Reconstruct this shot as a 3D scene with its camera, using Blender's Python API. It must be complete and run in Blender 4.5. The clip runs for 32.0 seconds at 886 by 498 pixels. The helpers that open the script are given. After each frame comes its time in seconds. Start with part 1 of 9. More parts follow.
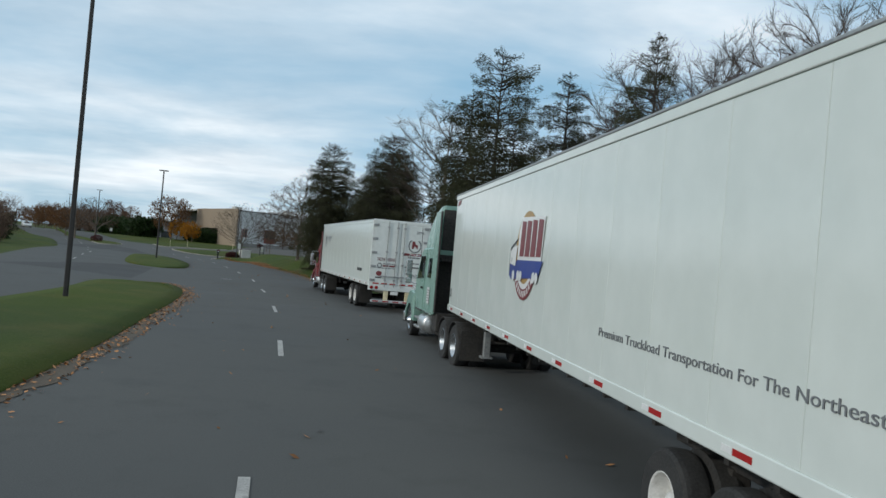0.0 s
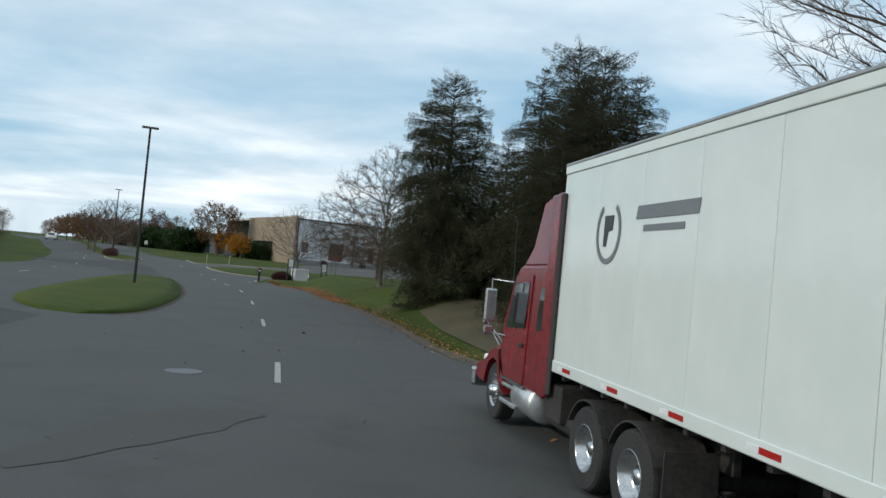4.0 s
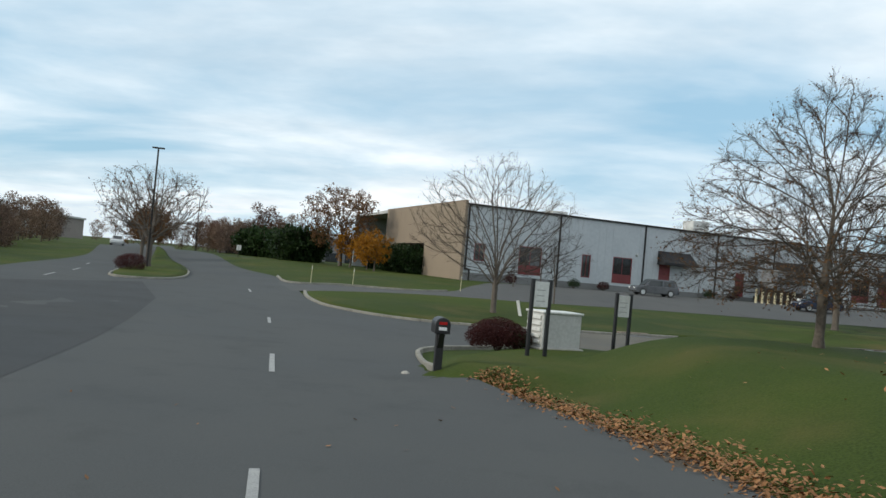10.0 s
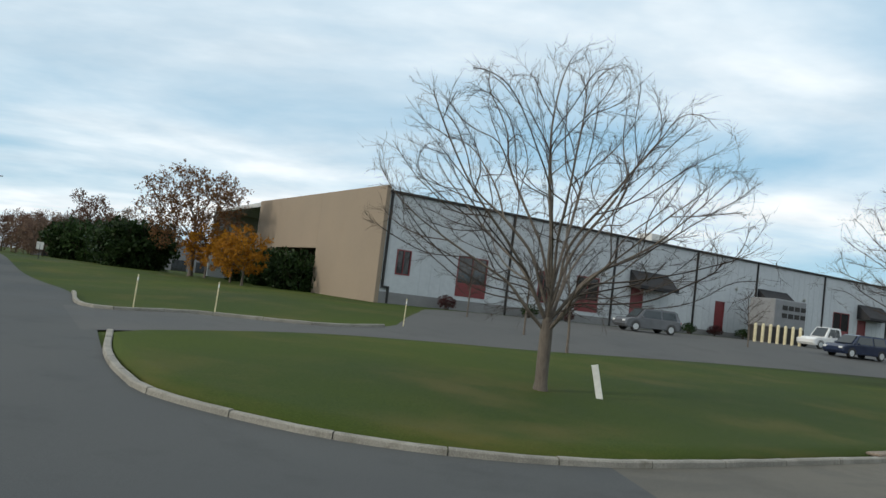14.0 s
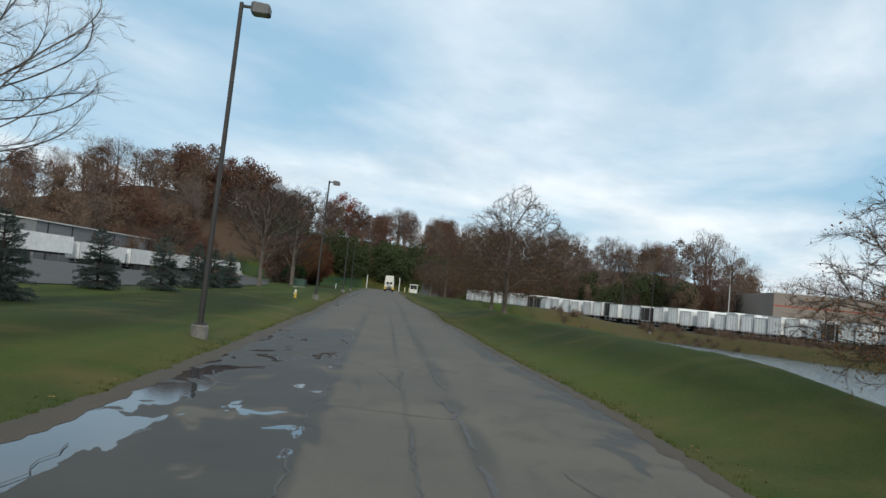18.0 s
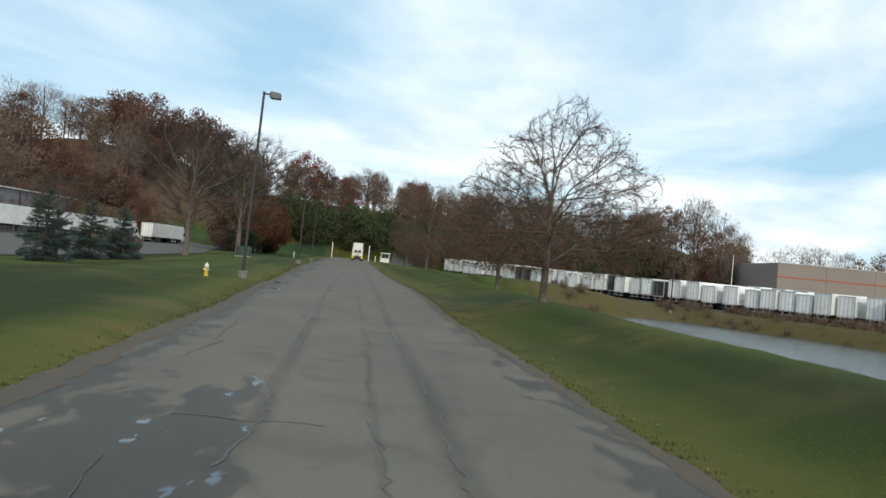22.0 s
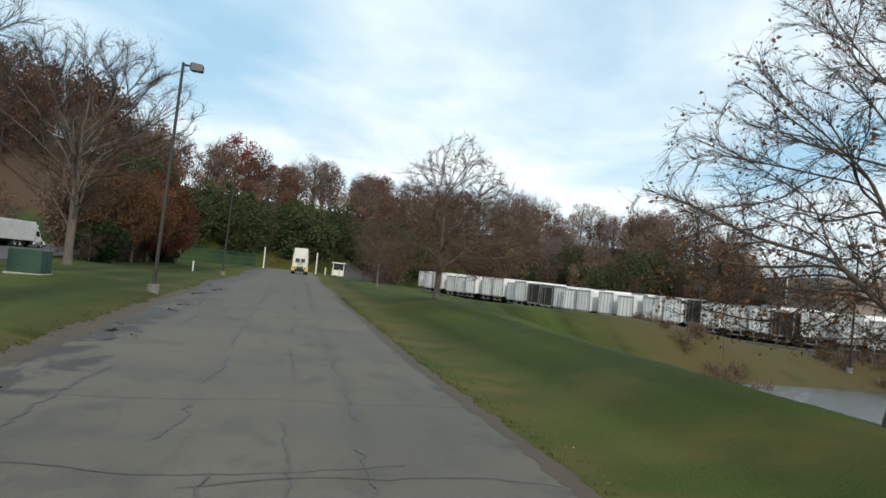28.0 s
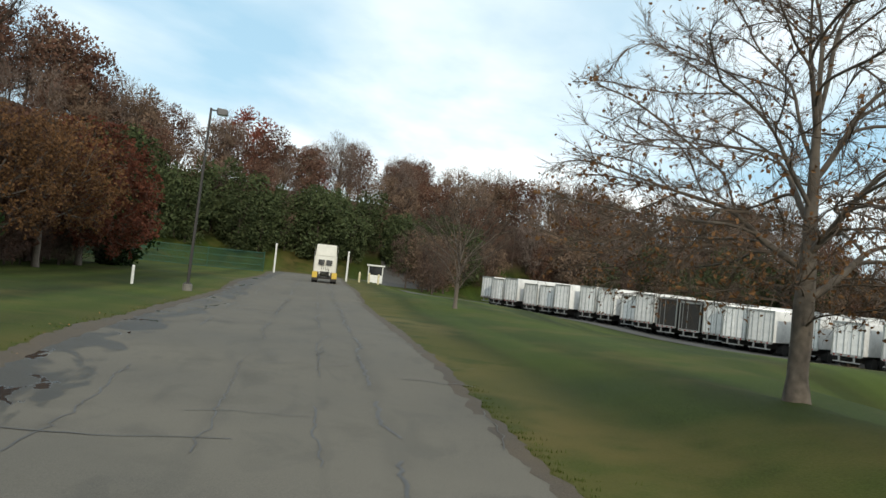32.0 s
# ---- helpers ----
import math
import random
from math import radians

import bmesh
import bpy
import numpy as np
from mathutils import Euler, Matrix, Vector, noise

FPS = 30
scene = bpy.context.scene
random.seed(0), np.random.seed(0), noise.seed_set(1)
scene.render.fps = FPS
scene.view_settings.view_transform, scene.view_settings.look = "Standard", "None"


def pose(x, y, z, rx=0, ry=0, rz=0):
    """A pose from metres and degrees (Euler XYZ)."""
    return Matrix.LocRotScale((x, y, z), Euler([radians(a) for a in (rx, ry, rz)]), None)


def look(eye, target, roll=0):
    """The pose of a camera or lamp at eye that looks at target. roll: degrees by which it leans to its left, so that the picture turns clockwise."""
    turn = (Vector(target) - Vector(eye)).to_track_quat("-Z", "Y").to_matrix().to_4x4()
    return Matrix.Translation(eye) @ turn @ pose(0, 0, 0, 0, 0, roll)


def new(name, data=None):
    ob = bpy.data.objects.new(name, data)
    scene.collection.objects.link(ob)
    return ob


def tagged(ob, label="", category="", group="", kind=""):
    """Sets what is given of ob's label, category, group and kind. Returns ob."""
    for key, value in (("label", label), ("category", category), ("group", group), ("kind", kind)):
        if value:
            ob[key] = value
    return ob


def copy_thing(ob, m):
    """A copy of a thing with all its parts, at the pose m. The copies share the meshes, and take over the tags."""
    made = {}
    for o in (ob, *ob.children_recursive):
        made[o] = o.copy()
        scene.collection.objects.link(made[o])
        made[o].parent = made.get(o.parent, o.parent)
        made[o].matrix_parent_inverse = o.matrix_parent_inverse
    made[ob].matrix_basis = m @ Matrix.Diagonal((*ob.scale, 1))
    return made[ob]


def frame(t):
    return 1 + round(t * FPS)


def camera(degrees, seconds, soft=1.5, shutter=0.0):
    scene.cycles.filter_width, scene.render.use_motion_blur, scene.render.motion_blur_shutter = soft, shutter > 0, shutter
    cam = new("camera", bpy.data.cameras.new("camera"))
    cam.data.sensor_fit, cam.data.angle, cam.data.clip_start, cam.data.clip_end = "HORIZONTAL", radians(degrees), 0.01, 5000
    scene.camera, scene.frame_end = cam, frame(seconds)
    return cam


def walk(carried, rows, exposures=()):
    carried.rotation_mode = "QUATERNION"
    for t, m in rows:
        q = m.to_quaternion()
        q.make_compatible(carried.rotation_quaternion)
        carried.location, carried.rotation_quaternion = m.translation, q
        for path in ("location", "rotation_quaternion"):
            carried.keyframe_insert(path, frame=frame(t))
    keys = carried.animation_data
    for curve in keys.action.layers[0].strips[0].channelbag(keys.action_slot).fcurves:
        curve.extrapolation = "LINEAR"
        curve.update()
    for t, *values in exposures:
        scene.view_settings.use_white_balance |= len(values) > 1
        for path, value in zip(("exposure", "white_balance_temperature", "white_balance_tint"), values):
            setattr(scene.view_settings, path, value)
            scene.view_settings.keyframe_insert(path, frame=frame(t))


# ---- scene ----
cam = camera(59.1, 32.0)
PATH = [
    (0, (-0.435, -1.035, 2.638), (-0.435, 0.965, 2.66), 5.0),
    (0.5, (-1.352, 4.059, 2.636), (-1.384, 6.059, 2.657), 5.2),
    (1, (-2.303, 8.994, 2.646), (-2.348, 10.994, 2.662), 5.7),
    (1.5, (-3.234, 13.562, 2.584), (-3.288, 15.562, 2.612), 5.9),
    (2, (-4.173, 18.585, 2.654), (-4.249, 20.583, 2.685), 4.9),
    (2.5, (-5.187, 23.072, 2.597), (-5.287, 25.07, 2.622), 5.0),
    (3, (-6.311, 27.95, 2.561), (-6.432, 29.946, 2.599), 5.2),
    (3.5, (-7.492, 32.617, 2.467), (-7.639, 34.611, 2.517), 5.2),
    (5.5, (-13.153, 52.835, 2.341), (-13.377, 54.822, 2.407), 5.5),
    (6, (-14.56, 57.565, 2.32), (-14.805, 59.549, 2.393), 4.9),
    (6.5, (-16.058, 62.232, 2.344), (-16.326, 64.213, 2.401), 4.8),
    (7, (-17.636, 66.808, 2.354), (-17.936, 68.784, 2.412), 5.1),
    (7.5, (-19.178, 71.246, 2.315), (-19.502, 73.219, 2.376), 5.4),
    (8, (-20.723, 75.467, 2.303), (-21.079, 77.434, 2.364), 5.5),
    (8.5, (-22.32, 79.482, 2.263), (-22.705, 81.444, 2.326), 5.4),
    (9, (-24.162, 83.86, 2.255), (-24.59, 85.813, 2.312), 5.5),
    (9.5, (-25.865, 87.88, 2.252), (-26.324, 89.826, 2.304), 5.6),
    (10, (-27.766, 92.128, 2.234), (-28.267, 94.064, 2.282), 5.2),
    (10.5, (-29.675, 96.141, 2.225), (-30.213, 98.067, 2.27), 5.1),
    (11, (-31.336, 99.675, 2.197), (-31.912, 101.589, 2.243), 5.5),
    (11.5, (-32.921, 103.061, 2.13), (-33.531, 104.965, 2.195), 5.7),
    (12, (-34.454, 106.299, 1.964), (-35.079, 108.197, 2.033), 5.9),
    (12.5, (-35.788, 109.304, 1.902), (-36.419, 111.2, 1.984), 6.0),
    (13, (-36.878, 111.714, 1.937), (-37.471, 113.622, 2.019), 6.4),
    (13.5, (-37.466, 114.096, 1.963), (-37.892, 116.047, 2.07), 6.5),
    (14, (-37.678, 116.388, 2.016), (-37.824, 118.379, 2.141), 6.8),
    (14.5, (-37.243, 119.156, 2.013), (-37.041, 121.142, 2.124), 6.8),
    (15, (-36.186, 121.672, 2.049), (-35.637, 123.592, 2.158), 6.4),
    (15.5, (-34.729, 124.113, 1.987), (-33.822, 125.892, 2.093), 6.1),
    (17.5, (-26.501, 130.915, 2.043), (-24.793, 131.948, 2.172), 5.5),
    (18, (-24.234, 132.078, 2.037), (-22.445, 132.964, 2.157), 5.3),
    (18.5, (-21.886, 133.243, 2.061), (-20.053, 134.034, 2.176), 5.1),
    (19, (-19.43, 134.516, 2.1), (-17.576, 135.258, 2.201), 5.0),
    (19.5, (-16.883, 135.918, 2.108), (-15.02, 136.64, 2.189), 5.1),
    (20, (-14.319, 137.281, 2.184), (-12.451, 137.992, 2.254), 5.4),
    (20.5, (-11.427, 138.977, 2.198), (-9.552, 139.671, 2.262), 5.4),
    (21, (-8.845, 140.566, 2.282), (-6.973, 141.267, 2.339), 5.3),
    (21.5, (-5.882, 142.529, 2.335), (-4.04, 143.307, 2.385), 5.2),
    (22, (-2.847, 144.536, 2.394), (-1.018, 145.343, 2.44), 5.4),
    (22.5, (-0.013, 146.184, 2.361), (1.818, 146.987, 2.413), 5.9),
    (23, (3.446, 148.321, 2.44), (5.285, 149.104, 2.499), 5.9),
    (23.5, (6.806, 150.253, 2.457), (8.653, 151.016, 2.519), 5.9),
    (24, (10.055, 152.004, 2.522), (11.912, 152.745, 2.582), 5.8),
    (24.5, (13.728, 154.124, 2.514), (15.592, 154.844, 2.601), 5.6),
    (25, (17.429, 156.105, 2.503), (19.3, 156.806, 2.593), 5.0),
    (25.5, (20.618, 157.896, 2.664), (22.495, 158.581, 2.762), 6.1),
    (27.5, (38.575, 168.44, 3.099), (40.459, 169.108, 3.174), 5.7),
    (28, (42.712, 170.829, 3.14), (44.593, 171.506, 3.221), 5.7),
    (28.5, (46.871, 173.183, 3.156), (48.75, 173.865, 3.229), 5.8),
    (29, (50.976, 175.591, 3.188), (52.851, 176.284, 3.253), 5.6),
    (29.5, (55.295, 178.263, 3.177), (57.167, 178.962, 3.251), 5.9),
    (30, (59.363, 180.69, 3.173), (61.233, 181.396, 3.247), 6.1),
    (30.5, (63.452, 183.167, 3.231), (65.321, 183.875, 3.308), 6.1),
    (31, (67.47, 185.463, 3.307), (69.336, 186.177, 3.388), 6.0),
    (31.5, (71.742, 187.992, 3.41), (73.607, 188.712, 3.492), 6.2),
    (32, (75.479, 190.255, 3.635), (77.342, 190.981, 3.711), 5.9),
]
EXPOSURES = [(0, -0.38, 6300, 7), (1, -0.35, 6300, 7), (2, 0.05, 6500, 7), (3, -0.3, 6350, 7), (3.5, -0.3, 6350, 7), (6, 0.2, 6650, 8), (7, 0.2, 6750, 8), (9, 0.0, 6630, 8), (12, -0.3, 6580, 8), (15.5, -0.1, 6680, 8), (17.5, -0.28, 6480, 8), (20, -0.2, 6580, 8), (22, 0.0, 6680, 8), (25, 0.05, 6780, 8), (28, 0.0, 6740, 8), (32, 0.12, 7000, 8)]
walk(cam, [(t, look(eye, target, roll)) for t, eye, target, roll in PATH], EXPOSURES)

# ---- world and light ----
SUN_AZ, SUN_EL = 213.0, 24.0          # degrees: bearing of the sun from +x, and its height
world = bpy.data.worlds.new("sky")
scene.world = world
world.use_nodes = True
wn, wl = world.node_tree.nodes, world.node_tree.links
wn.clear()


def wnode(kind, **kw):
    n = wn.new(kind)
    for k, v in kw.items():
        n.inputs[k].default_value = v
    return n


sky = wn.new("ShaderNodeTexSky")
sky.sky_type, sky.sun_disc = "NISHITA", False
sky.sun_elevation, sky.sun_rotation = radians(SUN_EL), radians(90 - SUN_AZ)
sky.air_density, sky.dust_density, sky.ozone_density = 1.0, 0.6, 1.2
wcoord = wn.new("ShaderNodeTexCoord")
wsep = wn.new("ShaderNodeSeparateXYZ")
wl.new(wcoord.outputs["Generated"], wsep.inputs[0])
# clouds lie on a flat layer overhead: direction divided by its height
wz = wn.new("ShaderNodeMath"); wz.operation = "MAXIMUM"; wz.inputs[1].default_value = 0.03
wl.new(wsep.outputs["Z"], wz.inputs[0])
wadd = wn.new("ShaderNodeMath"); wadd.operation = "ADD"; wadd.inputs[1].default_value = 0.12
wl.new(wz.outputs[0], wadd.inputs[0])
wdiv = wn.new("ShaderNodeVectorMath"); wdiv.operation = "DIVIDE"
wcomb = wn.new("ShaderNodeCombineXYZ")
for k in "XYZ":
    wl.new(wadd.outputs[0], wcomb.inputs[k])
wl.new(wcoord.outputs["Generated"], wdiv.inputs[0]); wl.new(wcomb.outputs[0], wdiv.inputs[1])
wmap = wn.new("ShaderNodeMapping")
wmap.inputs["Scale"].default_value = (0.6, 0.8, 0.3)
wmap.inputs["Rotation"].default_value = (0, 0, radians(-20))
wmap.inputs["Location"].default_value = (3.1, 0.4, 0)
wl.new(wdiv.outputs[0], wmap.inputs[0])
wnoise = wnode("ShaderNodeTexNoise", Scale=1.0, Detail=6.0, Roughness=0.5, Distortion=0.3)
wl.new(wmap.outputs[0], wnoise.inputs["Vector"])
wramp = wn.new("ShaderNodeValToRGB")
wramp.color_ramp.elements[0].position, wramp.color_ramp.elements[1].position = 0.32, 0.66
wl.new(wnoise.outputs[0], wramp.inputs[0])
wnoise2 = wnode("ShaderNodeTexNoise", Scale=2.3, Detail=5.0, Roughness=0.6)
wl.new(wmap.outputs[0], wnoise2.inputs["Vector"])
wcl = wn.new("ShaderNodeValToRGB")
wcl.color_ramp.elements[0].position, wcl.color_ramp.elements[1].position = 0.3, 0.62
wcl.color_ramp.elements[0].color = (10.3, 11.2, 12.1, 1)
wcl.color_ramp.elements[1].color = (14.8, 15.2, 15.6, 1)
wl.new(wnoise2.outputs[0], wcl.inputs[0])
wblue = wn.new("ShaderNodeMix"); wblue.data_type = "RGBA"; wblue.inputs[0].default_value = 0.7
wl.new(sky.outputs[0], wblue.inputs[6]); wblue.inputs[7].default_value = (5.6, 9.3, 12.4, 1)
wmix = wn.new("ShaderNodeMix"); wmix.data_type = "RGBA"
wl.new(wramp.outputs[0], wmix.inputs[0]); wl.new(wblue.outputs[2], wmix.inputs[6]); wl.new(wcl.outputs[0], wmix.inputs[7])
wbg = wnode("ShaderNodeBackground", Strength=0.088)
wl.new(wmix.outputs[2], wbg.inputs[0])
wout = wn.new("ShaderNodeOutputWorld")
wl.new(wbg.outputs[0], wout.inputs[0])

sun_data = bpy.data.lights.new("sun", "SUN")
sun_data.energy, sun_data.angle, sun_data.color = 2.0, radians(3.0), (1.0, 0.93, 0.82)
sun = new("sun", sun_data)
sun_dir = Vector((math.cos(radians(SUN_AZ)) * math.cos(radians(SUN_EL)), math.sin(radians(SUN_AZ)) * math.cos(radians(SUN_EL)), math.sin(radians(SUN_EL))))
sun.matrix_world = look(sun_dir * 200, (0, 0, 0))


# ---- materials ----
def surf(name, color, color2=None, rough=0.8, metal=0.0, fine=40.0, coarse=1.5, bump=0.15, depth=0.01, spread=0.5, spec=0.5, coords="Object", stretch=None, vary=0.0, wear=0.0, wearcol=(0.1, 0.08, 0.06)):
    """A painted or natural surface with grain and stains at two scales."""
    m = bpy.data.materials.new(name)
    m.use_nodes = True
    n, l = m.node_tree.nodes, m.node_tree.links
    b = n["Principled BSDF"]
    b.inputs["Roughness"].default_value, b.inputs["Metallic"].default_value = rough, metal
    b.inputs["Specular IOR Level"].default_value = spec
    tc = n.new("ShaderNodeNewGeometry" if coords == "World" else "ShaderNodeTexCoord")
    vec = tc.outputs["Position"] if coords == "World" else tc.outputs["Object"]
    if stretch:
        mp = n.new("ShaderNodeMapping")
        mp.inputs["Scale"].default_value = stretch
        l.new(vec, mp.inputs[0]); vec = mp.outputs[0]
    n1 = n.new("ShaderNodeTexNoise"); n1.inputs["Scale"].default_value = coarse; n1.inputs["Detail"].default_value = 6
    n2 = n.new("ShaderNodeTexNoise"); n2.inputs["Scale"].default_value = fine; n2.inputs["Detail"].default_value = 4
    l.new(vec, n1.inputs["Vector"]); l.new(vec, n2.inputs["Vector"])
    add = n.new("ShaderNodeMath"); add.operation = "ADD"
    l.new(n1.outputs[0], add.inputs[0]); l.new(n2.outputs[0], add.inputs[1])
    rmp = n.new("ShaderNodeMapRange")
    rmp.inputs[1].default_value, rmp.inputs[2].default_value = 1 - spread / 2, 1 + spread / 2
    l.new(add.outputs[0], rmp.inputs[0])
    mix = n.new("ShaderNodeMix"); mix.data_type = "RGBA"
    c2 = color2 or tuple(min(1, c * 1.25) for c in color)
    mix.inputs[6].default_value, mix.inputs[7].default_value = (*color, 1), (*c2, 1)
    l.new(rmp.outputs[0], mix.inputs[0])
    out = mix.outputs[2]
    if wear:
        n3 = n.new("ShaderNodeTexNoise"); n3.inputs["Scale"].default_value = coarse * 2.7; n3.inputs["Detail"].default_value = 8; n3.inputs["Roughness"].default_value = 0.65
        l.new(vec, n3.inputs["Vector"])
        r3 = n.new("ShaderNodeMapRange"); r3.inputs[1].default_value, r3.inputs[2].default_value, r3.inputs[4].default_value = 0.52, 0.75, wear
        l.new(n3.outputs[0], r3.inputs[0])
        m3 = n.new("ShaderNodeMix"); m3.data_type = "RGBA"; m3.inputs[7].default_value = (*wearcol, 1)
        l.new(r3.outputs[0], m3.inputs[0]); l.new(out, m3.inputs[6]); out = m3.outputs[2]
    if vary:
        oi = n.new("ShaderNodeObjectInfo")
        hsv = n.new("ShaderNodeHueSaturation")
        mr = n.new("ShaderNodeMapRange"); mr.inputs[3].default_value, mr.inputs[4].default_value = 1 - vary, 1 + vary
        l.new(oi.outputs["Random"], mr.inputs[0]); l.new(mr.outputs[0], hsv.inputs["Value"]); l.new(out, hsv.inputs["Color"]); out = hsv.outputs[0]
    l.new(out, b.inputs["Base Color"])
    rr = n.new("ShaderNodeMapRange")
    rr.inputs[1].default_value, rr.inputs[2].default_value = 0.3, 0.7
    rr.inputs[3].default_value, rr.inputs[4].default_value = max(0.02, rough * 0.85), min(1, rough * 1.12)
    l.new(n1.outputs[0], rr.inputs[0]); l.new(rr.outputs[0], b.inputs["Roughness"])
    if bump:
        bp = n.new("ShaderNodeBump"); bp.inputs["Strength"].default_value, bp.inputs["Distance"].default_value = bump, depth
        l.new(n2.outputs[0], bp.inputs["Height"]); l.new(bp.outputs[0], b.inputs["Normal"])
    return m


def leafy(name, color, color2, rough=0.65, trans=0.25):
    """Leaves, needles and twigs: the colour differs from piece to piece."""
    m = bpy.data.materials.new(name)
    m.use_nodes = True
    n, l = m.node_tree.nodes, m.node_tree.links
    b = n["Principled BSDF"]
    b.inputs["Roughness"].default_value = rough
    b.inputs["Specular IOR Level"].default_value = 0.12
    g = n.new("ShaderNodeNewGeometry")
    nz = n.new("ShaderNodeTexNoise"); nz.inputs["Scale"].default_value = 0.6; nz.inputs["Detail"].default_value = 3
    l.new(g.outputs["Position"], nz.inputs["Vector"])
    add = n.new("ShaderNodeMath"); add.operation = "ADD"
    half = n.new("ShaderNodeMath"); half.operation = "MULTIPLY"; half.inputs[1].default_value = 0.6
    l.new(g.outputs["Random Per Island"], half.inputs[0])
    l.new(half.outputs[0], add.inputs[0]); l.new(nz.outputs[0], add.inputs[1])
    r = n.new("ShaderNodeMapRange"); r.inputs[1].default_value, r.inputs[2].default_value = 0.35, 1.2
    l.new(add.outputs[0], r.inputs[0])
    mix = n.new("ShaderNodeMix"); mix.data_type = "RGBA"
    mix.inputs[6].default_value, mix.inputs[7].default_value = (*color, 1), (*color2, 1)
    l.new(r.outputs[0], mix.inputs[0])
    oi = n.new("ShaderNodeObjectInfo")
    hsv = n.new("ShaderNodeHueSaturation")
    mr = n.new("ShaderNodeMapRange"); mr.inputs[3].default_value, mr.inputs[4].default_value = 0.82, 1.2
    l.new(oi.outputs["Random"], mr.inputs[0]); l.new(mr.outputs[0], hsv.inputs["Value"]); l.new(mix.outputs[2], hsv.inputs["Color"])
    l.new(hsv.outputs[0], b.inputs["Base Color"])
    if trans:
        tr = n.new("ShaderNodeBsdfTranslucent"); ms = n.new("ShaderNodeMixShader"); ms.inputs[0].default_value = trans
        l.new(hsv.outputs[0], tr.inputs[0]); l.new(b.outputs[0], ms.inputs[1]); l.new(tr.outputs[0], ms.inputs[2])
        l.new(ms.outputs[0], n["Material Output"].inputs[0])
    return m


def glassy(name, color=(0.02, 0.025, 0.03), rough=0.06):
    m = surf(name, color, tuple(c * 1.5 for c in color), rough=rough, bump=0, spec=0.8)
    return m


def asphalt(name, base, light, wet=0.0):
    """Worn asphalt: aggregate grain, wide stains and a mottled tone."""
    m = surf(name, base, light, rough=0.88, fine=55, coarse=0.22, bump=0.5, depth=0.006, spread=0.55, coords="World", spec=0.2, wear=0.5, wearcol=tuple(c * 0.72 for c in base))
    return m


M_GRASS = surf("lawn grass", (0.023, 0.040, 0.007), (0.062, 0.084, 0.017), rough=0.9, fine=22, coarse=0.09, bump=0.5, depth=0.03, spread=0.55, coords="World", spec=0.1, wear=0.35, wearcol=(0.105, 0.092, 0.03))
gn, gl = M_GRASS.node_tree.nodes, M_GRASS.node_tree.links
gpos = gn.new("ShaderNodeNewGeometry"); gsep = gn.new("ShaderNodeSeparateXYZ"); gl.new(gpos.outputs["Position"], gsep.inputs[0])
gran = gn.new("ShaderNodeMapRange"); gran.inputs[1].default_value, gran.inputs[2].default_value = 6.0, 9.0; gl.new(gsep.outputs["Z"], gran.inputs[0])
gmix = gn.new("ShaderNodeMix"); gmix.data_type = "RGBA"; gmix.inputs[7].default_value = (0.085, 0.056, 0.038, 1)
# mowing bands along the side road, their dark tone deepened for the grass's own shade
gmap = gn.new("ShaderNodeMapping"); gmap.vector_type = "TEXTURE"; gmap.inputs["Rotation"].default_value = (0, 0, radians(30.4)); gmap.inputs["Scale"].default_value = (60.0, 3.2, 1000.0)
gl.new(gpos.outputs["Position"], gmap.inputs[0])
gnz = gn.new("ShaderNodeTexNoise"); gnz.inputs["Scale"].default_value = 1.0; gnz.inputs["Detail"].default_value = 2.0
gl.new(gmap.outputs[0], gnz.inputs["Vector"])
gband = gn.new("ShaderNodeMapRange"); gband.inputs[1].default_value, gband.inputs[2].default_value, gband.inputs[3].default_value, gband.inputs[4].default_value = 0.36, 0.62, 0.55, 1.15
gl.new(gnz.outputs[0], gband.inputs[0])
ghsv = gn.new("ShaderNodeHueSaturation"); gl.new(gband.outputs[0], ghsv.inputs["Value"])
gl.new(gn["Principled BSDF"].inputs["Base Color"].links[0].from_socket, ghsv.inputs["Color"])
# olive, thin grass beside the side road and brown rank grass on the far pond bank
def gmath(op, a, b):
    q = gn.new("ShaderNodeMath"); q.operation = op; q.use_clamp = op == "ADD"
    gl.new(a, q.inputs[0])
    if isinstance(b, float):
        q.inputs[1].default_value = b
    else:
        gl.new(b, q.inputs[1])
    return q.outputs[0]


def gramp(src, a, b, lo=0.0, hi=1.0):
    q = gn.new("ShaderNodeMapRange"); q.interpolation_type = "SMOOTHSTEP"
    q.inputs[1].default_value, q.inputs[2].default_value, q.inputs[3].default_value, q.inputs[4].default_value = a, b, lo, hi
    gl.new(src, q.inputs[0])
    return q.outputs[0]


def gdot(v):
    o = gn.new("ShaderNodeVectorMath"); o.operation = "SUBTRACT"; o.inputs[1].default_value = (-19.4, 134.5, 0)
    q = gn.new("ShaderNodeVectorMath"); q.operation = "DOT_PRODUCT"; q.inputs[1].default_value = v
    gl.new(gpos.outputs["Position"], o.inputs[0]); gl.new(o.outputs[0], q.inputs[0])
    return q.outputs["Value"]


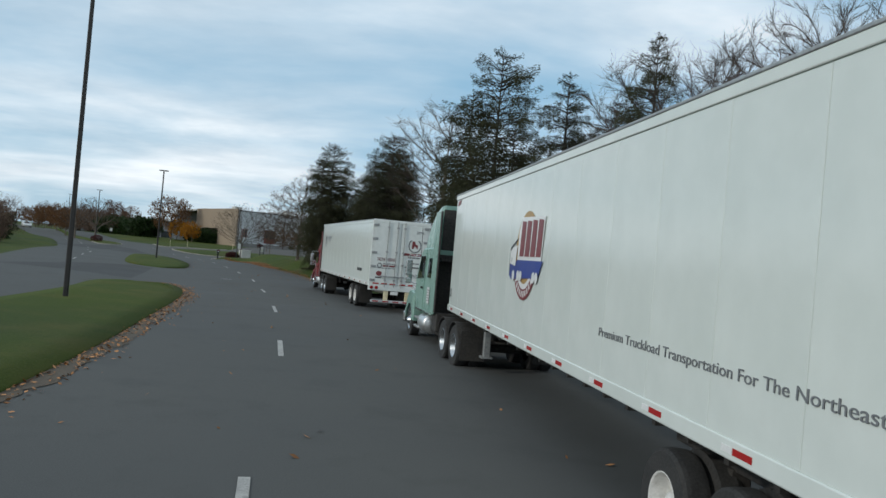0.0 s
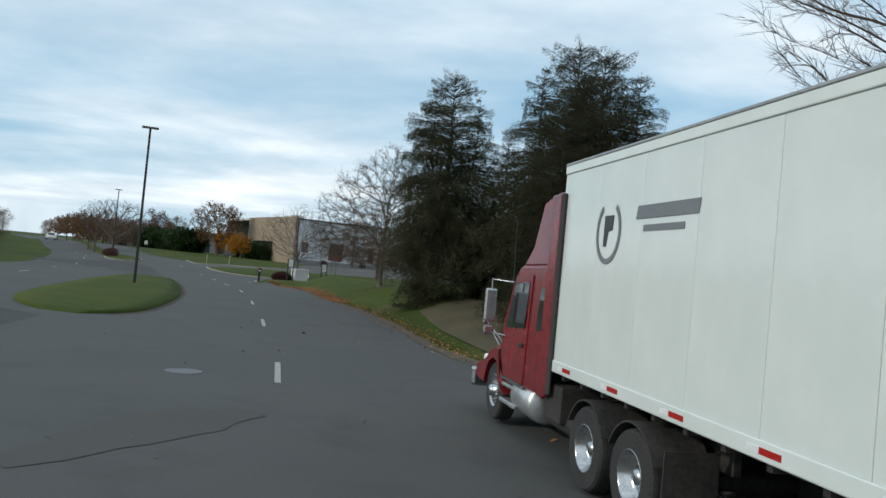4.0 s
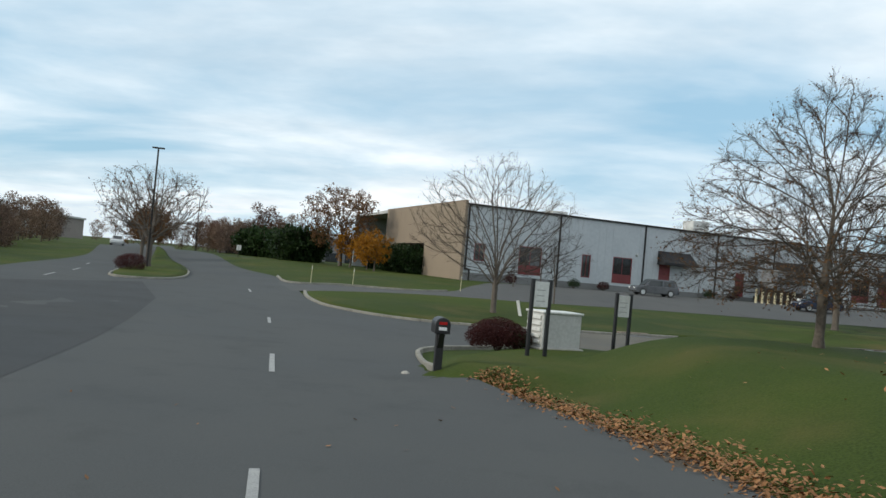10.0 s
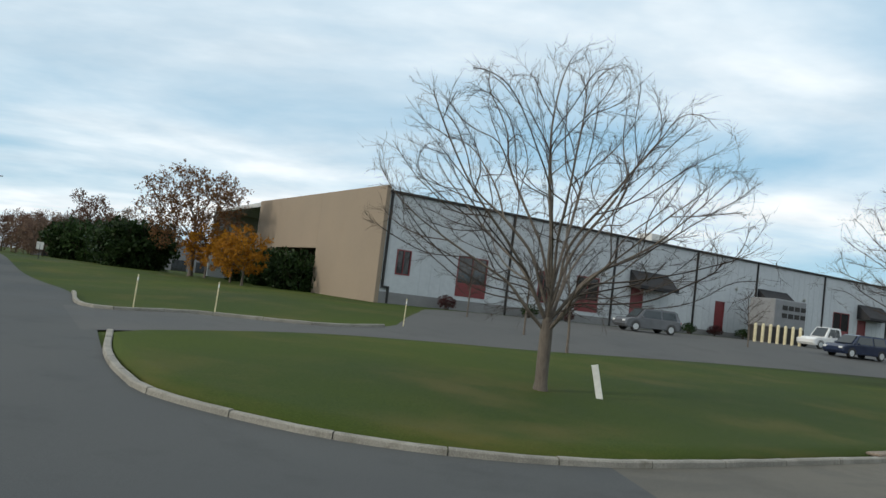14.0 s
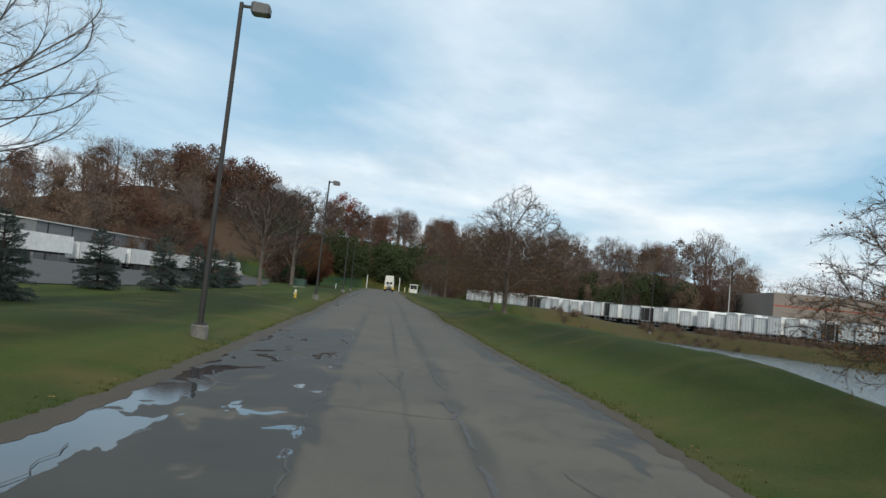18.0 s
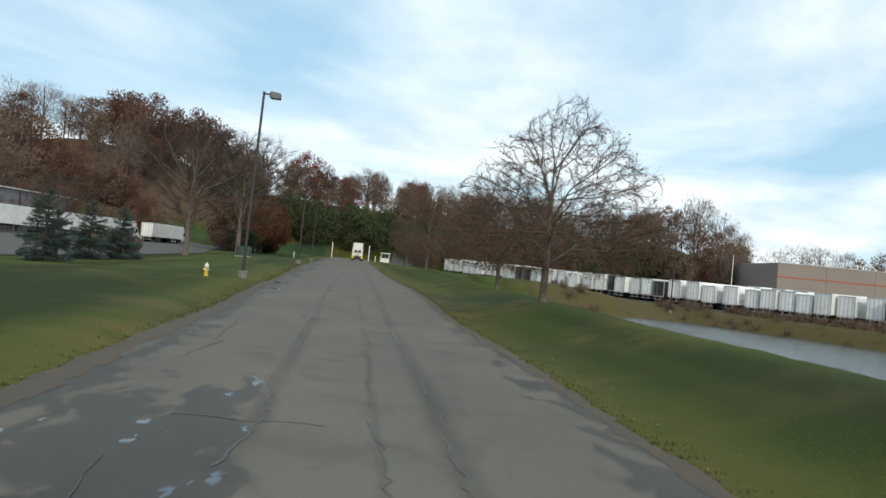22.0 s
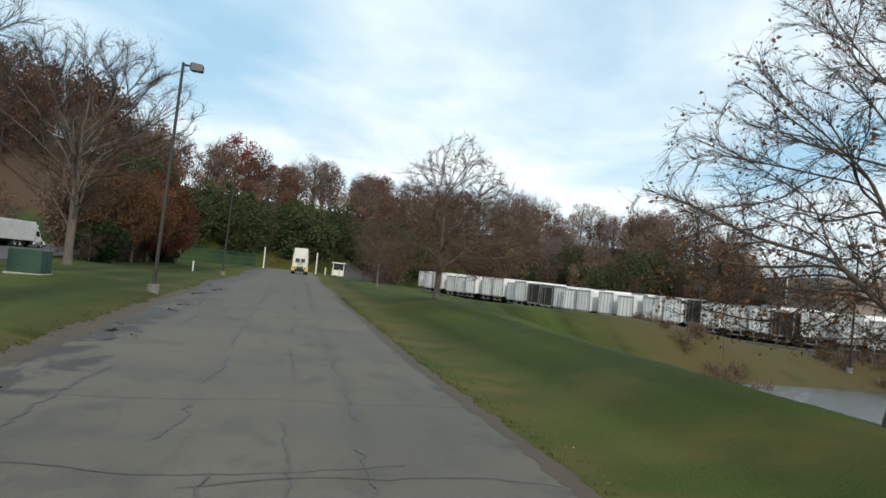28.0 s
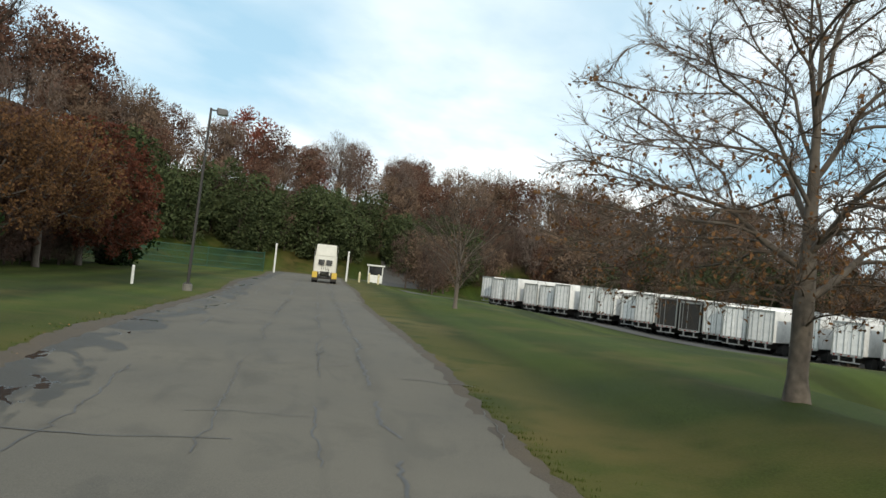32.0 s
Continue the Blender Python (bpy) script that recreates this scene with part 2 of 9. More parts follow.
gs_, gc_ = gdot((0.8624, 0.5062, 0)), gdot((-0.5062, 0.8624, 0))
gmow = gn.new("ShaderNodeMix"); gmow.inputs[2].default_value = 1.0
gl.new(gramp(gs_, 4.0, 16.0), gmow.inputs[0]); gl.new(gband.outputs[0], gmow.inputs[3]); gl.new(gmow.outputs[0], ghsv.inputs["Value"])
gpat = gn.new("ShaderNodeTexNoise"); gpat.inputs["Scale"].default_value = 0.55; gpat.inputs["Detail"].default_value = 5.0
gl.new(gpos.outputs["Position"], gpat.inputs["Vector"])
gpn = gramp(gpat.outputs[0], 0.3, 0.62)
gside = gmath("ADD", gramp(gc_, -7.0, -4.6), 0.0)
gside = gmath("MULTIPLY", gside, gramp(gc_, 8.2, 5.0))
gside = gmath("MULTIPLY", gmath("MULTIPLY", gside, gramp(gs_, 4.0, 14.0)), gmath("ADD", gpn, 0.25))
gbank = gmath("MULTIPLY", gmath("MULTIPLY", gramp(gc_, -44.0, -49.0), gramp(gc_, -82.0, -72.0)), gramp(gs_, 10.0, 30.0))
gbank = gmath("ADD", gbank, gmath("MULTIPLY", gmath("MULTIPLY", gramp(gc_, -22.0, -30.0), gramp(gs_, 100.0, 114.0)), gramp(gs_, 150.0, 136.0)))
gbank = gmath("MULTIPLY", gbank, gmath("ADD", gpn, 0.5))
gone = gn.new("ShaderNodeMix"); gone.data_type = "RGBA"; gone.inputs[7].default_value = (0.108, 0.088, 0.030, 1)
gwide = gn.new("ShaderNodeTexNoise"); gwide.inputs["Scale"].default_value = 0.2; gwide.inputs["Detail"].default_value = 4.0
gl.new(gpos.outputs["Position"], gwide.inputs["Vector"])
gthin = gmath("MULTIPLY", gramp(gwide.outputs[0], 0.46, 0.7), gmath("MULTIPLY", gpn, 0.5))
gl.new(gmath("ADD", gmath("MULTIPLY", gside, 0.5), gthin), gone.inputs[0]); gl.new(ghsv.outputs[0], gone.inputs[6])
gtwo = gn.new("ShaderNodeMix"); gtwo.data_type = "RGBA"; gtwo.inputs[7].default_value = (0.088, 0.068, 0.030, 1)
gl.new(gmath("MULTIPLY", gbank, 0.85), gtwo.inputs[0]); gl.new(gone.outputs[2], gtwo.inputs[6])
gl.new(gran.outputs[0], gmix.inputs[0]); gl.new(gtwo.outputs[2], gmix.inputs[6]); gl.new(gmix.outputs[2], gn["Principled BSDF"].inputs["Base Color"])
M_ROAD = asphalt("road asphalt", (0.062, 0.064, 0.064), (0.090, 0.092, 0.090))
M_ROAD_OLD = asphalt("old grey asphalt", (0.098, 0.094, 0.085), (0.150, 0.143, 0.128))


def damp_road(m):
    """Damp dark areas with dry islands along the left lane, and worn darker stretches."""
    n, l = m.node_tree.nodes, m.node_tree.links
    b = n["Principled BSDF"]
    base = b.inputs["Base Color"].links[0].from_socket
    rough = b.inputs["Roughness"].links[0].from_socket
    g = n.new("ShaderNodeNewGeometry")
    off = n.new("ShaderNodeVectorMath"); off.operation = "SUBTRACT"; off.inputs[1].default_value = (-19.4, 134.5, 0)
    l.new(g.outputs["Position"], off.inputs[0])

    def along(v):
        d = n.new("ShaderNodeVectorMath"); d.operation = "DOT_PRODUCT"; d.inputs[1].default_value = v
        l.new(off.outputs[0], d.inputs[0])
        return d.outputs["Value"]

    def ramp(src, a, b_, lo=0.0, hi=1.0):
        r = n.new("ShaderNodeMapRange"); r.interpolation_type = "SMOOTHSTEP"
        r.inputs[1].default_value, r.inputs[2].default_value, r.inputs[3].default_value, r.inputs[4].default_value = a, b_, lo, hi
        l.new(src, r.inputs[0])
        return r.outputs[0]

    def math2(op, a, b_):
        q = n.new("ShaderNodeMath"); q.operation = op
        l.new(a, q.inputs[0])
        if isinstance(b_, (int, float)):
            q.inputs[1].default_value = b_
        else:
            l.new(b_, q.inputs[1])
        return q.outputs[0]
    s_, c_ = along((0.8624, 0.5062, 0)), along((-0.5062, 0.8624, 0))
    wet = math2("MULTIPLY", math2("MULTIPLY", ramp(c_, 0.85, 1.6), ramp(s_, 40, 27)), ramp(s_, -7, 0))
    edge = math2("ADD", ramp(c_, 3.0, 4.6), ramp(c_, -2.6, -4.4))
    wet = math2("MAXIMUM", wet, math2("MULTIPLY", edge, ramp(s_, 2, 9, 0.0, 0.8)))
    mp = n.new("ShaderNodeMapping"); mp.vector_type = "TEXTURE"; mp.inputs["Rotation"].default_value = (0, 0, radians(30.4)); mp.inputs["Scale"].default_value = (1.9, 0.95, 1)
    l.new(g.outputs["Position"], mp.inputs[0])
    nz = n.new("ShaderNodeTexNoise"); nz.inputs["Scale"].default_value = 1.0; nz.inputs["Detail"].default_value = 7; nz.inputs["Roughness"].default_value = 0.55; nz.inputs["Distortion"].default_value = 0.6
    l.new(mp.outputs[0], nz.inputs["Vector"])
    k = ramp(math2("ADD", nz.outputs[0], math2("MULTIPLY", wet, 0.37)), 0.70, 0.80)
    faint = ramp(nz.outputs[0], 0.54, 0.64, 0, 0.3)
    k = math2("MAXIMUM", k, faint)
    # dark tar-stained joints between the three paving widths
    slow = n.new("ShaderNodeTexNoise"); slow.inputs["Scale"].default_value = 0.35; slow.inputs["Detail"].default_value = 5
    l.new(g.outputs["Position"], slow.inputs["Vector"])
    for at, half_, most in ((-1.35, 0.34, 0.85), (1.42, 0.26, 0.7), (-0.3, 0.10, 0.5)):
        off_c = math2("ABSOLUTE", math2("ADD", math2("ADD", c_, -at), math2("MULTIPLY", math2("ADD", slow.outputs[0], -0.5), 0.5)), 0.0)
        k = math2("MAXIMUM", k, math2("MULTIPLY", ramp(off_c, half_, half_ * 0.25), math2("MULTIPLY", ramp(slow.outputs[0], 0.36, 0.6, 0.15, most), ramp(s_, 34, 70, 1.0, 0.3))))
    mix = n.new("ShaderNodeMix"); mix.data_type = "RGBA"; mix.blend_type = "MULTIPLY"
    mix.inputs[7].default_value = (0.43, 0.43, 0.43, 1)
    l.new(k, mix.inputs[0]); l.new(base, mix.inputs[6])
    rr = n.new("ShaderNodeMix"); rr.inputs[3].default_value = 0.55
    l.new(k, rr.inputs[0]); l.new(rough, rr.inputs[2])
    # standing water where the wet lane lies lowest, along its outer edge
    low = math2("MULTIPLY", math2("MULTIPLY", ramp(c_, 2.7, 4.4), ramp(s_, 24, 12)), ramp(s_, -9, -4))
    low = math2("MAXIMUM", low, math2("MULTIPLY", math2("MULTIPLY", wet, ramp(c_, 0.2, 1.0)), 0.5))
    pool = n.new("ShaderNodeTexNoise"); pool.inputs["Scale"].default_value = 0.8; pool.inputs["Detail"].default_value = 6; pool.inputs["Roughness"].default_value = 0.52; pool.inputs["Distortion"].default_value = 0.8
    l.new(mp.outputs[0], pool.inputs["Vector"])
    water = ramp(math2("ADD", pool.outputs[0], math2("MULTIPLY", low, 0.32)), 0.745, 0.765)
    water = math2("MULTIPLY", water, ramp(low, 0.05, 0.3))
    wm_ = n.new("ShaderNodeMix"); wm_.data_type = "RGBA"; wm_.inputs[7].default_value = (0.03, 0.031, 0.032, 1)
    l.new(water, wm_.inputs[0]); l.new(mix.outputs[2], wm_.inputs[6]); l.new(wm_.outputs[2], b.inputs["Base Color"])
    wr = n.new("ShaderNodeMix"); wr.inputs[3].default_value = 0.06
    l.new(water, wr.inputs[0]); l.new(rr.outputs[0], wr.inputs[2]); l.new(wr.outputs[0], b.inputs["Roughness"])
    sp = ramp(water, 0.0, 1.0, b.inputs["Specular IOR Level"].default_value, 0.7)
    l.new(sp, b.inputs["Specular IOR Level"])
    if b.inputs["Normal"].links:
        bn = b.inputs["Normal"].links[0].from_node
        l.new(ramp(water, 0.0, 1.0, bn.inputs["Strength"].default_value, 0.03), bn.inputs["Strength"])
    return m


M_ROAD_SIDE = damp_road(asphalt("weathered side road asphalt", (0.095, 0.088, 0.074), (0.148, 0.137, 0.114)))
M_LOT = asphalt("parking lot asphalt", (0.072, 0.072, 0.070), (0.108, 0.107, 0.103))
M_DARKPATCH = asphalt("dark asphalt patch", (0.058, 0.057, 0.055), (0.088, 0.086, 0.082))
M_PAINT = surf("road paint", (0.22, 0.218, 0.21), (0.40, 0.395, 0.375), rough=0.7, fine=60, coarse=4, bump=0.3, depth=0.003, coords="World", wear=0.8, wearcol=(0.12, 0.12, 0.115))
M_CONCRETE = surf("concrete", (0.30, 0.28, 0.25), (0.45, 0.43, 0.38), rough=0.9, fine=45, coarse=1.8, bump=0.4, depth=0.005, wear=0.4)
M_KERB = surf("weathered kerb concrete", (0.17, 0.16, 0.135), (0.30, 0.285, 0.245), rough=0.95, fine=40, coarse=1.3, bump=0.5, depth=0.006, wear=0.7, wearcol=(0.10, 0.085, 0.06), coords="World")
M_FOOTING = surf("stained footing concrete", (0.10, 0.095, 0.085), (0.21, 0.20, 0.18), rough=0.95, fine=35, coarse=3, bump=0.5, depth=0.006, wear=0.5)
M_BLACK = surf("black paint", (0.012, 0.012, 0.013), (0.024, 0.024, 0.026), rough=0.45, bump=0.05)
M_DARKPOLE = surf("dark bronze pole paint", (0.009, 0.008, 0.008), (0.020, 0.018, 0.017), rough=0.6, bump=0.08)
M_BARK = surf("grey bark", (0.075, 0.06, 0.048), (0.16, 0.135, 0.11), rough=0.95, fine=16, coarse=2.2, bump=0.9, depth=0.03, spread=0.7, stretch=(1, 1, 0.3))
M_BARK_DARK = surf("dark spruce bark", (0.022, 0.018, 0.014), (0.05, 0.042, 0.034), rough=0.95, fine=16, coarse=2.2, bump=0.8, depth=0.02)
M_BARK_PALE = surf("pale mottled bark", (0.050, 0.040, 0.031), (0.135, 0.112, 0.088), rough=0.95, fine=6, coarse=1.6, bump=0.6, depth=0.02, spread=0.6)
M_TWIG = leafy("twigs", (0.042, 0.032, 0.027), (0.092, 0.073, 0.060), 0.9, 0)
M_TWIG_PALE = leafy("pale twigs", (0.045, 0.034, 0.027), (0.105, 0.083, 0.064), 0.9, 0)
M_LEAF_BROWN = leafy("dry brown leaves", (0.075, 0.036, 0.018), (0.20, 0.105, 0.045))
M_LEAF_RUST = leafy("rust leaves", (0.072, 0.024, 0.017), (0.155, 0.056, 0.032))
M_LEAF_ORANGE = leafy("orange leaves", (0.28, 0.11, 0.012), (0.48, 0.22, 0.02))
M_LITTER = leafy("fallen leaves", (0.15, 0.068, 0.028), (0.40, 0.205, 0.092), trans=0)
M_NEEDLE = leafy("spruce needles", (0.017, 0.022, 0.012), (0.064, 0.064, 0.034), 0.85, 0.15)
M_NEEDLE_BLUE = leafy("blue spruce needles", (0.035, 0.055, 0.048), (0.10, 0.135, 0.12), 0.6, 0.12)
M_HEDGE = leafy("dark evergreen leaves", (0.008, 0.020, 0.006), (0.028, 0.052, 0.014), 0.5, 0.12)
M_HEDGE_RED = leafy("barberry leaves", (0.030, 0.009, 0.010), (0.075, 0.022, 0.020), 0.6, 0.15)


# ---- mesh tools ----
class Mesh:
    """Vertices and faces of one mesh, gathered piece by piece."""

    def __init__(self):
        self.v, self.f = [], []

    def add(self, verts, faces):
        k = len(self.v)
        self.v += [tuple(p) for p in verts]
        self.f += [tuple(i + k for i in q) for q in faces]
        return self

    def box(self, x0, x1, y0, y1, z0, z1, c=0.0, m=None):
        """A box with chamfered upright and level edges."""
        if c <= 0:
            vs = [Vector((x, y, z)) for z in (z0, z1) for x, y in ((x0, y0), (x1, y0), (x1, y1), (x0, y1))]
            fs = [(3, 2, 1, 0), (4, 5, 6, 7), (0, 1, 5, 4), (1, 2, 6, 5), (2, 3, 7, 6), (3, 0, 4, 7)]
        else:
            def ring(i, z):
                return [Vector(p) for p in ((x0 + i + c, y0 + i, z), (x1 - i - c, y0 + i, z), (x1 - i, y0 + i + c, z), (x1 - i, y1 - i - c, z), (x1 - i - c, y1 - i, z), (x0 + i + c, y1 - i, z), (x0 + i, y1 - i - c, z), (x0 + i, y0 + i + c, z))]
            vs = ring(c * 0.6, z0) + ring(0, z0 + c) + ring(0, z1 - c) + ring(c * 0.6, z1)
            fs = [tuple(range(7, -1, -1)), tuple(range(24, 32))]
            for r in range(3):
                fs += [(r * 8 + i, r * 8 + (i + 1) % 8, r * 8 + 8 + (i + 1) % 8, r * 8 + 8 + i) for i in range(8)]
        if m:
            vs = [m @ p for p in vs]
        return self.add(vs, fs)

    def tube(self, pts, radii, n=8, caps=True):
        """A round bar along points, with a radius at each."""
        pts = [Vector(p) for p in pts]
        if isinstance(radii, (int, float)):
            radii = [radii] * len(pts)
        vs, fs = [], []
        for i, p in enumerate(pts):
            d = (pts[min(i + 1, len(pts) - 1)] - pts[max(i - 1, 0)]).normalized()
            a = d.cross(Vector((0, 0, 1)) if abs(d.z) < 0.9 else Vector((1, 0, 0))).normalized()
            b = d.cross(a)
            vs += [p + (a * math.cos(2 * math.pi * k / n) + b * math.sin(2 * math.pi * k / n)) * radii[i] for k in range(n)]
        for i in range(len(pts) - 1):
            fs += [(i * n + k, i * n + k + n, i * n + (k + 1) % n + n, i * n + (k + 1) % n) for k in range(n)]
        if caps:
            fs += [tuple(range(n)), tuple(range(len(pts) * n - 1, len(pts) * n - n - 1, -1))]
        return self.add(vs, fs)

    def cyl(self, p0, p1, r, n=16):
        return self.tube([p0, p1], r, n)

    def loft(self, rings, closed=True, caps=True):
        """Skin over rings of equally many points."""
        n = len(rings[0])
        vs = [p for r in rings for p in r]
        fs = []
        for i in range(len(rings) - 1):
            for k in range(n if closed else n - 1):
                fs.append((i * n + k, i * n + (k + 1) % n, i * n + n + (k + 1) % n, i * n + n + k))
        if caps and closed:
            fs += [tuple(range(n - 1, -1, -1)), tuple(range((len(rings) - 1) * n, len(rings) * n))]
        return self.add(vs, fs)

    def prism(self, outline, x0, x1, c=0.0):
        """An outline in (y, z) drawn out along x, its ends drawn in by c."""
        cy, cz = sum(p[0] for p in outline) / len(outline), sum(p[1] for p in outline) / len(outline)

        def inset(x):
            return [(x, cy + (y - cy) * (1 - c), cz + (z - cz) * (1 - c)) for y, z in outline]
        full = [[(x, y, z) for y, z in outline] for x in (x0 + (c > 0) * c * 0.8, x1 - (c > 0) * c * 0.8)]
        rings = [inset(x0), full[0], full[1], inset(x1)] if c else full
        return self.loft(rings)

    def lathe(self, prof, n=16, m=None, caps=True):
        """A profile of (radius, z) turned round the z axis."""
        rings = [[Vector((r * math.cos(2 * math.pi * k / n), r * math.sin(2 * math.pi * k / n), z)) for k in range(n)] for r, z in prof]
        if m:
            rings = [[m @ p for p in r] for r in rings]
        return self.loft(rings, caps=caps)


def part(name, mesh, material, parent=None, label="", smooth=False, loc=None):
    me = bpy.data.meshes.new(name)
    me.from_pydata(mesh.v, [], mesh.f)
    me.materials.append(material)
    if smooth:
        me.polygons.foreach_set("use_smooth", [True] * len(me.polygons))
    me.update()
    ob = new(name, me)
    if parent:
        ob.parent = parent
    if loc:
        ob.location = loc
    if label:
        ob["label"] = label
    return ob


def thing(name, label, category, loc=(0, 0, 0), rz=0.0, group="", kind=""):
    ob = new(name)
    ob.empty_display_size = 0.2
    ob.matrix_basis = pose(*loc, 0, 0, rz)
    return tagged(ob, label, category, group, kind)


def smooth_line(pts, step=2.0):
    """A Catmull-Rom line through points, sampled about every step metres."""
    P = [np.array(p, float) for p in pts]
    P = [2 * P[0] - P[1]] + P + [2 * P[-1] - P[-2]]
    out = []
    for i in range(1, len(P) - 2):
        n = max(1, int(np.linalg.norm(P[i + 1] - P[i]) / step))
        for k in range(n):
            t = k / n
            a, b, c, d = P[i - 1:i + 3]
            out.append(0.5 * (2 * b + (c - a) * t + (2 * a - 5 * b + 4 * c - d) * t * t + (3 * b - a - 3 * c + d) * t ** 3))
    out.append(P[-2])
    return np.array(out)


def resample(line, n):
    s = np.r_[0, np.cumsum(np.linalg.norm(np.diff(line, axis=0), axis=1))]
    q = np.linspace(0, s[-1], n)
    return np.stack([np.interp(q, s, line[:, i]) for i in range(line.shape[1])], 1)


# ---- ground ----
ROAD_LEVELS = [(-3, -40, .1), (-.4, -1, .12), (-4, 18, .1), (-7.5, 33, 0), (-13, 53, -.15), (-19, 71, -.18), (-26, 88, -.25), (-31, 99, -.3), (-35.8, 109, -.5), (-37.7, 116, -.5), (-36, 122, -.47), (-30, 129, -.47), (-20, 134, -.4), (-9, 140.5, -.22), (0, 146, -.12), (10, 152, .02), (21, 158, .15), (38.6, 168.4, .6), (51, 175.6, .68), (63, 183, .73), (75.5, 190, 1.1), (105, 208, 1.5), (140, 228, 2), (170, 245, 2.3)]
FIELD_LEVELS = [(-27, 179.6, 1.35), (-46, 170, 1.2), (-10, 192, 1.6), (25, 215, 1.9), (-62, 193, 1.3), (-36.2, 138.5, .2), (-5.2, 150.6, .0), (32.8, 173, .75), (72.7, 196.4, 1.25), (111.6, 220, 1.7), (36.5, 155.5, 1.0), (60.7, 167, 1.2), (93, 188.8, 1.9), (-18.3, 95.2, 1.0), (-6, 62, .5), (8, 33, .4), (114, 134, -.4), (147, 181, -.2), (175, 225, .3), (205, 200, -.2), (60, 110, -1), (-72, 154, -.1), (-31, 83, .05), (-12.6, 25, .2), (-5, 125, .3), (-80, 110, -.3)]
POND_LEVEL = -2.3


def ease(a, b, v):
    k = np.clip((v - a) / (b - a), 0, 1)
    return k * k * (3 - 2 * k)


def spread_levels(x, y, levels, wide):
    num = den = 0
    for sx, sy, sz in levels:
        d2 = (x - sx) ** 2 + (y - sy) ** 2
        w = np.exp(-d2 / wide) + 1e-4 * np.exp(-d2 / 4000) + 1e-9 / (1 + d2 / 1e4)
        num, den = num + w * sz, den + w
    return num / den


def from_road(x, y):
    """Distance to the driven lines."""
    best = np.full(np.shape(x), 1e9)
    for (ax, ay, _), (bx, by, _) in zip(ROAD_LEVELS[:-1], ROAD_LEVELS[1:]):
        u = np.clip(((x - ax) * (bx - ax) + (y - ay) * (by - ay)) / ((bx - ax) ** 2 + (by - ay) ** 2), 0, 1)
        best = np.minimum(best, np.hypot(x - ax - u * (bx - ax), y - ay - u * (by - ay)))
    return best


def height(x, y):
    """The lie of the land."""
    x, y = np.asarray(x, float), np.asarray(y, float)
    zr = spread_levels(x, y, ROAD_LEVELS, 130) - 0.07
    zf = spread_levels(x, y, ROAD_LEVELS + FIELD_LEVELS, 288)
    k = ease(6.0, 13.0, from_road(x, y))
    z = zr * (1 - k) + zf * k
    # wooded hill that closes the north and east sides
    z = z + 18.5 * ease(118, 160, np.hypot(x - 140, y - 150)) * ease(10, 50, y - 140) * ease(32, 112, x - (y - 230) * 0.2)
    z = z + 6 * (1 - ease(10, 45, np.hypot(x - 152, y - 304)))
    # raised lawn in the angle of the two roads
    u = np.clip(((x + 13) * -10 + (y - 85) * 34) / 1256.0, 0, 1)
    k = (1 - ease(6, 15, np.hypot(x + 13 + 10 * u, y - 85 - 34 * u))) * ease(6.0, 11.5, from_road(x, y))
    z = z * (1 - k) + 0.98 * k
    # lawn corner by the mailbox
    u = np.clip(((x + 31.2) * 2.2 + (y - 112.4) * 5.6) / 36.2, 0, 1)
    k = (1 - ease(1.2, 3.0 + 2.0 * u, np.hypot(x + 31.2 - 2.2 * u, y - 112.4 - 5.6 * u))) * ease(3.0, 4.4, from_road(x, y))
    z = np.maximum(z, z * (1 - k) - 0.06 * k)
    # distances along the side road and to its left
    s = (x + 19.4) * 0.8624 + (y - 134.5) * 0.5062
    c = -(x + 19.4) * 0.5062 + (y - 134.5) * 0.8624
    # pond basin: a long hollow between the road and the trailer yard
    far = -65 + (s - 75.6) * 0.31
    k = ease(-13, -20, c) * ease(-4, 1, c - far) * ease(-12, 5, s) * (1 - ease(122, 138, s))
    z = z * (1 - k) + (POND_LEVEL - 0.8) * k
    # grass berm along the right of the side road: up to its crest, then down to the pond
    crest = 1.1 + 0.48 * ease(60, 92, s) + 0.35 * ease(92, 125, s)
    road = spread_levels(x, y, ROAD_LEVELS, 130) - 0.07
    up = road + (crest - road) * ease(-5.2, -9.9, c)
    down = np.maximum(crest - 0.31 * np.maximum(0, -9.9 - c), np.minimum(z, crest))
    k = ease(2, 16, s) * (1 - ease(122, 140, s)) * ease(-4.8, -5.6, c)
    z = z * (1 - k) + np.where(c > -9.9, up, down) * k
    # low bank along the left of the side road
    z = z + 0.3 * ease(5.3, 6.6, c) * (1 - ease(9, 20, c)) * ease(4, 14, s) * (1 - ease(118, 140, s))
    # swale behind the roadside lawn
    k2 = np.exp(-(((x + 4) * 0.8 + (y - 108) * 0.6) ** 2) / 90 - ((x + 4) * 0.6 - (y - 108) * 0.8) ** 2 / 260)
    return z - 1.4 * k2


def axis(lo, hi, step, far):
    core = np.arange(lo, hi + step, step)
    grow = np.cumsum(step * 1.35 ** np.arange(1, 30))
    grow = grow[grow < far]
    return np.r_[(lo - grow)[::-1], core, core[-1] + grow]


gx, gy = axis(-110, 250, 2.0, 2600), axis(-50, 330, 2.0, 2600)
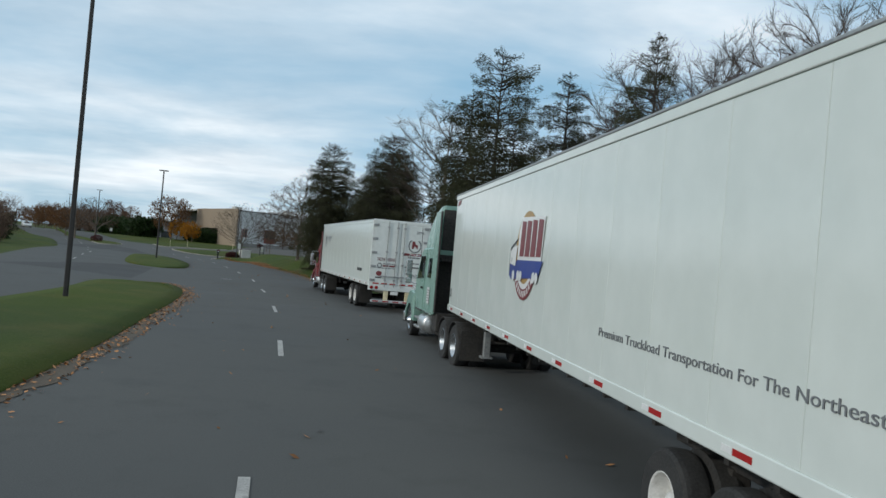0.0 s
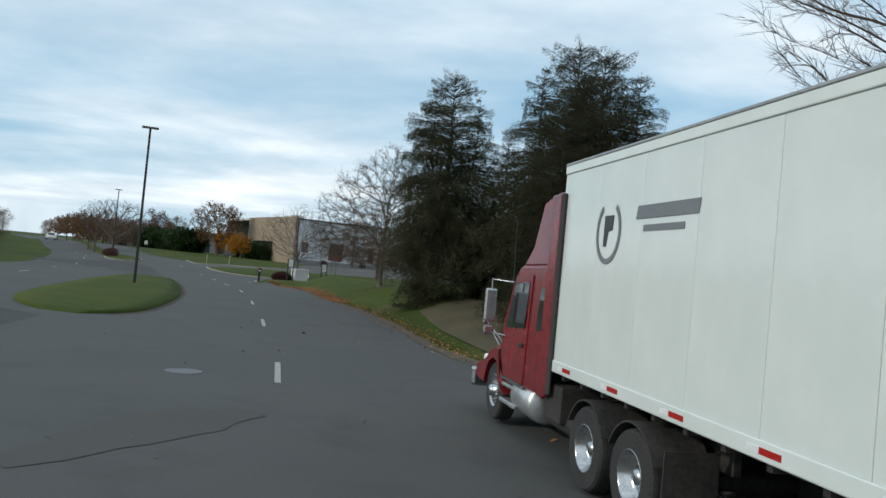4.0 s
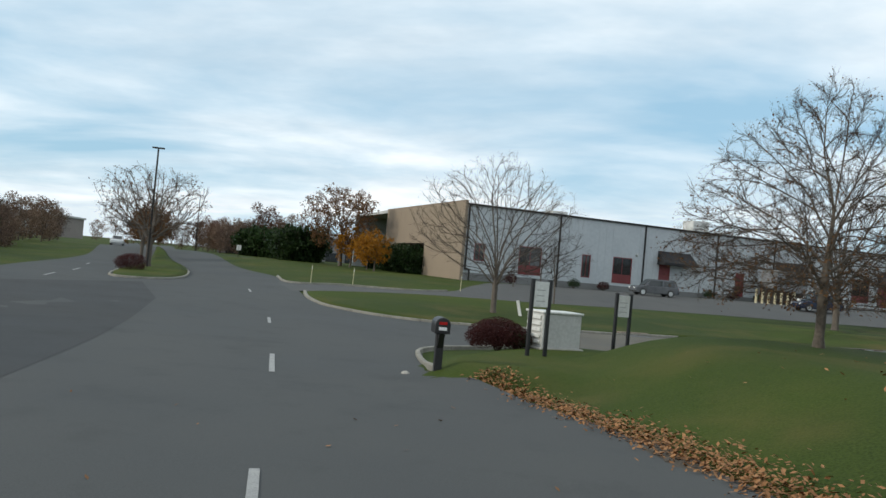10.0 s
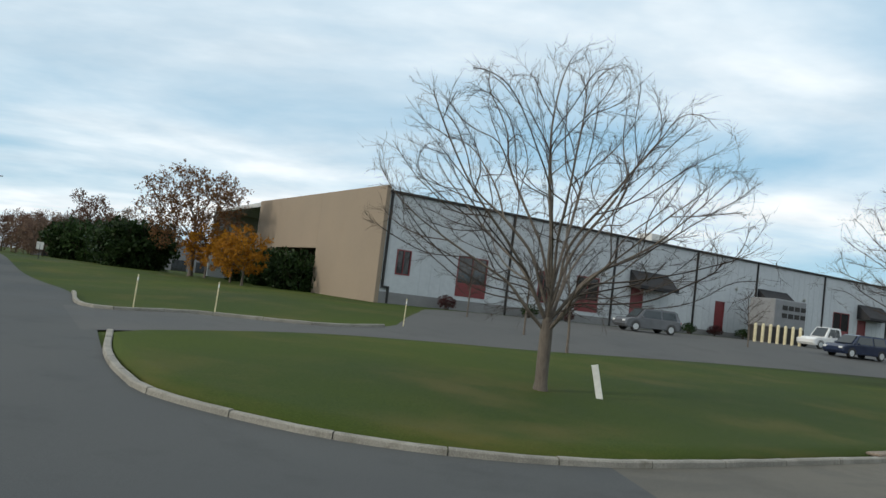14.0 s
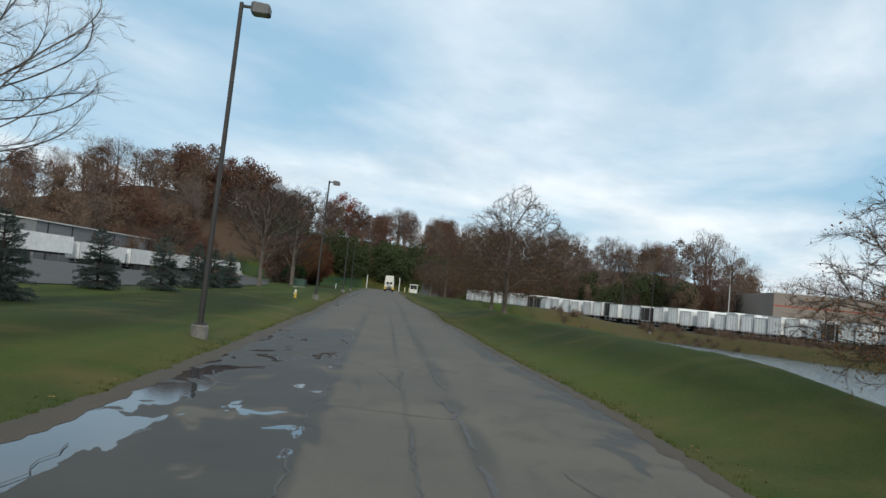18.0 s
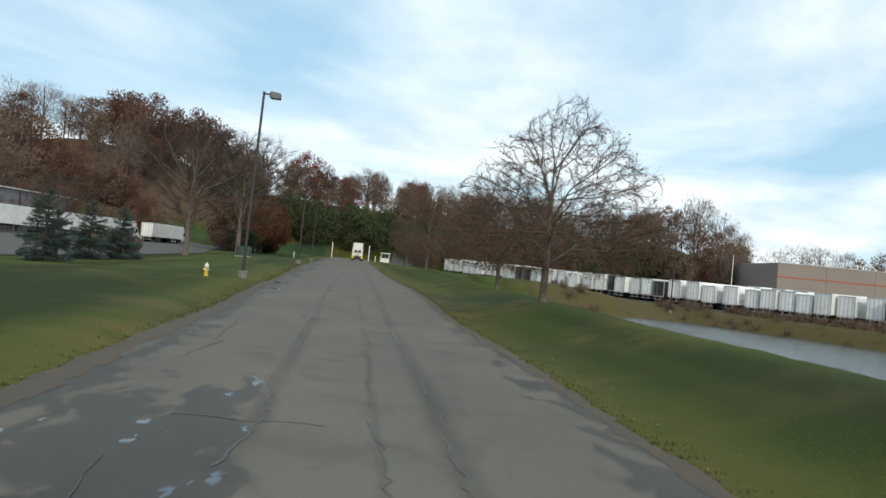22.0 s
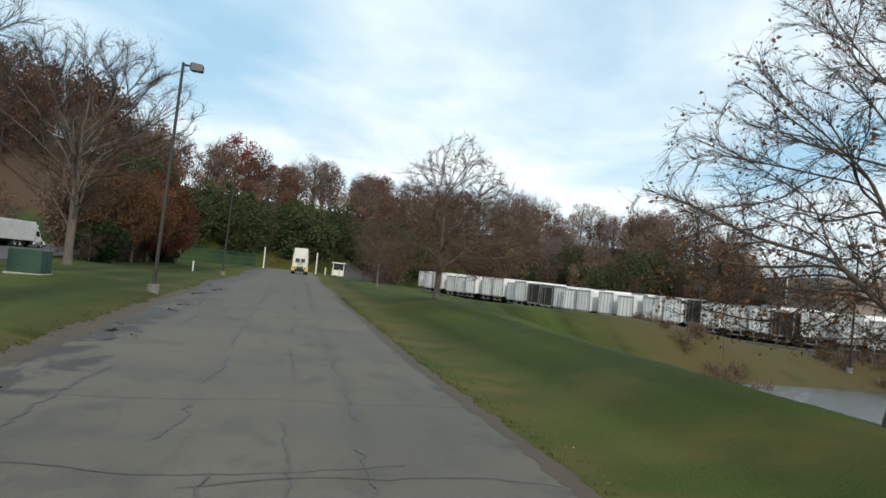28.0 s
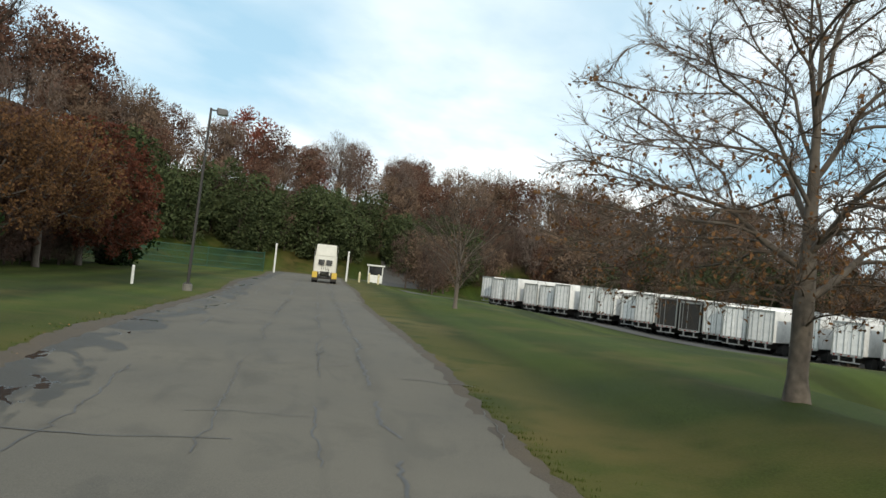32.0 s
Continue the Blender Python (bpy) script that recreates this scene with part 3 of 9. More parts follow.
# closer mesh round the lawn corner
gx, gy = np.unique(np.r_[gx, np.arange(-41, -20, 0.8), np.arange(-20, 112, 1.0)]), np.unique(np.r_[gy, np.arange(101, 125, 0.8), np.arange(125, 206, 1.0)])
GX, GY = np.meshgrid(gx, gy)
GZ = height(GX, GY)
gm = Mesh()
gm.v = list(zip(GX.ravel().tolist(), GY.ravel().tolist(), GZ.ravel().tolist()))
nx, ny = len(gx), len(gy)
gm.f = [(j * nx + i, j * nx + i + 1, j * nx + nx + i + 1, j * nx + nx + i) for j in range(ny - 1) for i in range(nx - 1)]
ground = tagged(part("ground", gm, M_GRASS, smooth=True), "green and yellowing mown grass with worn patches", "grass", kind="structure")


def strip(name, left, right, dz, material, label, category, across=8, step=2.0, crown=0.0, sink=0.0):
    """A paved sheet between two edge lines, lying dz above the land; its right side and its end may run in under the next sheet."""
    A, B = smooth_line(left, step), smooth_line(right, step)
    n = max(len(A), len(B))
    A, B = resample(A, n), resample(B, n)
    m = Mesh()
    for i in range(n):
        for k in range(across + 1):
            t = k / across
            p = A[i] * (1 - t) + B[i] * t
            m.v.append((p[0], p[1], float(height(p[0], p[1])) + dz + crown * 4 * t * (1 - t) - sink * max(0.0, t * 4 - 3, i - n + 2)))
    w = across + 1
    m.f = [(i * w + k, i * w + k + 1, i * w + w + k + 1, i * w + w + k) for i in range(n - 1) for k in range(across)]
    ob = part(name, m, material, smooth=True)
    return tagged(ob, label, category, kind="structure")


MAIN_LEFT = [(-16, -60), (-18, -10), (-24, 25), (-31, 50), (-38, 68), (-46, 88), (-56, 112), (-70, 138), (-92, 172), (-135, 232), (-200, 320)]
MAIN_RIGHT = [(6.4, -60), (6.2, -20), (5.6, 0), (4.6, 12), (3.0, 21), (0.2, 36), (-4, 49), (-8.4, 58), (-11, 63.5), (-13, 70), (-16.2, 79), (-19, 85.8), (-21.8, 92.6), (-25, 101.5), (-28.8, 108), (-33, 111.6), (-34.3, 116), (-39.5, 125), (-45.5, 132.5), (-50.5, 141), (-57, 151), (-64, 160), (-85, 188), (-122, 236), (-185, 330)]
SIDE_LEFT = [(-44.6, 131.2), (-43.2, 129.9), (-39.7, 129.1), (-35.7, 129.9), (-30.8, 133.2), (-25.7, 137.1), (-19.9, 140.3), (-7.1, 147.4), (13.5, 159.6), (37, 173.3), (60.6, 187.8), (107.5, 215.5), (158, 245), (176, 256)]
SIDE_RIGHT = [(-34.4, 116), (-34.2, 117.6), (-33.2, 119.6), (-30, 122.6), (-22, 127.6), (-13.5, 132.3), (-4.8, 137.3), (6.2, 144.3), (18.2, 151.4), (28.4, 157.8), (37.8, 163.4), (54.2, 173.1), (65.2, 179.9), (77.2, 187.2), (92.7, 196.4), (117.6, 211.2), (157.4, 234.3), (182.2, 249.3)]
strip("road_main", MAIN_LEFT, MAIN_RIGHT, 0.05, M_ROAD, "dark grey asphalt road with a dashed centre line", "road", 16)
strip("road_apron", [(-46.2, 133.9), (-44.6, 131.2), (-43.2, 129.9), (-39.7, 129.1), (-36.1, 129.8), (-35.0, 130.5)], [(-47.8, 133.6), (-46.2, 131.0), (-41.5, 123.5), (-37.4, 117.0), (-34.9, 116.4), (-34.5, 117.6), (-33.3, 119.5), (-32.4, 120.4)], 0.0585, M_ROAD, "dark asphalt at the mouth of the side road", "road", 8, 1.0, sink=0.02)
strip("road_side", [(-36.1, 129.8)] + SIDE_LEFT[4:], SIDE_RIGHT[2:], 0.058, M_ROAD_SIDE, "weathered grey asphalt road, cracked and patched", "road", 10)
LOT_EDGE = [(-49.2, 137.9), (-46.6, 142), (-43.9, 145.3), (-39.6, 148.2), (-35.6, 150.4), (-28.5, 155.3), (-19.3, 161), (-7.5, 168.5), (1.2, 173), (16.8, 179), (35, 189), (55, 200), (75, 212), (97, 229), (120, 247), (138, 261)]
LOT_BACK = [(-53.4, 144.2), (-49.5, 147), (-44.9, 148.6), (-42.3, 151.6), (-42, 160), (-40, 170.3), (-23, 182.6), (-7, 194.4), (9, 206), (25, 217.7), (44, 231), (62, 246), (80, 258), (98, 263), (118, 268), (136, 272)]
strip("parking_lot", LOT_EDGE, LOT_BACK, 0.054, M_LOT, "pale grey asphalt parking lot", "parking lot", 12)
strip("service_road", [(176, 256), (200, 252), (225, 262)], [(172, 246), (196, 243), (232, 250)], 0.05, M_LOT, "pale asphalt service road behind the gate", "road", 4)
strip("yard", [(176, 236), (160, 209), (145, 186), (128, 161), (110.6, 136.2), (95, 113), (80, 90)], [(250, 200), (240, 180), (228, 160), (215, 140), (200, 115), (185, 90), (170, 65)], 0.05, M_LOT, "grey asphalt trailer yard", "yard", 14, 4.0)

# ---- islands, kerbs and water ----
def kerb(name, line, label, dz=0.05, tall=0.13, wide=0.17, stone=1.83, group=""):
    """A kerb built of separate stones along a line."""
    L = smooth_line(line, 0.4)
    s = np.r_[0, np.cumsum(np.linalg.norm(np.diff(L, axis=0), axis=1))]
    n = max(1, int(s[-1] / stone))
    ob = thing(name, label, "kerb", kind="structure")
    rnd = random.Random(len(line))
    for k in range(n):
        a, b = s[-1] * k / n + 0.012, s[-1] * (k + 1) / n - 0.012
        rings = []
        for q in np.linspace(a, b, 4):
            p = np.array([np.interp(q, s, L[:, i]) for i in (0, 1)]); p2 = np.array([np.interp(min(q + 0.1, s[-1]), s, L[:, i]) for i in (0, 1)]); p1 = np.array([np.interp(max(q - 0.1, 0), s, L[:, i]) for i in (0, 1)])
            d = (p2 - p1) / np.linalg.norm(p2 - p1); nrm = np.array((-d[1], d[0]))
            z = zat(*p) + dz
            j = rnd.uniform(-0.008, 0.008)
            rings.append([(*(p - nrm * wide / 2), z - 0.1), (*(p - nrm * (wide / 2 - 0.02)), z + tall - 0.025 + j), (*(p - nrm * (wide / 2 - 0.045)), z + tall + j), (*(p + nrm * (wide / 2 - 0.03)), z + tall + j), (*(p + nrm * wide / 2), z + tall - 0.03 + j), (*(p + nrm * wide / 2), z - 0.1)])
        part("kerb_stone", Mesh().loft(rings), M_KERB, ob)
    return ob


def zat(x, y):
    return float(height(x, y))


def island(name, left, right, label, tall=0.13, across=6, dome=0.12, dz=0.05):
    """A raised grass bed between two edge lines, gently domed, with a turned-down rim."""
    A, B = smooth_line(left, 0.8), smooth_line(right, 0.8)
    n = max(len(A), len(B))
    A, B = resample(A, n), resample(B, n)
    m = Mesh()
    w = across + 3
    for i in range(n):
        t_end = min(i, n - 1 - i) / max(1, n * 0.15)
        for k in range(w):
            t = min(1, max(0, (k - 1) / across))
            p = A[i] * (1 - t) + B[i] * t
            edge = k in (0, w - 1) or i in (0, n - 1)
            up = -0.05 if edge else tall + dome * 4 * t * (1 - t) * min(1, t_end)
            m.v.append((p[0], p[1], zat(p[0], p[1]) + dz + up))
    m.f = [(i * w + k, i * w + k + 1, i * w + w + k + 1, i * w + w + k) for i in range(n - 1) for k in range(w - 1)]
    return tagged(part(name, m, M_GRASS, smooth=True), label, "grass", kind="structure")


island("island_near", [(-8.5, -30), (-12, 0), (-13.2, 15), (-15.6, 30), (-17.6, 38), (-17.2, 41.6)], [(-4.9, -30), (-5.5, 0), (-7.0, 12), (-9.5, 24), (-12.2, 35), (-15.2, 41.5)], "mown grass median with a bare earth rim", 0.06)
island("island_middle", [(-24.2, 62.5), (-27.4, 66), (-32.5, 79), (-37.5, 93), (-40, 100.6), (-38.8, 102.2)], [(-23.2, 62.6), (-22.3, 65.5), (-24.6, 74), (-28.8, 84.5), (-34.6, 96.5), (-37.6, 101.4)], "mown green grass median", 0.1)
island("island_far", [(-60.0, 134.6), (-63.8, 140.2), (-71, 153), (-84, 173), (-100, 197), (-135, 246)], [(-58.0, 134.4), (-57.2, 137), (-61.2, 145), (-71.5, 160), (-89, 183), (-128, 236)], "grass median with a worn kerb and trees", 0.12)
kerb("kerb_far_island", [(-63.8, 140.2), (-60.3, 134.7), (-58.6, 133.9), (-57.2, 135.4), (-57.6, 138.6), (-61.2, 145), (-66, 152)], "worn concrete kerb round the median")
LAWN_FRONT = [(-48.4, 138.0), (-46.4, 134.0), (-44.6, 131.2), (-43.2, 129.9), (-39.7, 129.1), (-35.7, 129.9), (-30.8, 133.2), (-25.7, 137.1)]
kerb("kerb_lawn", LAWN_FRONT, "weathered concrete kerb round the corner lawn", 0.05, 0.125, 0.2)
kerb("kerb_entry", [(-32.6, 111.2), (-33.2, 112.6), (-34.1, 114.9), (-34.5, 116.6), (-33.9, 118.5), (-31.5, 121.2)], "chipped concrete kerb at the driveway corner", 0.05, 0.1)
island("lawn_corner", [(-48.3, 138.1), (-46.3, 134.1), (-44.4, 131.3), (-43.1, 130.1), (-39.7, 129.3), (-35.7, 130.1), (-30.9, 133.4), (-25.7, 137.3), (-19, 141.1)], [(-48.2, 138.3), (-46.2, 142.0), (-43.6, 145.2), (-39.4, 148.0), (-35.4, 150.2), (-28.4, 155.1), (-19.2, 160.8), (-14, 163.8), (-8, 167.5)], "mown corner lawn, olive green with bare spots", 0.11, 14, 0.0)
kerb("kerb_lot", [(-56.5, 150.4), (-52.6, 144.6), (-49.5, 147.2), (-44.9, 148.8), (-42.5, 151.6)], "low concrete kerb along the entry")

M_WATER = surf("still pond water", (0.022, 0.028, 0.028), (0.034, 0.042, 0.040), rough=0.16, bump=0.9, fine=2.2, coarse=0.05, depth=0.16, coords="World", spec=0.9)
wm = Mesh()
for i in range(25):
    for k in range(11):
        t, q = i / 24, k / 10
        p = np.array((16.0, 93.0)) * (1 - t) + np.array((124.0, 165.0)) * t + np.array((-0.55, 0.83)) * (q - 0.5) * 62
        wm.v.append((p[0], p[1], POND_LEVEL))
wm.f = [(i * 11 + k, (i + 1) * 11 + k, (i + 1) * 11 + k + 1, i * 11 + k + 1) for i in range(24) for k in range(10)]
tagged(part("water", wm, M_WATER, smooth=True), "still grey pond water mirroring the sky", "pond", kind="structure")

# ---- long white building ----
U = Vector((19.5, 14.0)).normalized()
FRONT_ANGLE = math.degrees(math.atan2(U.y, U.x))
M_SIDING = surf("white ribbed siding", (0.43, 0.46, 0.48), (0.50, 0.53, 0.545), rough=0.6, fine=3, coarse=0.35, bump=0.05, wear=0.2, wearcol=(0.33, 0.35, 0.36))
M_STUCCO = surf("tan stucco", (0.235, 0.185, 0.135), (0.285, 0.225, 0.165), rough=0.92, fine=30, coarse=0.25, bump=0.3, wear=0.15, wearcol=(0.2, 0.15, 0.1))
M_BRICKBASE = surf("grey block base", (0.16, 0.16, 0.16), (0.22, 0.22, 0.22), rough=0.9, fine=20, coarse=1, bump=0.3)
M_MAROON = surf("maroon painted metal", (0.145, 0.022, 0.024), (0.20, 0.032, 0.034), rough=0.5, fine=8, coarse=0.8, bump=0.04, wear=0.15)
M_AWNING = surf("dark awning cloth", (0.014, 0.014, 0.016), (0.03, 0.029, 0.031), rough=0.9, fine=30, coarse=1, bump=0.2)
M_WINDOW = glassy("dark window glass", (0.018, 0.02, 0.022), 0.05)
M_UNIT = surf("galvanised roof unit", (0.42, 0.42, 0.40), (0.54, 0.54, 0.52), rough=0.5, fine=10, coarse=1.2, bump=0.05)
bld = thing("warehouse_building", "long low white warehouse with maroon doors and tan end wall", "building", (-45.8, 170.6, 0.0), FRONT_ANGLE)
EAVE, LEN, DEEP = 9.0, 107.0, 46.0
BAYS = [0.0, 11.0, 22.0, 32.2, 40.9, 52.0, 64.2, 78.3, 92.5, 107.0]
# openings: start, end, sill, head, kind
OPEN = [(1.1, 2.3, 3.3, 5.1, "window"), (6.3, 9.0, 2.3, 5.3, "window_maroon"), (14.0, 15.1, 2.6, 5.1, "window"), (18.0, 20.5, 2.3, 5.2, "window_maroon"), (24.2, 25.7, 1.6, 4.9, "door"), (35.2, 36.5, 2.0, 4.8, "door"), (41.3, 42.7, 2.0, 5.0, "door"), (44.2, 46.2, 4.6, 5.4, "door"), (54.0, 57.0, 2.6, 5.5, "window_maroon"), (58.6, 60.2, 2.2, 5.0, "door"), (67.6, 71.2, 2.0, 5.6, "door"), (72.2, 77.4, 2.0, 5.8, "door"), (79.4, 82.6, 2.2, 5.7, "door"), (84.4, 86.0, 2.2, 5.2, "door"), (95.0, 98.0, 2.2, 5.4, "door")]
RIB = None
for a, b in zip(BAYS[:-1], BAYS[1:]):
    cuts = sorted(o for o in OPEN if a <= o[0] < b)
    x = a
    pieces = []
    for o in cuts:
        pieces += [(x, o[0], 0.2, EAVE), (o[0], o[1], 0.2, o[2]), (o[0], o[1], o[3], EAVE)]
        x = o[1]
    for x0, x1, z0, z1 in pieces + [(x, b, 0.2, EAVE)]:
        part("wall_panel", Mesh().box(x0, x1, 0, 0.3, z0, z1), M_SIDING, bld)
    for k in range(int((b - a) / 0.9)):
        xr = a + 0.45 + k * 0.9
        if not any(o[0] - 0.05 < xr < o[1] + 0.05 for o in cuts):
            if RIB is None:
                RIB = part("wall_rib", Mesh().box(0, 0.03, -0.02, 0.002, 2.0, EAVE - 0.1), M_SIDING, bld)
                rb = RIB
            else:
                rb = new("wall_rib", RIB.data); rb.parent = bld
            rb.location = (xr, 0, 0)
    if a > 0:
        dn = Mesh().box(a - 0.08, a + 0.08, -0.13, 0.0, 1.2, EAVE - 0.05, 0.01)
        part("downspout", dn, M_DARKPOLE, bld)
part("downspout", Mesh().box(0.12, 0.28, -0.14, -0.01, 2.4, EAVE - 0.05, 0.01).box(0.12, 0.75, -0.14, -0.01, 2.25, 2.4, 0.01).box(0.6, 0.75, -0.14, -0.01, 1.2, 2.3, 0.01), M_DARKPOLE, bld)
for o in OPEN:
    x0, x1, z0, z1, kind = o
    fr = 0.09
    w = part("window" if "window" in kind else "door", Mesh().box(x0, x0 + fr, -0.03, 0.12, z0, z1).box(x1 - fr, x1, -0.03, 0.12, z0, z1).box(x0 + fr, x1 - fr, -0.03, 0.12, z1 - fr, z1).box(x0 + fr, x1 - fr, -0.03, 0.12, z0, z0 + fr), M_MAROON, bld)
    if kind == "door":
        part("leaf", Mesh().box(x0 + fr, x1 - fr, 0.03, 0.09, z0 + fr, z1 - fr, 0.01), M_MAROON, w)
        for k in range(int((z1 - z0) / 0.55)):
            part("groove", Mesh().box(x0 + fr, x1 - fr, 0.018, 0.03, z0 + 0.3 + k * 0.55, z0 + 0.33 + k * 0.55), M_MAROON, w)
    else:
        low = z0 + (z1 - z0) * (0.34 if "maroon" in kind else 0.0)
        if "maroon" in kind:
            part("panel", Mesh().box(x0 + fr, x1 - fr, 0.0, 0.08, z0 + fr, low, 0.01), M_MAROON, w)
        mid = (x0 + x1) / 2
        part("pane", Mesh().box(x0 + fr, mid - 0.03, 0.05, 0.07, low, z1 - fr), M_WINDOW, w)
        part("pane", Mesh().box(mid + 0.03, x1 - fr, 0.05, 0.07, low, z1 - fr), M_WINDOW, w)
        part("mullion", Mesh().box(mid - 0.03, mid + 0.03, 0.0, 0.09, low, z1 - fr), M_MAROON, w)
part("base_course", Mesh().box(0.0, LEN, -0.06, 0.0, 0.2, 2.0, 0.02), M_BRICKBASE, bld)
part("gutter", Mesh().box(-0.05, LEN + 0.1, -0.2, 0.05, EAVE - 0.02, EAVE + 0.16, 0.02), M_DARKPOLE, bld)
part("end_wall", Mesh().box(LEN - 0.3, LEN, 0.3, DEEP, 0.2, EAVE).box(0.3, LEN - 0.3, DEEP - 0.3, DEEP, 0.2, EAVE), M_SIDING, bld)
part("roof", Mesh().add([(0, 0, EAVE + 0.1), (LEN, 0, EAVE + 0.1), (LEN, DEEP / 2, EAVE + 0.55), (0, DEEP / 2, EAVE + 0.55), (LEN, DEEP, EAVE + 0.1), (0, DEEP, EAVE + 0.1), (0, 0, EAVE), (LEN, 0, EAVE), (LEN, DEEP, EAVE), (0, DEEP, EAVE)], [(0, 1, 2, 3), (3, 2, 4, 5), (0, 6, 7, 1), (5, 4, 8, 9), (0, 3, 5, 9, 6), (1, 7, 8, 4, 2)]), M_UNIT, bld)
# tan side wall with a recessed entrance; stands a little above the eave
for y0, y1, z0 in ((-0.12, 11.4, 0.2), (21.0, 27.0, 0.2), (11.4, 21.0, 4.9)):
    part("side_wall", Mesh().box(-0.35, 0.0, y0, y1, z0, EAVE + 0.45, 0.02), M_STUCCO, bld)
part("entrance_recess", Mesh().box(0.0, 2.6, 11.2, 11.4, 0.2, 5.1).box(0.0, 2.6, 21.0, 21.2, 0.2, 5.1).box(2.4, 2.6, 11.4, 21.0, 0.2, 5.1).box(0.0, 2.6, 11.4, 21.0, 4.9, 5.1), M_STUCCO, bld)
for k in range(4):
    part("entrance_pane", Mesh().box(2.3, 2.38, 12.0 + k * 2.2, 13.9 + k * 2.2, 1.6, 4.6, 0.02), M_WINDOW, bld)
for x0, x1, z0, z1 in ((23.9, 28.4, 4.85, 6.4), (41.2, 45.8, 5.1, 6.6), (58.4, 63.2, 5.1, 6.7), (84.0, 89.0, 5.4, 7.2)):
    aw = part("awning", Mesh().add([(x0, -0.02, z1), (x1, -0.02, z1), (x1 + 0.1, -1.5, z0 + 0.25), (x0 - 0.1, -1.5, z0 + 0.25), (x0 - 0.1, -1.5, z0), (x1 + 0.1, -1.5, z0), (x1, -0.02, z0), (x0, -0.02, z0)], [(0, 1, 2, 3), (3, 2, 5, 4), (0, 3, 4, 7), (1, 6, 5, 2), (4, 5, 6, 7), (0, 7, 6, 1)]), M_AWNING, bld, "dark sloped cloth awning")
    part("awning_frame", Mesh().tube([(x0, -1.4, z0 + 0.02), (x1, -1.4, z0 + 0.02)], 0.02, 5), M_DARKPOLE, aw)
for x, z in ((29.8, 5.6), (37.9, 6.2), (48.6, 6.2), (21.0, 5.6), (65.8, 6.2)):
    part("wall_lamp", Mesh().lathe([(0.08, 0), (0.15, 0.04), (0.15, 0.2), (0.1, 0.26)], 12, Matrix.Translation((x, -0.02, z)) @ Matrix.Rotation(math.pi / 2, 4, "X")), M_UNIT, bld)
for x, y, w, d, h in ((16.5, 12, 2.2, 2.0, 1.1), (36.5, 10, 2.6, 2.2, 1.9), (46.0, 12, 3.0, 2.4, 0.8), (69.0, 16, 2.2, 2.0, 1.0), (90, 12, 2.4, 2.0, 1.2), (5.0, 16, 2.0, 2.0, 1.0)):
    un = part("rooftop_unit", Mesh().box(x, x + w, y, y + d, EAVE + 0.2, EAVE + 0.55 + h, 0.06), M_UNIT, bld, "grey rooftop air unit")
    for k in range(4):
        part("louvre", Mesh().box(x + 0.2, x + w - 0.2, y - 0.02, y, EAVE + 0.6 + k * h * 0.2, EAVE + 0.66 + k * h * 0.2), M_DARKPOLE, un)
part("roof_vent_pipe", Mesh().cyl((55, 8, EAVE), (55, 8, EAVE + 1.7), 0.06, 8), M_DARKPOLE, bld)
part("roof_vent_pipe", Mesh().cyl((30.5, 6, EAVE), (30.5, 6, EAVE + 1.0), 0.08, 8), M_UNIT, bld)

# ---- brown warehouse beyond the yard ----
M_TILT = surf("grey-brown precast wall", (0.215, 0.18, 0.155), (0.265, 0.225, 0.195), rough=0.9, fine=6, coarse=0.12, bump=0.1)
whs = thing("distant_warehouse", "large grey-brown warehouse with a thin red stripe", "building", (243, 147, 0), -68)
for k in range(9):
    part("wall_panel", Mesh().box(k * 14 + 0.03, k * 14 + 13.97, 0, 0.4, -1, 12.8, 0.03), M_TILT, whs)
part("stripe", Mesh().box(0, 126, -0.03, 0.0, 8.6, 9.0), surf("red stripe paint", (0.3, 0.06, 0.03), (0.36, 0.08, 0.04), rough=0.6, bump=0), whs)
part("wall_back", Mesh().box(0, 126, 60, 60.4, -1, 12.8).box(0, 0.4, 0.4, 60, -1, 12.8).box(125.6, 126, 0.4, 60, -1, 12.8), M_TILT, whs)
part("roof", Mesh().box(0.4, 125.6, 0.4, 60, 12.3, 12.5), M_UNIT, whs)
part("parapet_cap", Mesh().box(-0.1, 126.1, -0.1, 0.5, 12.8, 12.95), M_UNIT, whs)
for k in range(6):
    d = part("dock_door", Mesh().box(6 + k * 19, 9 + k * 19, -0.05, 0.0, 0.4, 4.0, 0.02), M_UNIT, whs)
# ---- far buildings on the hillside and along the main road ----
M_FARWALL = surf("pale far wall", (0.14, 0.147, 0.155), (0.19, 0.197, 0.205), rough=0.8, fine=2, coarse=0.2, bump=0)
hb = thing("hillside_shed", "long pale metal shed below the wooded hill", "building", (60, 247.5, 1.0), 20)
part("wall", Mesh().box(0, 40, 0, 0.3, -1, 7.2).box(0, 0.3, 0.3, 14, -1, 7.2).box(39.7, 40, 0.3, 14, -1, 7.2).box(0, 40, 14, 14.3, -1, 7.2), M_FARWALL, hb)
part("roof", Mesh().prism([(-0.4, 7.2), (7, 7.7), (14.7, 7.2), (14.7, 7.4), (7, 7.95), (-0.4, 7.4)], -0.3, 40.3), M_UNIT, hb)
for k in range(5):
    part("window", Mesh().box(4 + k * 8, 7 + k * 8, -0.05, 0.0, 3.0, 4.6, 0.02), M_WINDOW, hb)
for k in range(6):
    part("downspout", Mesh().box(3 + k * 7, 3.2 + k * 7, -0.12, 0, -0.5, 7.1, 0.02), M_DARKPOLE, hb)
fb = thing("office_building", "low pale office building behind median trees", "building", (-128, 262, 0), 25)
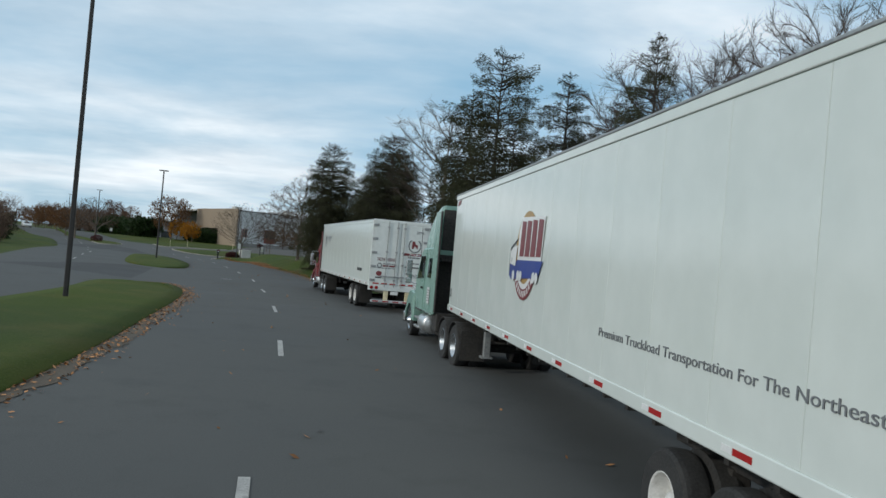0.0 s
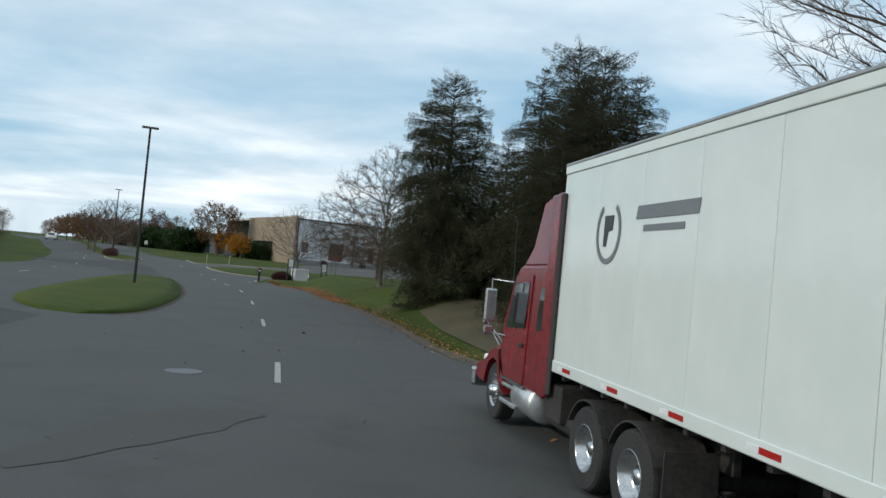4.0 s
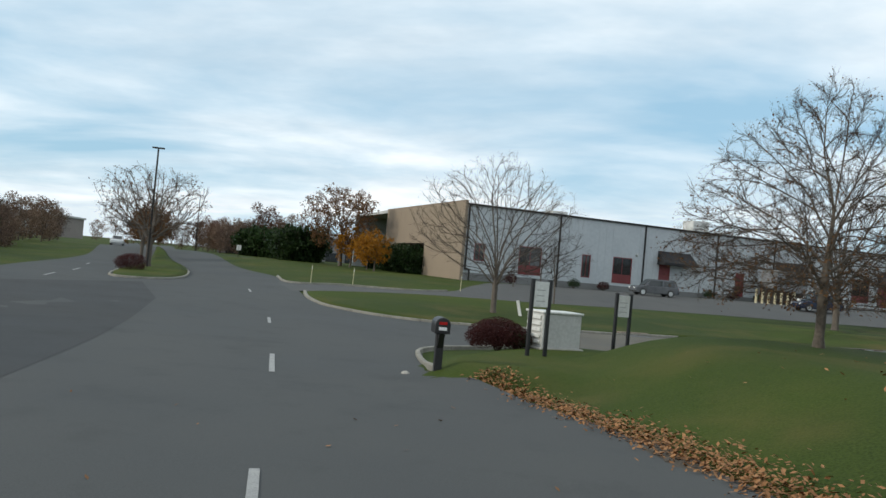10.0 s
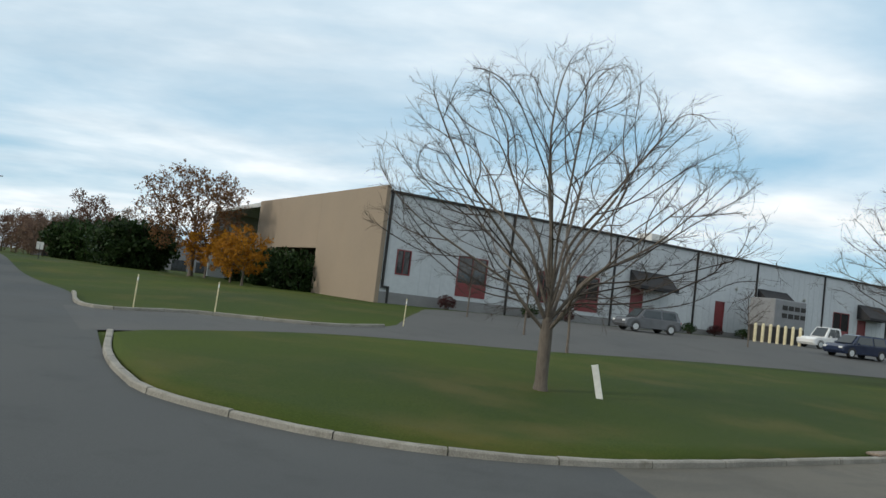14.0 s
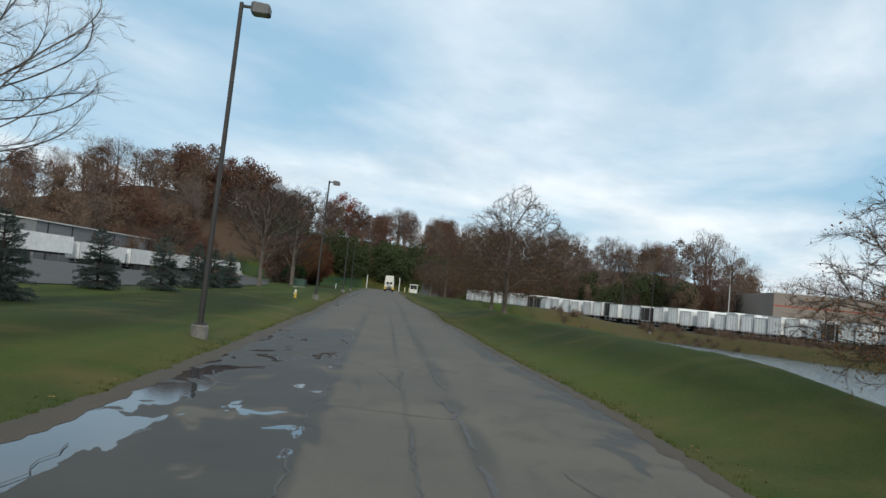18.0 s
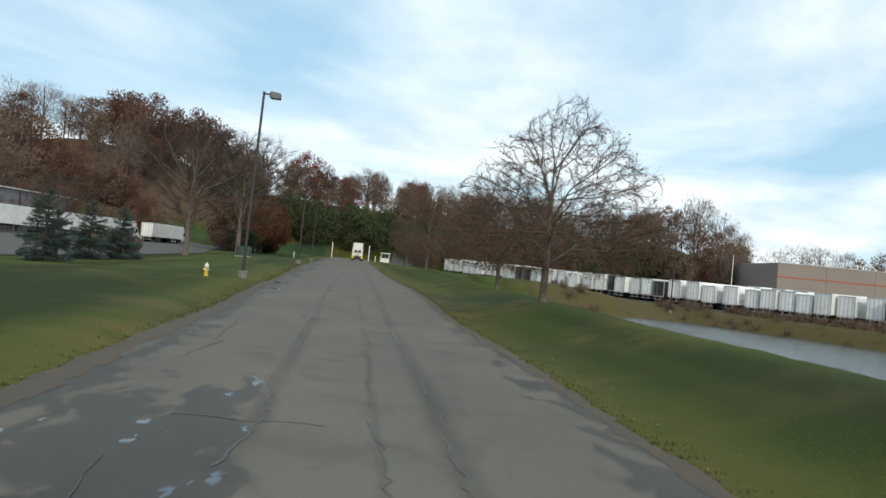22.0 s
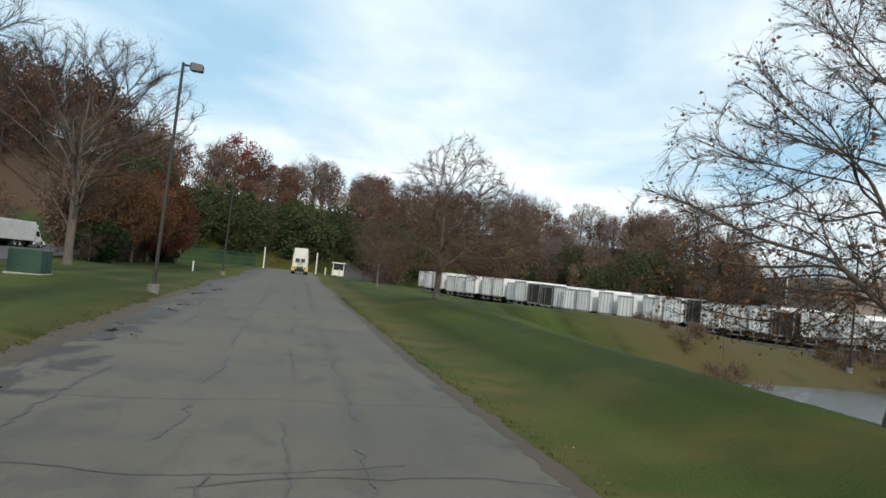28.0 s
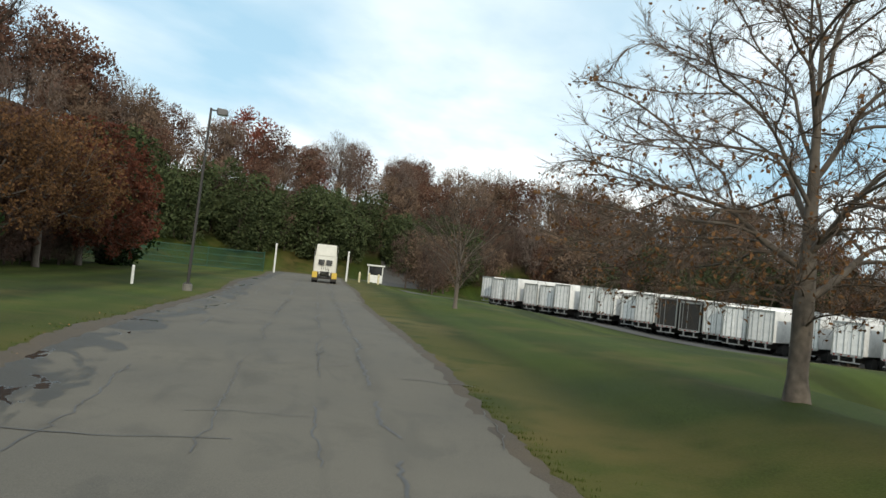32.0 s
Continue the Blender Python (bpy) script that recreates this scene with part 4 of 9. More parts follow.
part("wall", Mesh().box(0, 60, 0, 0.4, -1, 7).box(0, 0.4, 0.4, 20, -1, 7).box(59.6, 60, 0.4, 20, -1, 7).box(0, 60, 20, 20.4, -1, 7), M_FARWALL, fb)
part("roof", Mesh().box(-0.4, 60.4, -0.4, 20.8, 7, 7.5, 0.1), M_UNIT, fb)
for k in range(12):
    part("window", Mesh().box(2 + k * 4.8, 5 + k * 4.8, -0.05, 0.0, 1.0, 3.4, 0.02), M_WINDOW, fb)
fb2 = thing("brick_building", "far low tan building with pale bands", "building", (-262, 262, 0), 22)
part("wall", Mesh().box(0, 70, 0, 24, -1, 7.2, 0.1), surf("far tan masonry", (0.22, 0.18, 0.16), (0.28, 0.24, 0.21), rough=0.9, fine=2, coarse=0.2, bump=0), fb2)
part("roof", Mesh().box(-0.5, 70.5, -0.5, 24.5, 7.2, 7.8, 0.1), M_UNIT, fb2)
for k in range(12):
    part("window", Mesh().box(2 + k * 5.6, 5.4 + k * 5.6, -0.06, 0.0, 1.2, 4.0, 0.02), M_FARWALL, fb2)

# ---- plants ----
def zat(x, y):
    return float(height(x, y))


def perp(d):
    a = d.cross(Vector((0, 0, 1)) if abs(d.z) < 0.9 else Vector((1, 0, 0))).normalized()
    return a, d.cross(a)


def crown_points(g, n, spread, lo, hi, shape):
    """n places spread through a crown: shape gives its radius, as a share of spread, at even steps from lo to hi."""
    lobes = [(g.uniform(0, 6.28), g.uniform(0, 1), g.uniform(-0.22, 0.16), g.uniform(0.35, 0.7)) for _ in range(16)]
    out = []
    while len(out) < n:
        f, a = g.uniform(0, 1), g.uniform(0, 6.2832)
        r = spread * np.interp(f, np.linspace(0, 1, len(shape)), shape)
        for la, lf, amp, wide in lobes:
            da = abs((a - la + math.pi) % (2 * math.pi) - math.pi)
            r *= 1 + amp * math.exp(-(da / wide) ** 2 - ((f - lf) / 0.22) ** 2)
        if g.uniform(0, spread * 1.1) > r:
            continue
        q = r * g.uniform(0, 1) ** 0.42
        out.append((math.cos(a) * q, math.sin(a) * q, lo + (hi - lo) * f))
    return np.array(out)


def twig_faces(g, mesh, p, d, length, half):
    """Adds thin tapering twigs, two crossed slivers each, at the places p along the ways d."""
    n = len(p)
    if not n:
        return
    a = np.cross(d, g.normal(0, 1, (n, 3)))
    a /= np.linalg.norm(a, axis=1)[:, None] + 1e-9
    b = np.cross(d, a)
    mid = p + d * (length * 0.5)[:, None] + a * (length * g.normal(0, 0.07, n))[:, None]
    tip = p + d * length[:, None] + b * (length * g.normal(0, 0.12, n))[:, None]
    h = half[:, None]
    v = np.stack([p - a * h, p + a * h, mid + a * h * 0.6, mid - a * h * 0.6, tip, p - b * h, p + b * h], 1).reshape(-1, 3)
    base = len(mesh.v)
    mesh.v.extend(map(tuple, v.tolist()))
    for k in range(n):
        i = base + k * 7
        mesh.f += [(i, i + 1, i + 2, i + 3), (i + 3, i + 2, i + 4), (i + 5, i + 6, i + 4)]


def grow_crown(seed, tall, clear, spread, shape, buds=1100, trunk_r=0.2, leader=0.62, rise=0.25, twigs=3, twig_len=0.6, twig_half=0.006, leaves=0, leaf_size=0.08, skirt=0, step=0.3, kill=0.5, low=None, forks=7, tip=0.005, lean=0.0, radial=0.35, bushy=9):
    """Trunk, branches and leaves of a broadleaved tree at the origin: limbs grow towards the free room in the crown."""
    g = np.random.default_rng(seed)
    low = clear if low is None else low
    goal = crown_points(g, buds, spread, low, tall - 0.25, shape)
    if skirt:
        goal = np.r_[goal, crown_points(g, skirt, spread * 0.98, low - 0.3, low + tall * 0.24, (0.75, 1.0, 1.0, 0.9))]
    goal[:, 0] += lean
    # trunk, and the first lengths of the main limbs
    pts, up, par = [], [], []
    def grow(p, parent):
        pts.append(p); par.append(parent)
        return len(pts) - 1
    bow = g.normal(0, 0.12, 2)
    z, last = -0.15, -1
    spine = []
    while z < clear + (tall - clear) * leader:
        k = max(0.0, z / tall)
        last = grow(np.array((bow[0] * k * k * 3 + g.normal(0, 0.012), bow[1] * k * k * 3 + g.normal(0, 0.012), z)), last)
        spine.append(last)
        z += step
    for k in range(forks):
        f = k / max(1, forks - 1)
        base = spine[int(np.clip((clear + (tall - clear) * leader * 0.7 * f) / step, 1, len(spine) - 2))]
        az = k * 2.4 + g.uniform(-0.4, 0.4)
        tilt = math.radians(66 - 40 * f) - rise * 0.5
        d = np.array((math.cos(az) * math.sin(tilt), math.sin(az) * math.sin(tilt), math.cos(tilt)))
        i = base
        for q in range(int(0.32 * spread / step)):
            d = d + np.array((0, 0, 0.035 * (1 + rise))) + g.normal(0, 0.05, 3)
            d /= np.linalg.norm(d)
            i = grow(pts[i] + d * step, i)
    free = np.ones(len(goal), bool)
    near = np.full(len(goal), 1e9); who = np.zeros(len(goal), int)
    done = 0
    sign = {}
    for _ in range(60):
        if done == len(pts):
            break
        P = np.array(pts[done:])
        D = np.linalg.norm(goal[:, None, :] - P[None, :, :], axis=2)
        j = D.argmin(1)
        better = D[np.arange(len(goal)), j] < near
        near = np.where(better, D[np.arange(len(goal)), j], near); who = np.where(better, j + done, who)
        done = len(pts)
        free &= near > kill
        pull = {}
        for i in np.nonzero(free & (near < 3.2))[0]:
            w_ = int(who[i])
            v = goal[i] - pts[w_]
            v = v / np.linalg.norm(v)
            if w_ > spine[-1] and par[w_] >= 0:
                back = pts[w_] - pts[par[w_]]
                if v @ back < -0.2 * np.linalg.norm(back):
                    continue
            pull.setdefault(w_, []).append(v)
        for i, vs in pull.items():
            d = np.mean(vs, axis=0)
            if par[i] >= 0:
                back = pts[i] - pts[par[i]]
                d = d + back / (np.linalg.norm(back) + 1e-9) * 0.85
            ray = pts[i] - np.array((0.0, 0.0, clear + 0.25 * max(0.0, pts[i][2] - clear)))
            d = d + ray / (np.linalg.norm(ray) + 0.3) * radial + g.normal(0, 0.06, 3) + np.array((0, 0, rise * 0.25))
            d /= np.linalg.norm(d) + 1e-9
            p = pts[i] + d * step
            key = (i, tuple(np.round(p, 1)))
            if key in sign:
                continue
            sign[key] = 1
            grow(p, i)
    n = len(pts)
    pts = np.array(pts)
    kids = [[] for _ in range(n)]
    for i in range(1, n):
        kids[par[i]].append(i)
    load = np.zeros(n)
    for i in range(n - 1, -1, -1):
        load[i] = max(1.0, sum(load[k] for k in kids[i]))
    rad = tip + (trunk_r - tip) * ((load - 1) / max(1.0, load[0] - 1)) ** 0.5
    rad[:spine[min(4, len(spine) - 1)] + 1] = np.maximum(rad[:spine[min(4, len(spine) - 1)] + 1], trunk_r * 0.92)
    rad[0] *= 1.45; rad[1] *= 1.25
    trunk, fine, foliage = Mesh(), Mesh(), Mesh()
    # each run follows the thickest child
    stack = [(0, None)]
    while stack:
        i, frm = stack.pop()
        line = [] if frm is None else [frm]
        while True:
            line.append(i)
            if not kids[i]:
                break
            order = sorted(kids[i], key=lambda k: -load[k])
            stack += [(k, i) for k in order[1:]]
            i = order[0]
        if len(line) < 2:
            continue
        r = [float(rad[k]) for k in line]
        if frm is not None:
            r[0] = r[1]
        # smooth the run a little
        q = pts[line].copy()
        q[1:-1] = (pts[line][:-2] + 2 * pts[line][1:-1] + pts[line][2:]) / 4
        pts_in = [tuple(v) for v in q.tolist()]
        thick = r[1] > 0.03
        (trunk if thick else fine).tube(pts_in, r, 8 if r[1] > 0.1 else (5 if thick else 3), caps=False)
    # twigs on the thin wood
    thin = np.array([i for i in range(1, n) if load[i] < bushy and pts[i][2] > low * 0.6])
    way = pts[thin] - pts[np.array(par)[thin]]
    way /= np.linalg.norm(way, axis=1)[:, None] + 1e-9
    P, D, L = [], [], []
    for k in range(twigs):
        d = way + g.normal(0, 0.36, way.shape) + np.array((0, 0, rise * 0.3))
        d /= np.linalg.norm(d, axis=1)[:, None]
        ln = twig_len * g.uniform(0.4, 1.25, len(thin))
        P.append(pts[thin] - way * (step * g.uniform(0, 1, len(thin)))[:, None]); D.append(d); L.append(ln)
    P, D, L = np.concatenate(P), np.concatenate(D), np.concatenate(L)
    sub = P + D * (L * g.uniform(0.3, 0.8, len(P)))[:, None]
    d2 = D + g.normal(0, 0.45, D.shape)
    d2 /= np.linalg.norm(d2, axis=1)[:, None]
    twig_faces(g, fine, P, D, L, np.full(len(P), twig_half))
    twig_faces(g, fine, sub, d2, L * 0.55, np.full(len(P), twig_half * 0.75))
    if leaves:
        ends = np.concatenate([P + D * L[:, None], sub + d2 * (L * 0.55)[:, None]])
        pick = ends[g.integers(0, len(ends), leaves)] + g.normal(0, 0.05, (leaves, 3))
        if skirt:
            lowends = ends[ends[:, 2] < low + tall * 0.2]
            m_ = int(leaves * 0.45)
            pick[:m_] = lowends[g.integers(0, len(lowends), m_)] + g.normal(0, 0.06, (m_, 3))
        a = g.normal(0, 1, (leaves, 3)); a /= np.linalg.norm(a, axis=1)[:, None]
        b = np.cross(a, g.normal(0, 1, (leaves, 3))); b /= np.linalg.norm(b, axis=1)[:, None]
        c = np.cross(a, b)
        s_ = (leaf_size * g.uniform(0.55, 1.25, leaves))[:, None]
        v = np.stack([pick, pick + b * s_ + c * s_ * 0.5, pick + b * s_ * 1.5 + a * s_ * 0.35, pick + b * s_ - c * s_ * 0.5], 1).reshape(-1, 3)
        foliage.v = list(map(tuple, v.tolist()))
        foliage.f = [(k * 4, k * 4 + 1, k * 4 + 2, k * 4 + 3) for k in range(leaves)]
    return trunk, fine, foliage


TREES = {}
M_MULCH = surf("needle litter", (0.040, 0.036, 0.016), (0.095, 0.075, 0.036), rough=0.95, fine=14, coarse=0.5, bump=0.6, depth=0.02, coords="World", wear=0.6, wearcol=(0.034, 0.048, 0.012))


def broadleaf(kind, x, y, scale=1.0, turn=0.0, label="", group="", z=None):
    """Stands a copy of one of the grown trees on the ground."""
    src = TREES[kind]
    m = pose(x, y, (zat(x, y) if z is None else z), 0, 0, turn)
    if not src.get("used"):
        ob = src["ob"]; ob.matrix_basis = m @ Matrix.Scale(scale, 4); src["used"] = True
    else:
        keep = src["ob"].scale.copy()
        ob = copy_thing(src["ob"], m)
        ob.matrix_basis = m @ Matrix.Scale(scale, 4)
    return tagged(ob, label or src["label"], "tree", group)


def seed_tree(kind, label, bark, twig, leaf, **kw):
    t, f, l = grow_crown(**kw)
    ob = thing("tree", label, "tree")
    part("trunk", t, bark, ob, smooth=True)
    part("crown", f, twig, ob)
    if l.f:
        part("foliage", l, leaf, ob)
    TREES[kind] = {"ob": ob, "label": label}


def grow_spruce(seed, tall, shape, whorls, per, tufts, tuft, droop=0.5, skirt=0.3, ragged=0.2, trunk_r=0.16, tops=()):
    """Trunk and needle boughs of a spruce at the origin: shape gives the reach of the boughs in metres at even steps upward; tops are side leaders."""
    g = np.random.default_rng(seed)
    trunk, boughs = Mesh(), Mesh()
    lobes = [(g.uniform(0, 6.28), g.uniform(0, 1), g.uniform(-0.3, 0.22), g.uniform(0.3, 0.6)) for _ in range(18)]
    stems = [(0.0, 0.0, 0.0, tall, 1.0)] + [(x, y, z, t, k) for x, y, z, t, k in tops]
    P, D, S = [], [], []
    for sx, sy, sz, top, part_ in stems:
        trunk.tube([(sx * 0.1, sy * 0.1, sz - 0.15), (sx * 0.6, sy * 0.6, sz + 0.4 + (top - sz) * 0.25), (sx, sy, sz + (top - sz) * 0.6), (sx, sy, top * 0.985)], [trunk_r * 1.4 * part_, trunk_r * part_, trunk_r * 0.6 * part_, 0.012], 7, caps=False)
        count = max(8, int(whorls * (top - sz) / tall))
        for w in range(count):
            f = (w + g.uniform(0, 0.8)) / count
            z0 = sz + skirt * part_ + (top - sz - skirt * part_ - 0.15) * f + g.uniform(-0.3, 0.3) * (1 - f)
            reach0 = part_ * np.interp(f if part_ == 1.0 else max(f, 0.35), np.linspace(0, 1, len(shape)), shape) + 0.1
            for k in range(max(4, int(per * (1 - 0.5 * f) * (0.5 + 0.5 * part_)))):
                az = g.uniform(0, 6.2832)
                reach = reach0 * g.uniform(1 - ragged * 1.7, 1 + ragged)
                for la, lf, amp, wide in lobes:
                    da = abs((az - la + math.pi) % (2 * math.pi) - math.pi)
                    reach *= 1 + amp * math.exp(-(da / wide) ** 2 - ((f - lf) / 0.12) ** 2)
                lift = 0.8 * f * f - 0.1 + g.normal(0, 0.17)
                zb = z0 + g.normal(0, 0.16) * (1 - f)
                out = np.array((math.cos(az), math.sin(az), 0.0)); side = np.array((-out[1], out[0], 0.0))
                base = np.array((sx, sy, zb))
                trunk.tube([tuple(base), tuple(base + out * reach * 0.5 + (0, 0, reach * (lift * 0.5 - 0.06 * droop))), tuple(base + out * reach * 0.93 + (0, 0, reach * (lift - droop * 0.26)))], [0.03, 0.017, 0.005], 3, caps=False)
                n = max(8, int(tufts * reach ** 1.25))
                t = 0.22 + 0.78 * g.uniform(0, 1, n) ** 0.65
                sd = g.uniform(-1, 1, n)
                wide = 0.30 * reach * (1.02 - t) ** 0.6 + 0.05
                p = base + out * (reach * t)[:, None] + side * (sd * wide)[:, None]
                p[:, 2] += reach * (lift * t - droop * 0.26 * t * t) - g.uniform(0, 1, n) ** 1.5 * 0.8 * droop * (0.25 + 0.25 * reach * (1 - f)) + g.normal(0, 0.04, n)
                d = out * 0.7 + side * (sd * 0.8)[:, None] + np.stack([np.zeros(n), np.zeros(n), g.normal(-0.55 * droop + 0.6 * f, 0.3, n)], 1)
                P.append(p); D.append(d / np.linalg.norm(d, axis=1)[:, None]); S.append(tuft * g.uniform(0.55, 1.35, n) * (1.0 - 0.25 * f))
        n = 26
        zz = top - g.uniform(0, 1, n) ** 1.5 * 0.9
        P.append(np.stack([sx + g.normal(0, 0.05, n), sy + g.normal(0, 0.05, n), zz], 1)); dd = g.normal(0, 0.6, (n, 3)) + np.array((0, 0, 0.6)); D.append(dd / np.linalg.norm(dd, axis=1)[:, None]); S.append(tuft * g.uniform(0.6, 1.2, n))
    P, D, S = np.concatenate(P), np.concatenate(D), np.concatenate(S)
    P[:, 2] = np.maximum(P[:, 2], -0.45)
    n = len(P)
    a = np.cross(D, g.normal(0, 1, (n, 3))); a /= np.linalg.norm(a, axis=1)[:, None] + 1e-9
    s = S[:, None]
    tip = P + D * s + a * s * g.normal(0, 0.2, (n, 1)); tip[:, 2] -= S * droop * g.uniform(0, 0.4, n)
    v = np.stack([P - D * s * 0.25 + a * s * 0.17, tip, P - D * s * 0.1 - a * s * 0.17], 1).reshape(-1, 3)
    boughs.v = list(map(tuple, v.tolist()))
    boughs.f = [(k * 3, k * 3 + 1, k * 3 + 2) for k in range(n)]
    return trunk, boughs


SPRUCES = {}


def seed_spruce(kind, label, needle, **kw):
    t, b = grow_spruce(**kw)
    ob = thing("spruce_tree", label, "spruce")
    part("trunk", t, M_BARK_DARK, ob)
    part("crown", b, needle, ob)
    SPRUCES[kind] = {"ob": ob, "label": label}


def spruce(kind, x, y, scale=1.0, turn=0.0, label="", group="", z=None, wide=1.0):
    src = SPRUCES[kind]
    m = pose(x, y, (zat(x, y) if z is None else z), 0, 0, turn)
    if not src.get("used"):
        ob = src["ob"]; src["used"] = True
    else:
        ob = copy_thing(src["ob"], m)
    ob.matrix_basis = m @ Matrix.Diagonal((scale * wide, scale * wide, scale, 1))
    return tagged(ob, label or src["label"], "spruce", group)


def clump(rx, ry, rz, count, size, seed, z0=0.0, flat=0.0):
    """A leafy mass with an uneven outline: small leaf blades round an ellipsoid."""
    rnd = random.Random(seed)
    m = Mesh()
    bumps = [(Vector((rnd.gauss(0, 1), rnd.gauss(0, 1), rnd.gauss(0, 1))).normalized(), rnd.uniform(-0.16, 0.2)) for _ in range(14)]
    for i in range(count):
        d = Vector((rnd.gauss(0, 1), rnd.gauss(0, 1), rnd.gauss(0, 1))).normalized()
        if d.z < -0.75:
            continue
        k = 1 + sum(a * max(0, d.dot(b)) ** 6 for b, a in bumps)
        if flat:
            q = max(abs(d.x), abs(d.y), abs(d.z)); k *= (1 - flat) + flat / q
        k *= rnd.uniform(0.72, 1.04) if rnd.random() < 0.75 else rnd.uniform(0.4, 0.8)
        p = Vector((d.x * rx * k, d.y * ry * k, z0 + rz + d.z * rz * k))
        s = size * rnd.uniform(0.6, 1.4)
        o = (d + Vector((rnd.gauss(0, 0.7), rnd.gauss(0, 0.7), rnd.gauss(0, 0.7)))).normalized()
        a, b = perp(o)
        m.add([p - a * s * 0.5, p + b * s * 0.38, p + a * s * 0.6 + o * s * 0.2, p - b * s * 0.38], [(0, 1, 2, 3)])
    return m


def shrub(name, x, y, rx, ry, tall, material, label, category="shrub", count=1500, size=0.11, seed=1, flat=0.0, rz=0.0, group="", stems=True):
    ob = thing(name, label, category, (x, y, zat(x, y)), rz, group)
    part("foliage", clump(rx, ry, tall / 2, count, size, seed, 0.02, flat), material, ob)
    if stems:
        st = Mesh()
        rnd = random.Random(seed)
        for k in range(7):
            a = k * 0.9
            st.tube([(rnd.gauss(0, 0.06), rnd.gauss(0, 0.06), -0.1), (math.cos(a) * rx * 0.3, math.sin(a) * ry * 0.3, tall * 0.4), (math.cos(a) * rx * 0.6, math.sin(a) * ry * 0.6, tall * 0.75)], [0.03, 0.02, 0.008], 4)
        part("stem", st, M_TWIG, ob)
    return ob


SYC = (0.72, 1.0, 0.98, 0.90, 0.78, 0.60, 0.36, 0.10)
FAN = (0.22, 0.62, 0.92, 1.0, 1.0, 0.92, 0.74, 0.45, 0.12)
VASE = (0.12, 0.36, 0.6, 0.8, 0.95, 1.0, 0.85, 0.45)
seed_tree("syc1", "sycamore with mottled bark and a few dry brown leaves", M_BARK_PALE, M_TWIG_PALE, M_LEAF_BROWN, seed=11, tall=11.0, clear=2.3, low=1.9, spread=6.2, shape=SYC, buds=2300, skirt=700, leaves=6200, leaf_size=0.07, rise=0.15, trunk_r=0.2, leader=0.6, twig_len=0.55, twigs=4, forks=9, kill=0.42, lean=0.7)
seed_tree("syc2", "sycamore with pale limbs and scattered brown leaves", M_BARK_PALE, M_TWIG_PALE, M_LEAF_BROWN, seed=23, tall=11.0, clear=2.2, low=1.8, spread=6.0, shape=SYC, buds=2200, skirt=650, leaves=5600, leaf_size=0.07, rise=0.15, trunk_r=0.19, leader=0.55, twig_len=0.55, twigs=4, forks=9, kill=0.42, lean=0.5)
seed_tree("maple1", "bare maple with upswept grey branches", M_BARK, M_TWIG, M_LEAF_BROWN, seed=5, tall=10.8, clear=2.0, spread=5.8, shape=VASE, buds=1300, rise=0.8, trunk_r=0.2, leader=0.5, twig_len=0.7, forks=10, twigs=4)
seed_tree("maple2", "bare maple with thin grey twigs", M_BARK, M_TWIG, M_LEAF_BROWN, seed=8, tall=11.4, clear=2.4, spread=3.9, shape=VASE, buds=800, rise=0.8, trunk_r=0.17, leader=0.7, twig_len=0.7, forks=9, twigs=3)
seed_tree("maple3", "bare maple with a wide open crown", M_BARK, M_TWIG, M_LEAF_BROWN, seed=64, tall=9.8, clear=1.9, low=1.9, spread=5.4, shape=FAN, buds=1900, rise=0.55, radial=0.5, trunk_r=0.18, leader=0.2, twig_len=0.5, twig_half=0.0045, tip=0.004, forks=18, kill=0.42, twigs=2, step=0.27, bushy=5)
seed_tree("pear_brown", "dense small tree with dark brown leaves", M_BARK, M_TWIG, M_LEAF_BROWN, seed=33, tall=6.4, clear=1.9, low=1.8, spread=3.0, shape=(0.7, 1.0, 1.0, 0.9, 0.6, 0.2), buds=420, leaves=6000, leaf_size=0.12, rise=0.5, trunk_r=0.12, leader=0.6, twig_len=0.5, forks=7)
seed_tree("pear", "open-crowned ornamental tree with dark crooked limbs", M_BARK, M_TWIG, M_LEAF_BROWN, seed=31, tall=7.4, clear=2.0, low=2.4, spread=4.0, shape=(0.6, 0.9, 1.0, 1.0, 0.9, 0.6), buds=900, leaves=900, leaf_size=0.1, rise=0.3, trunk_r=0.17, leader=0.2, twig_len=0.55, forks=9, tip=0.008)
seed_tree("oak", "oak full of rust-brown leaves", M_BARK, M_TWIG, M_LEAF_RUST, seed=41, tall=10, clear=1.4, low=1.2, spread=4.6, shape=(0.8, 1.0, 1.0, 0.9, 0.7, 0.4), buds=600, leaves=17000, leaf_size=0.17, rise=0.2, trunk_r=0.22, leader=0.7, twig_len=0.7, forks=8)
seed_tree("oak2", "broad tree with thinning brown leaves", M_BARK, M_TWIG, M_LEAF_BROWN, seed=51, tall=10, clear=2.2, low=2.6, spread=4.8, shape=(0.6, 0.9, 1.0, 1.0, 0.9, 0.6), buds=700, leaves=9000, leaf_size=0.15, rise=0.4, trunk_r=0.22, leader=0.4, twig_len=0.7, forks=8)
seed_tree("orange", "small tree with orange autumn leaves", M_BARK, M_TWIG, M_LEAF_ORANGE, seed=43, tall=5, clear=1.0, spread=2.2, shape=(0.6, 1.0, 1.0, 0.8, 0.4), buds=200, leaves=4200, leaf_size=0.13, rise=0.5, trunk_r=0.1, leader=0.6, twig_len=0.5, forks=5)
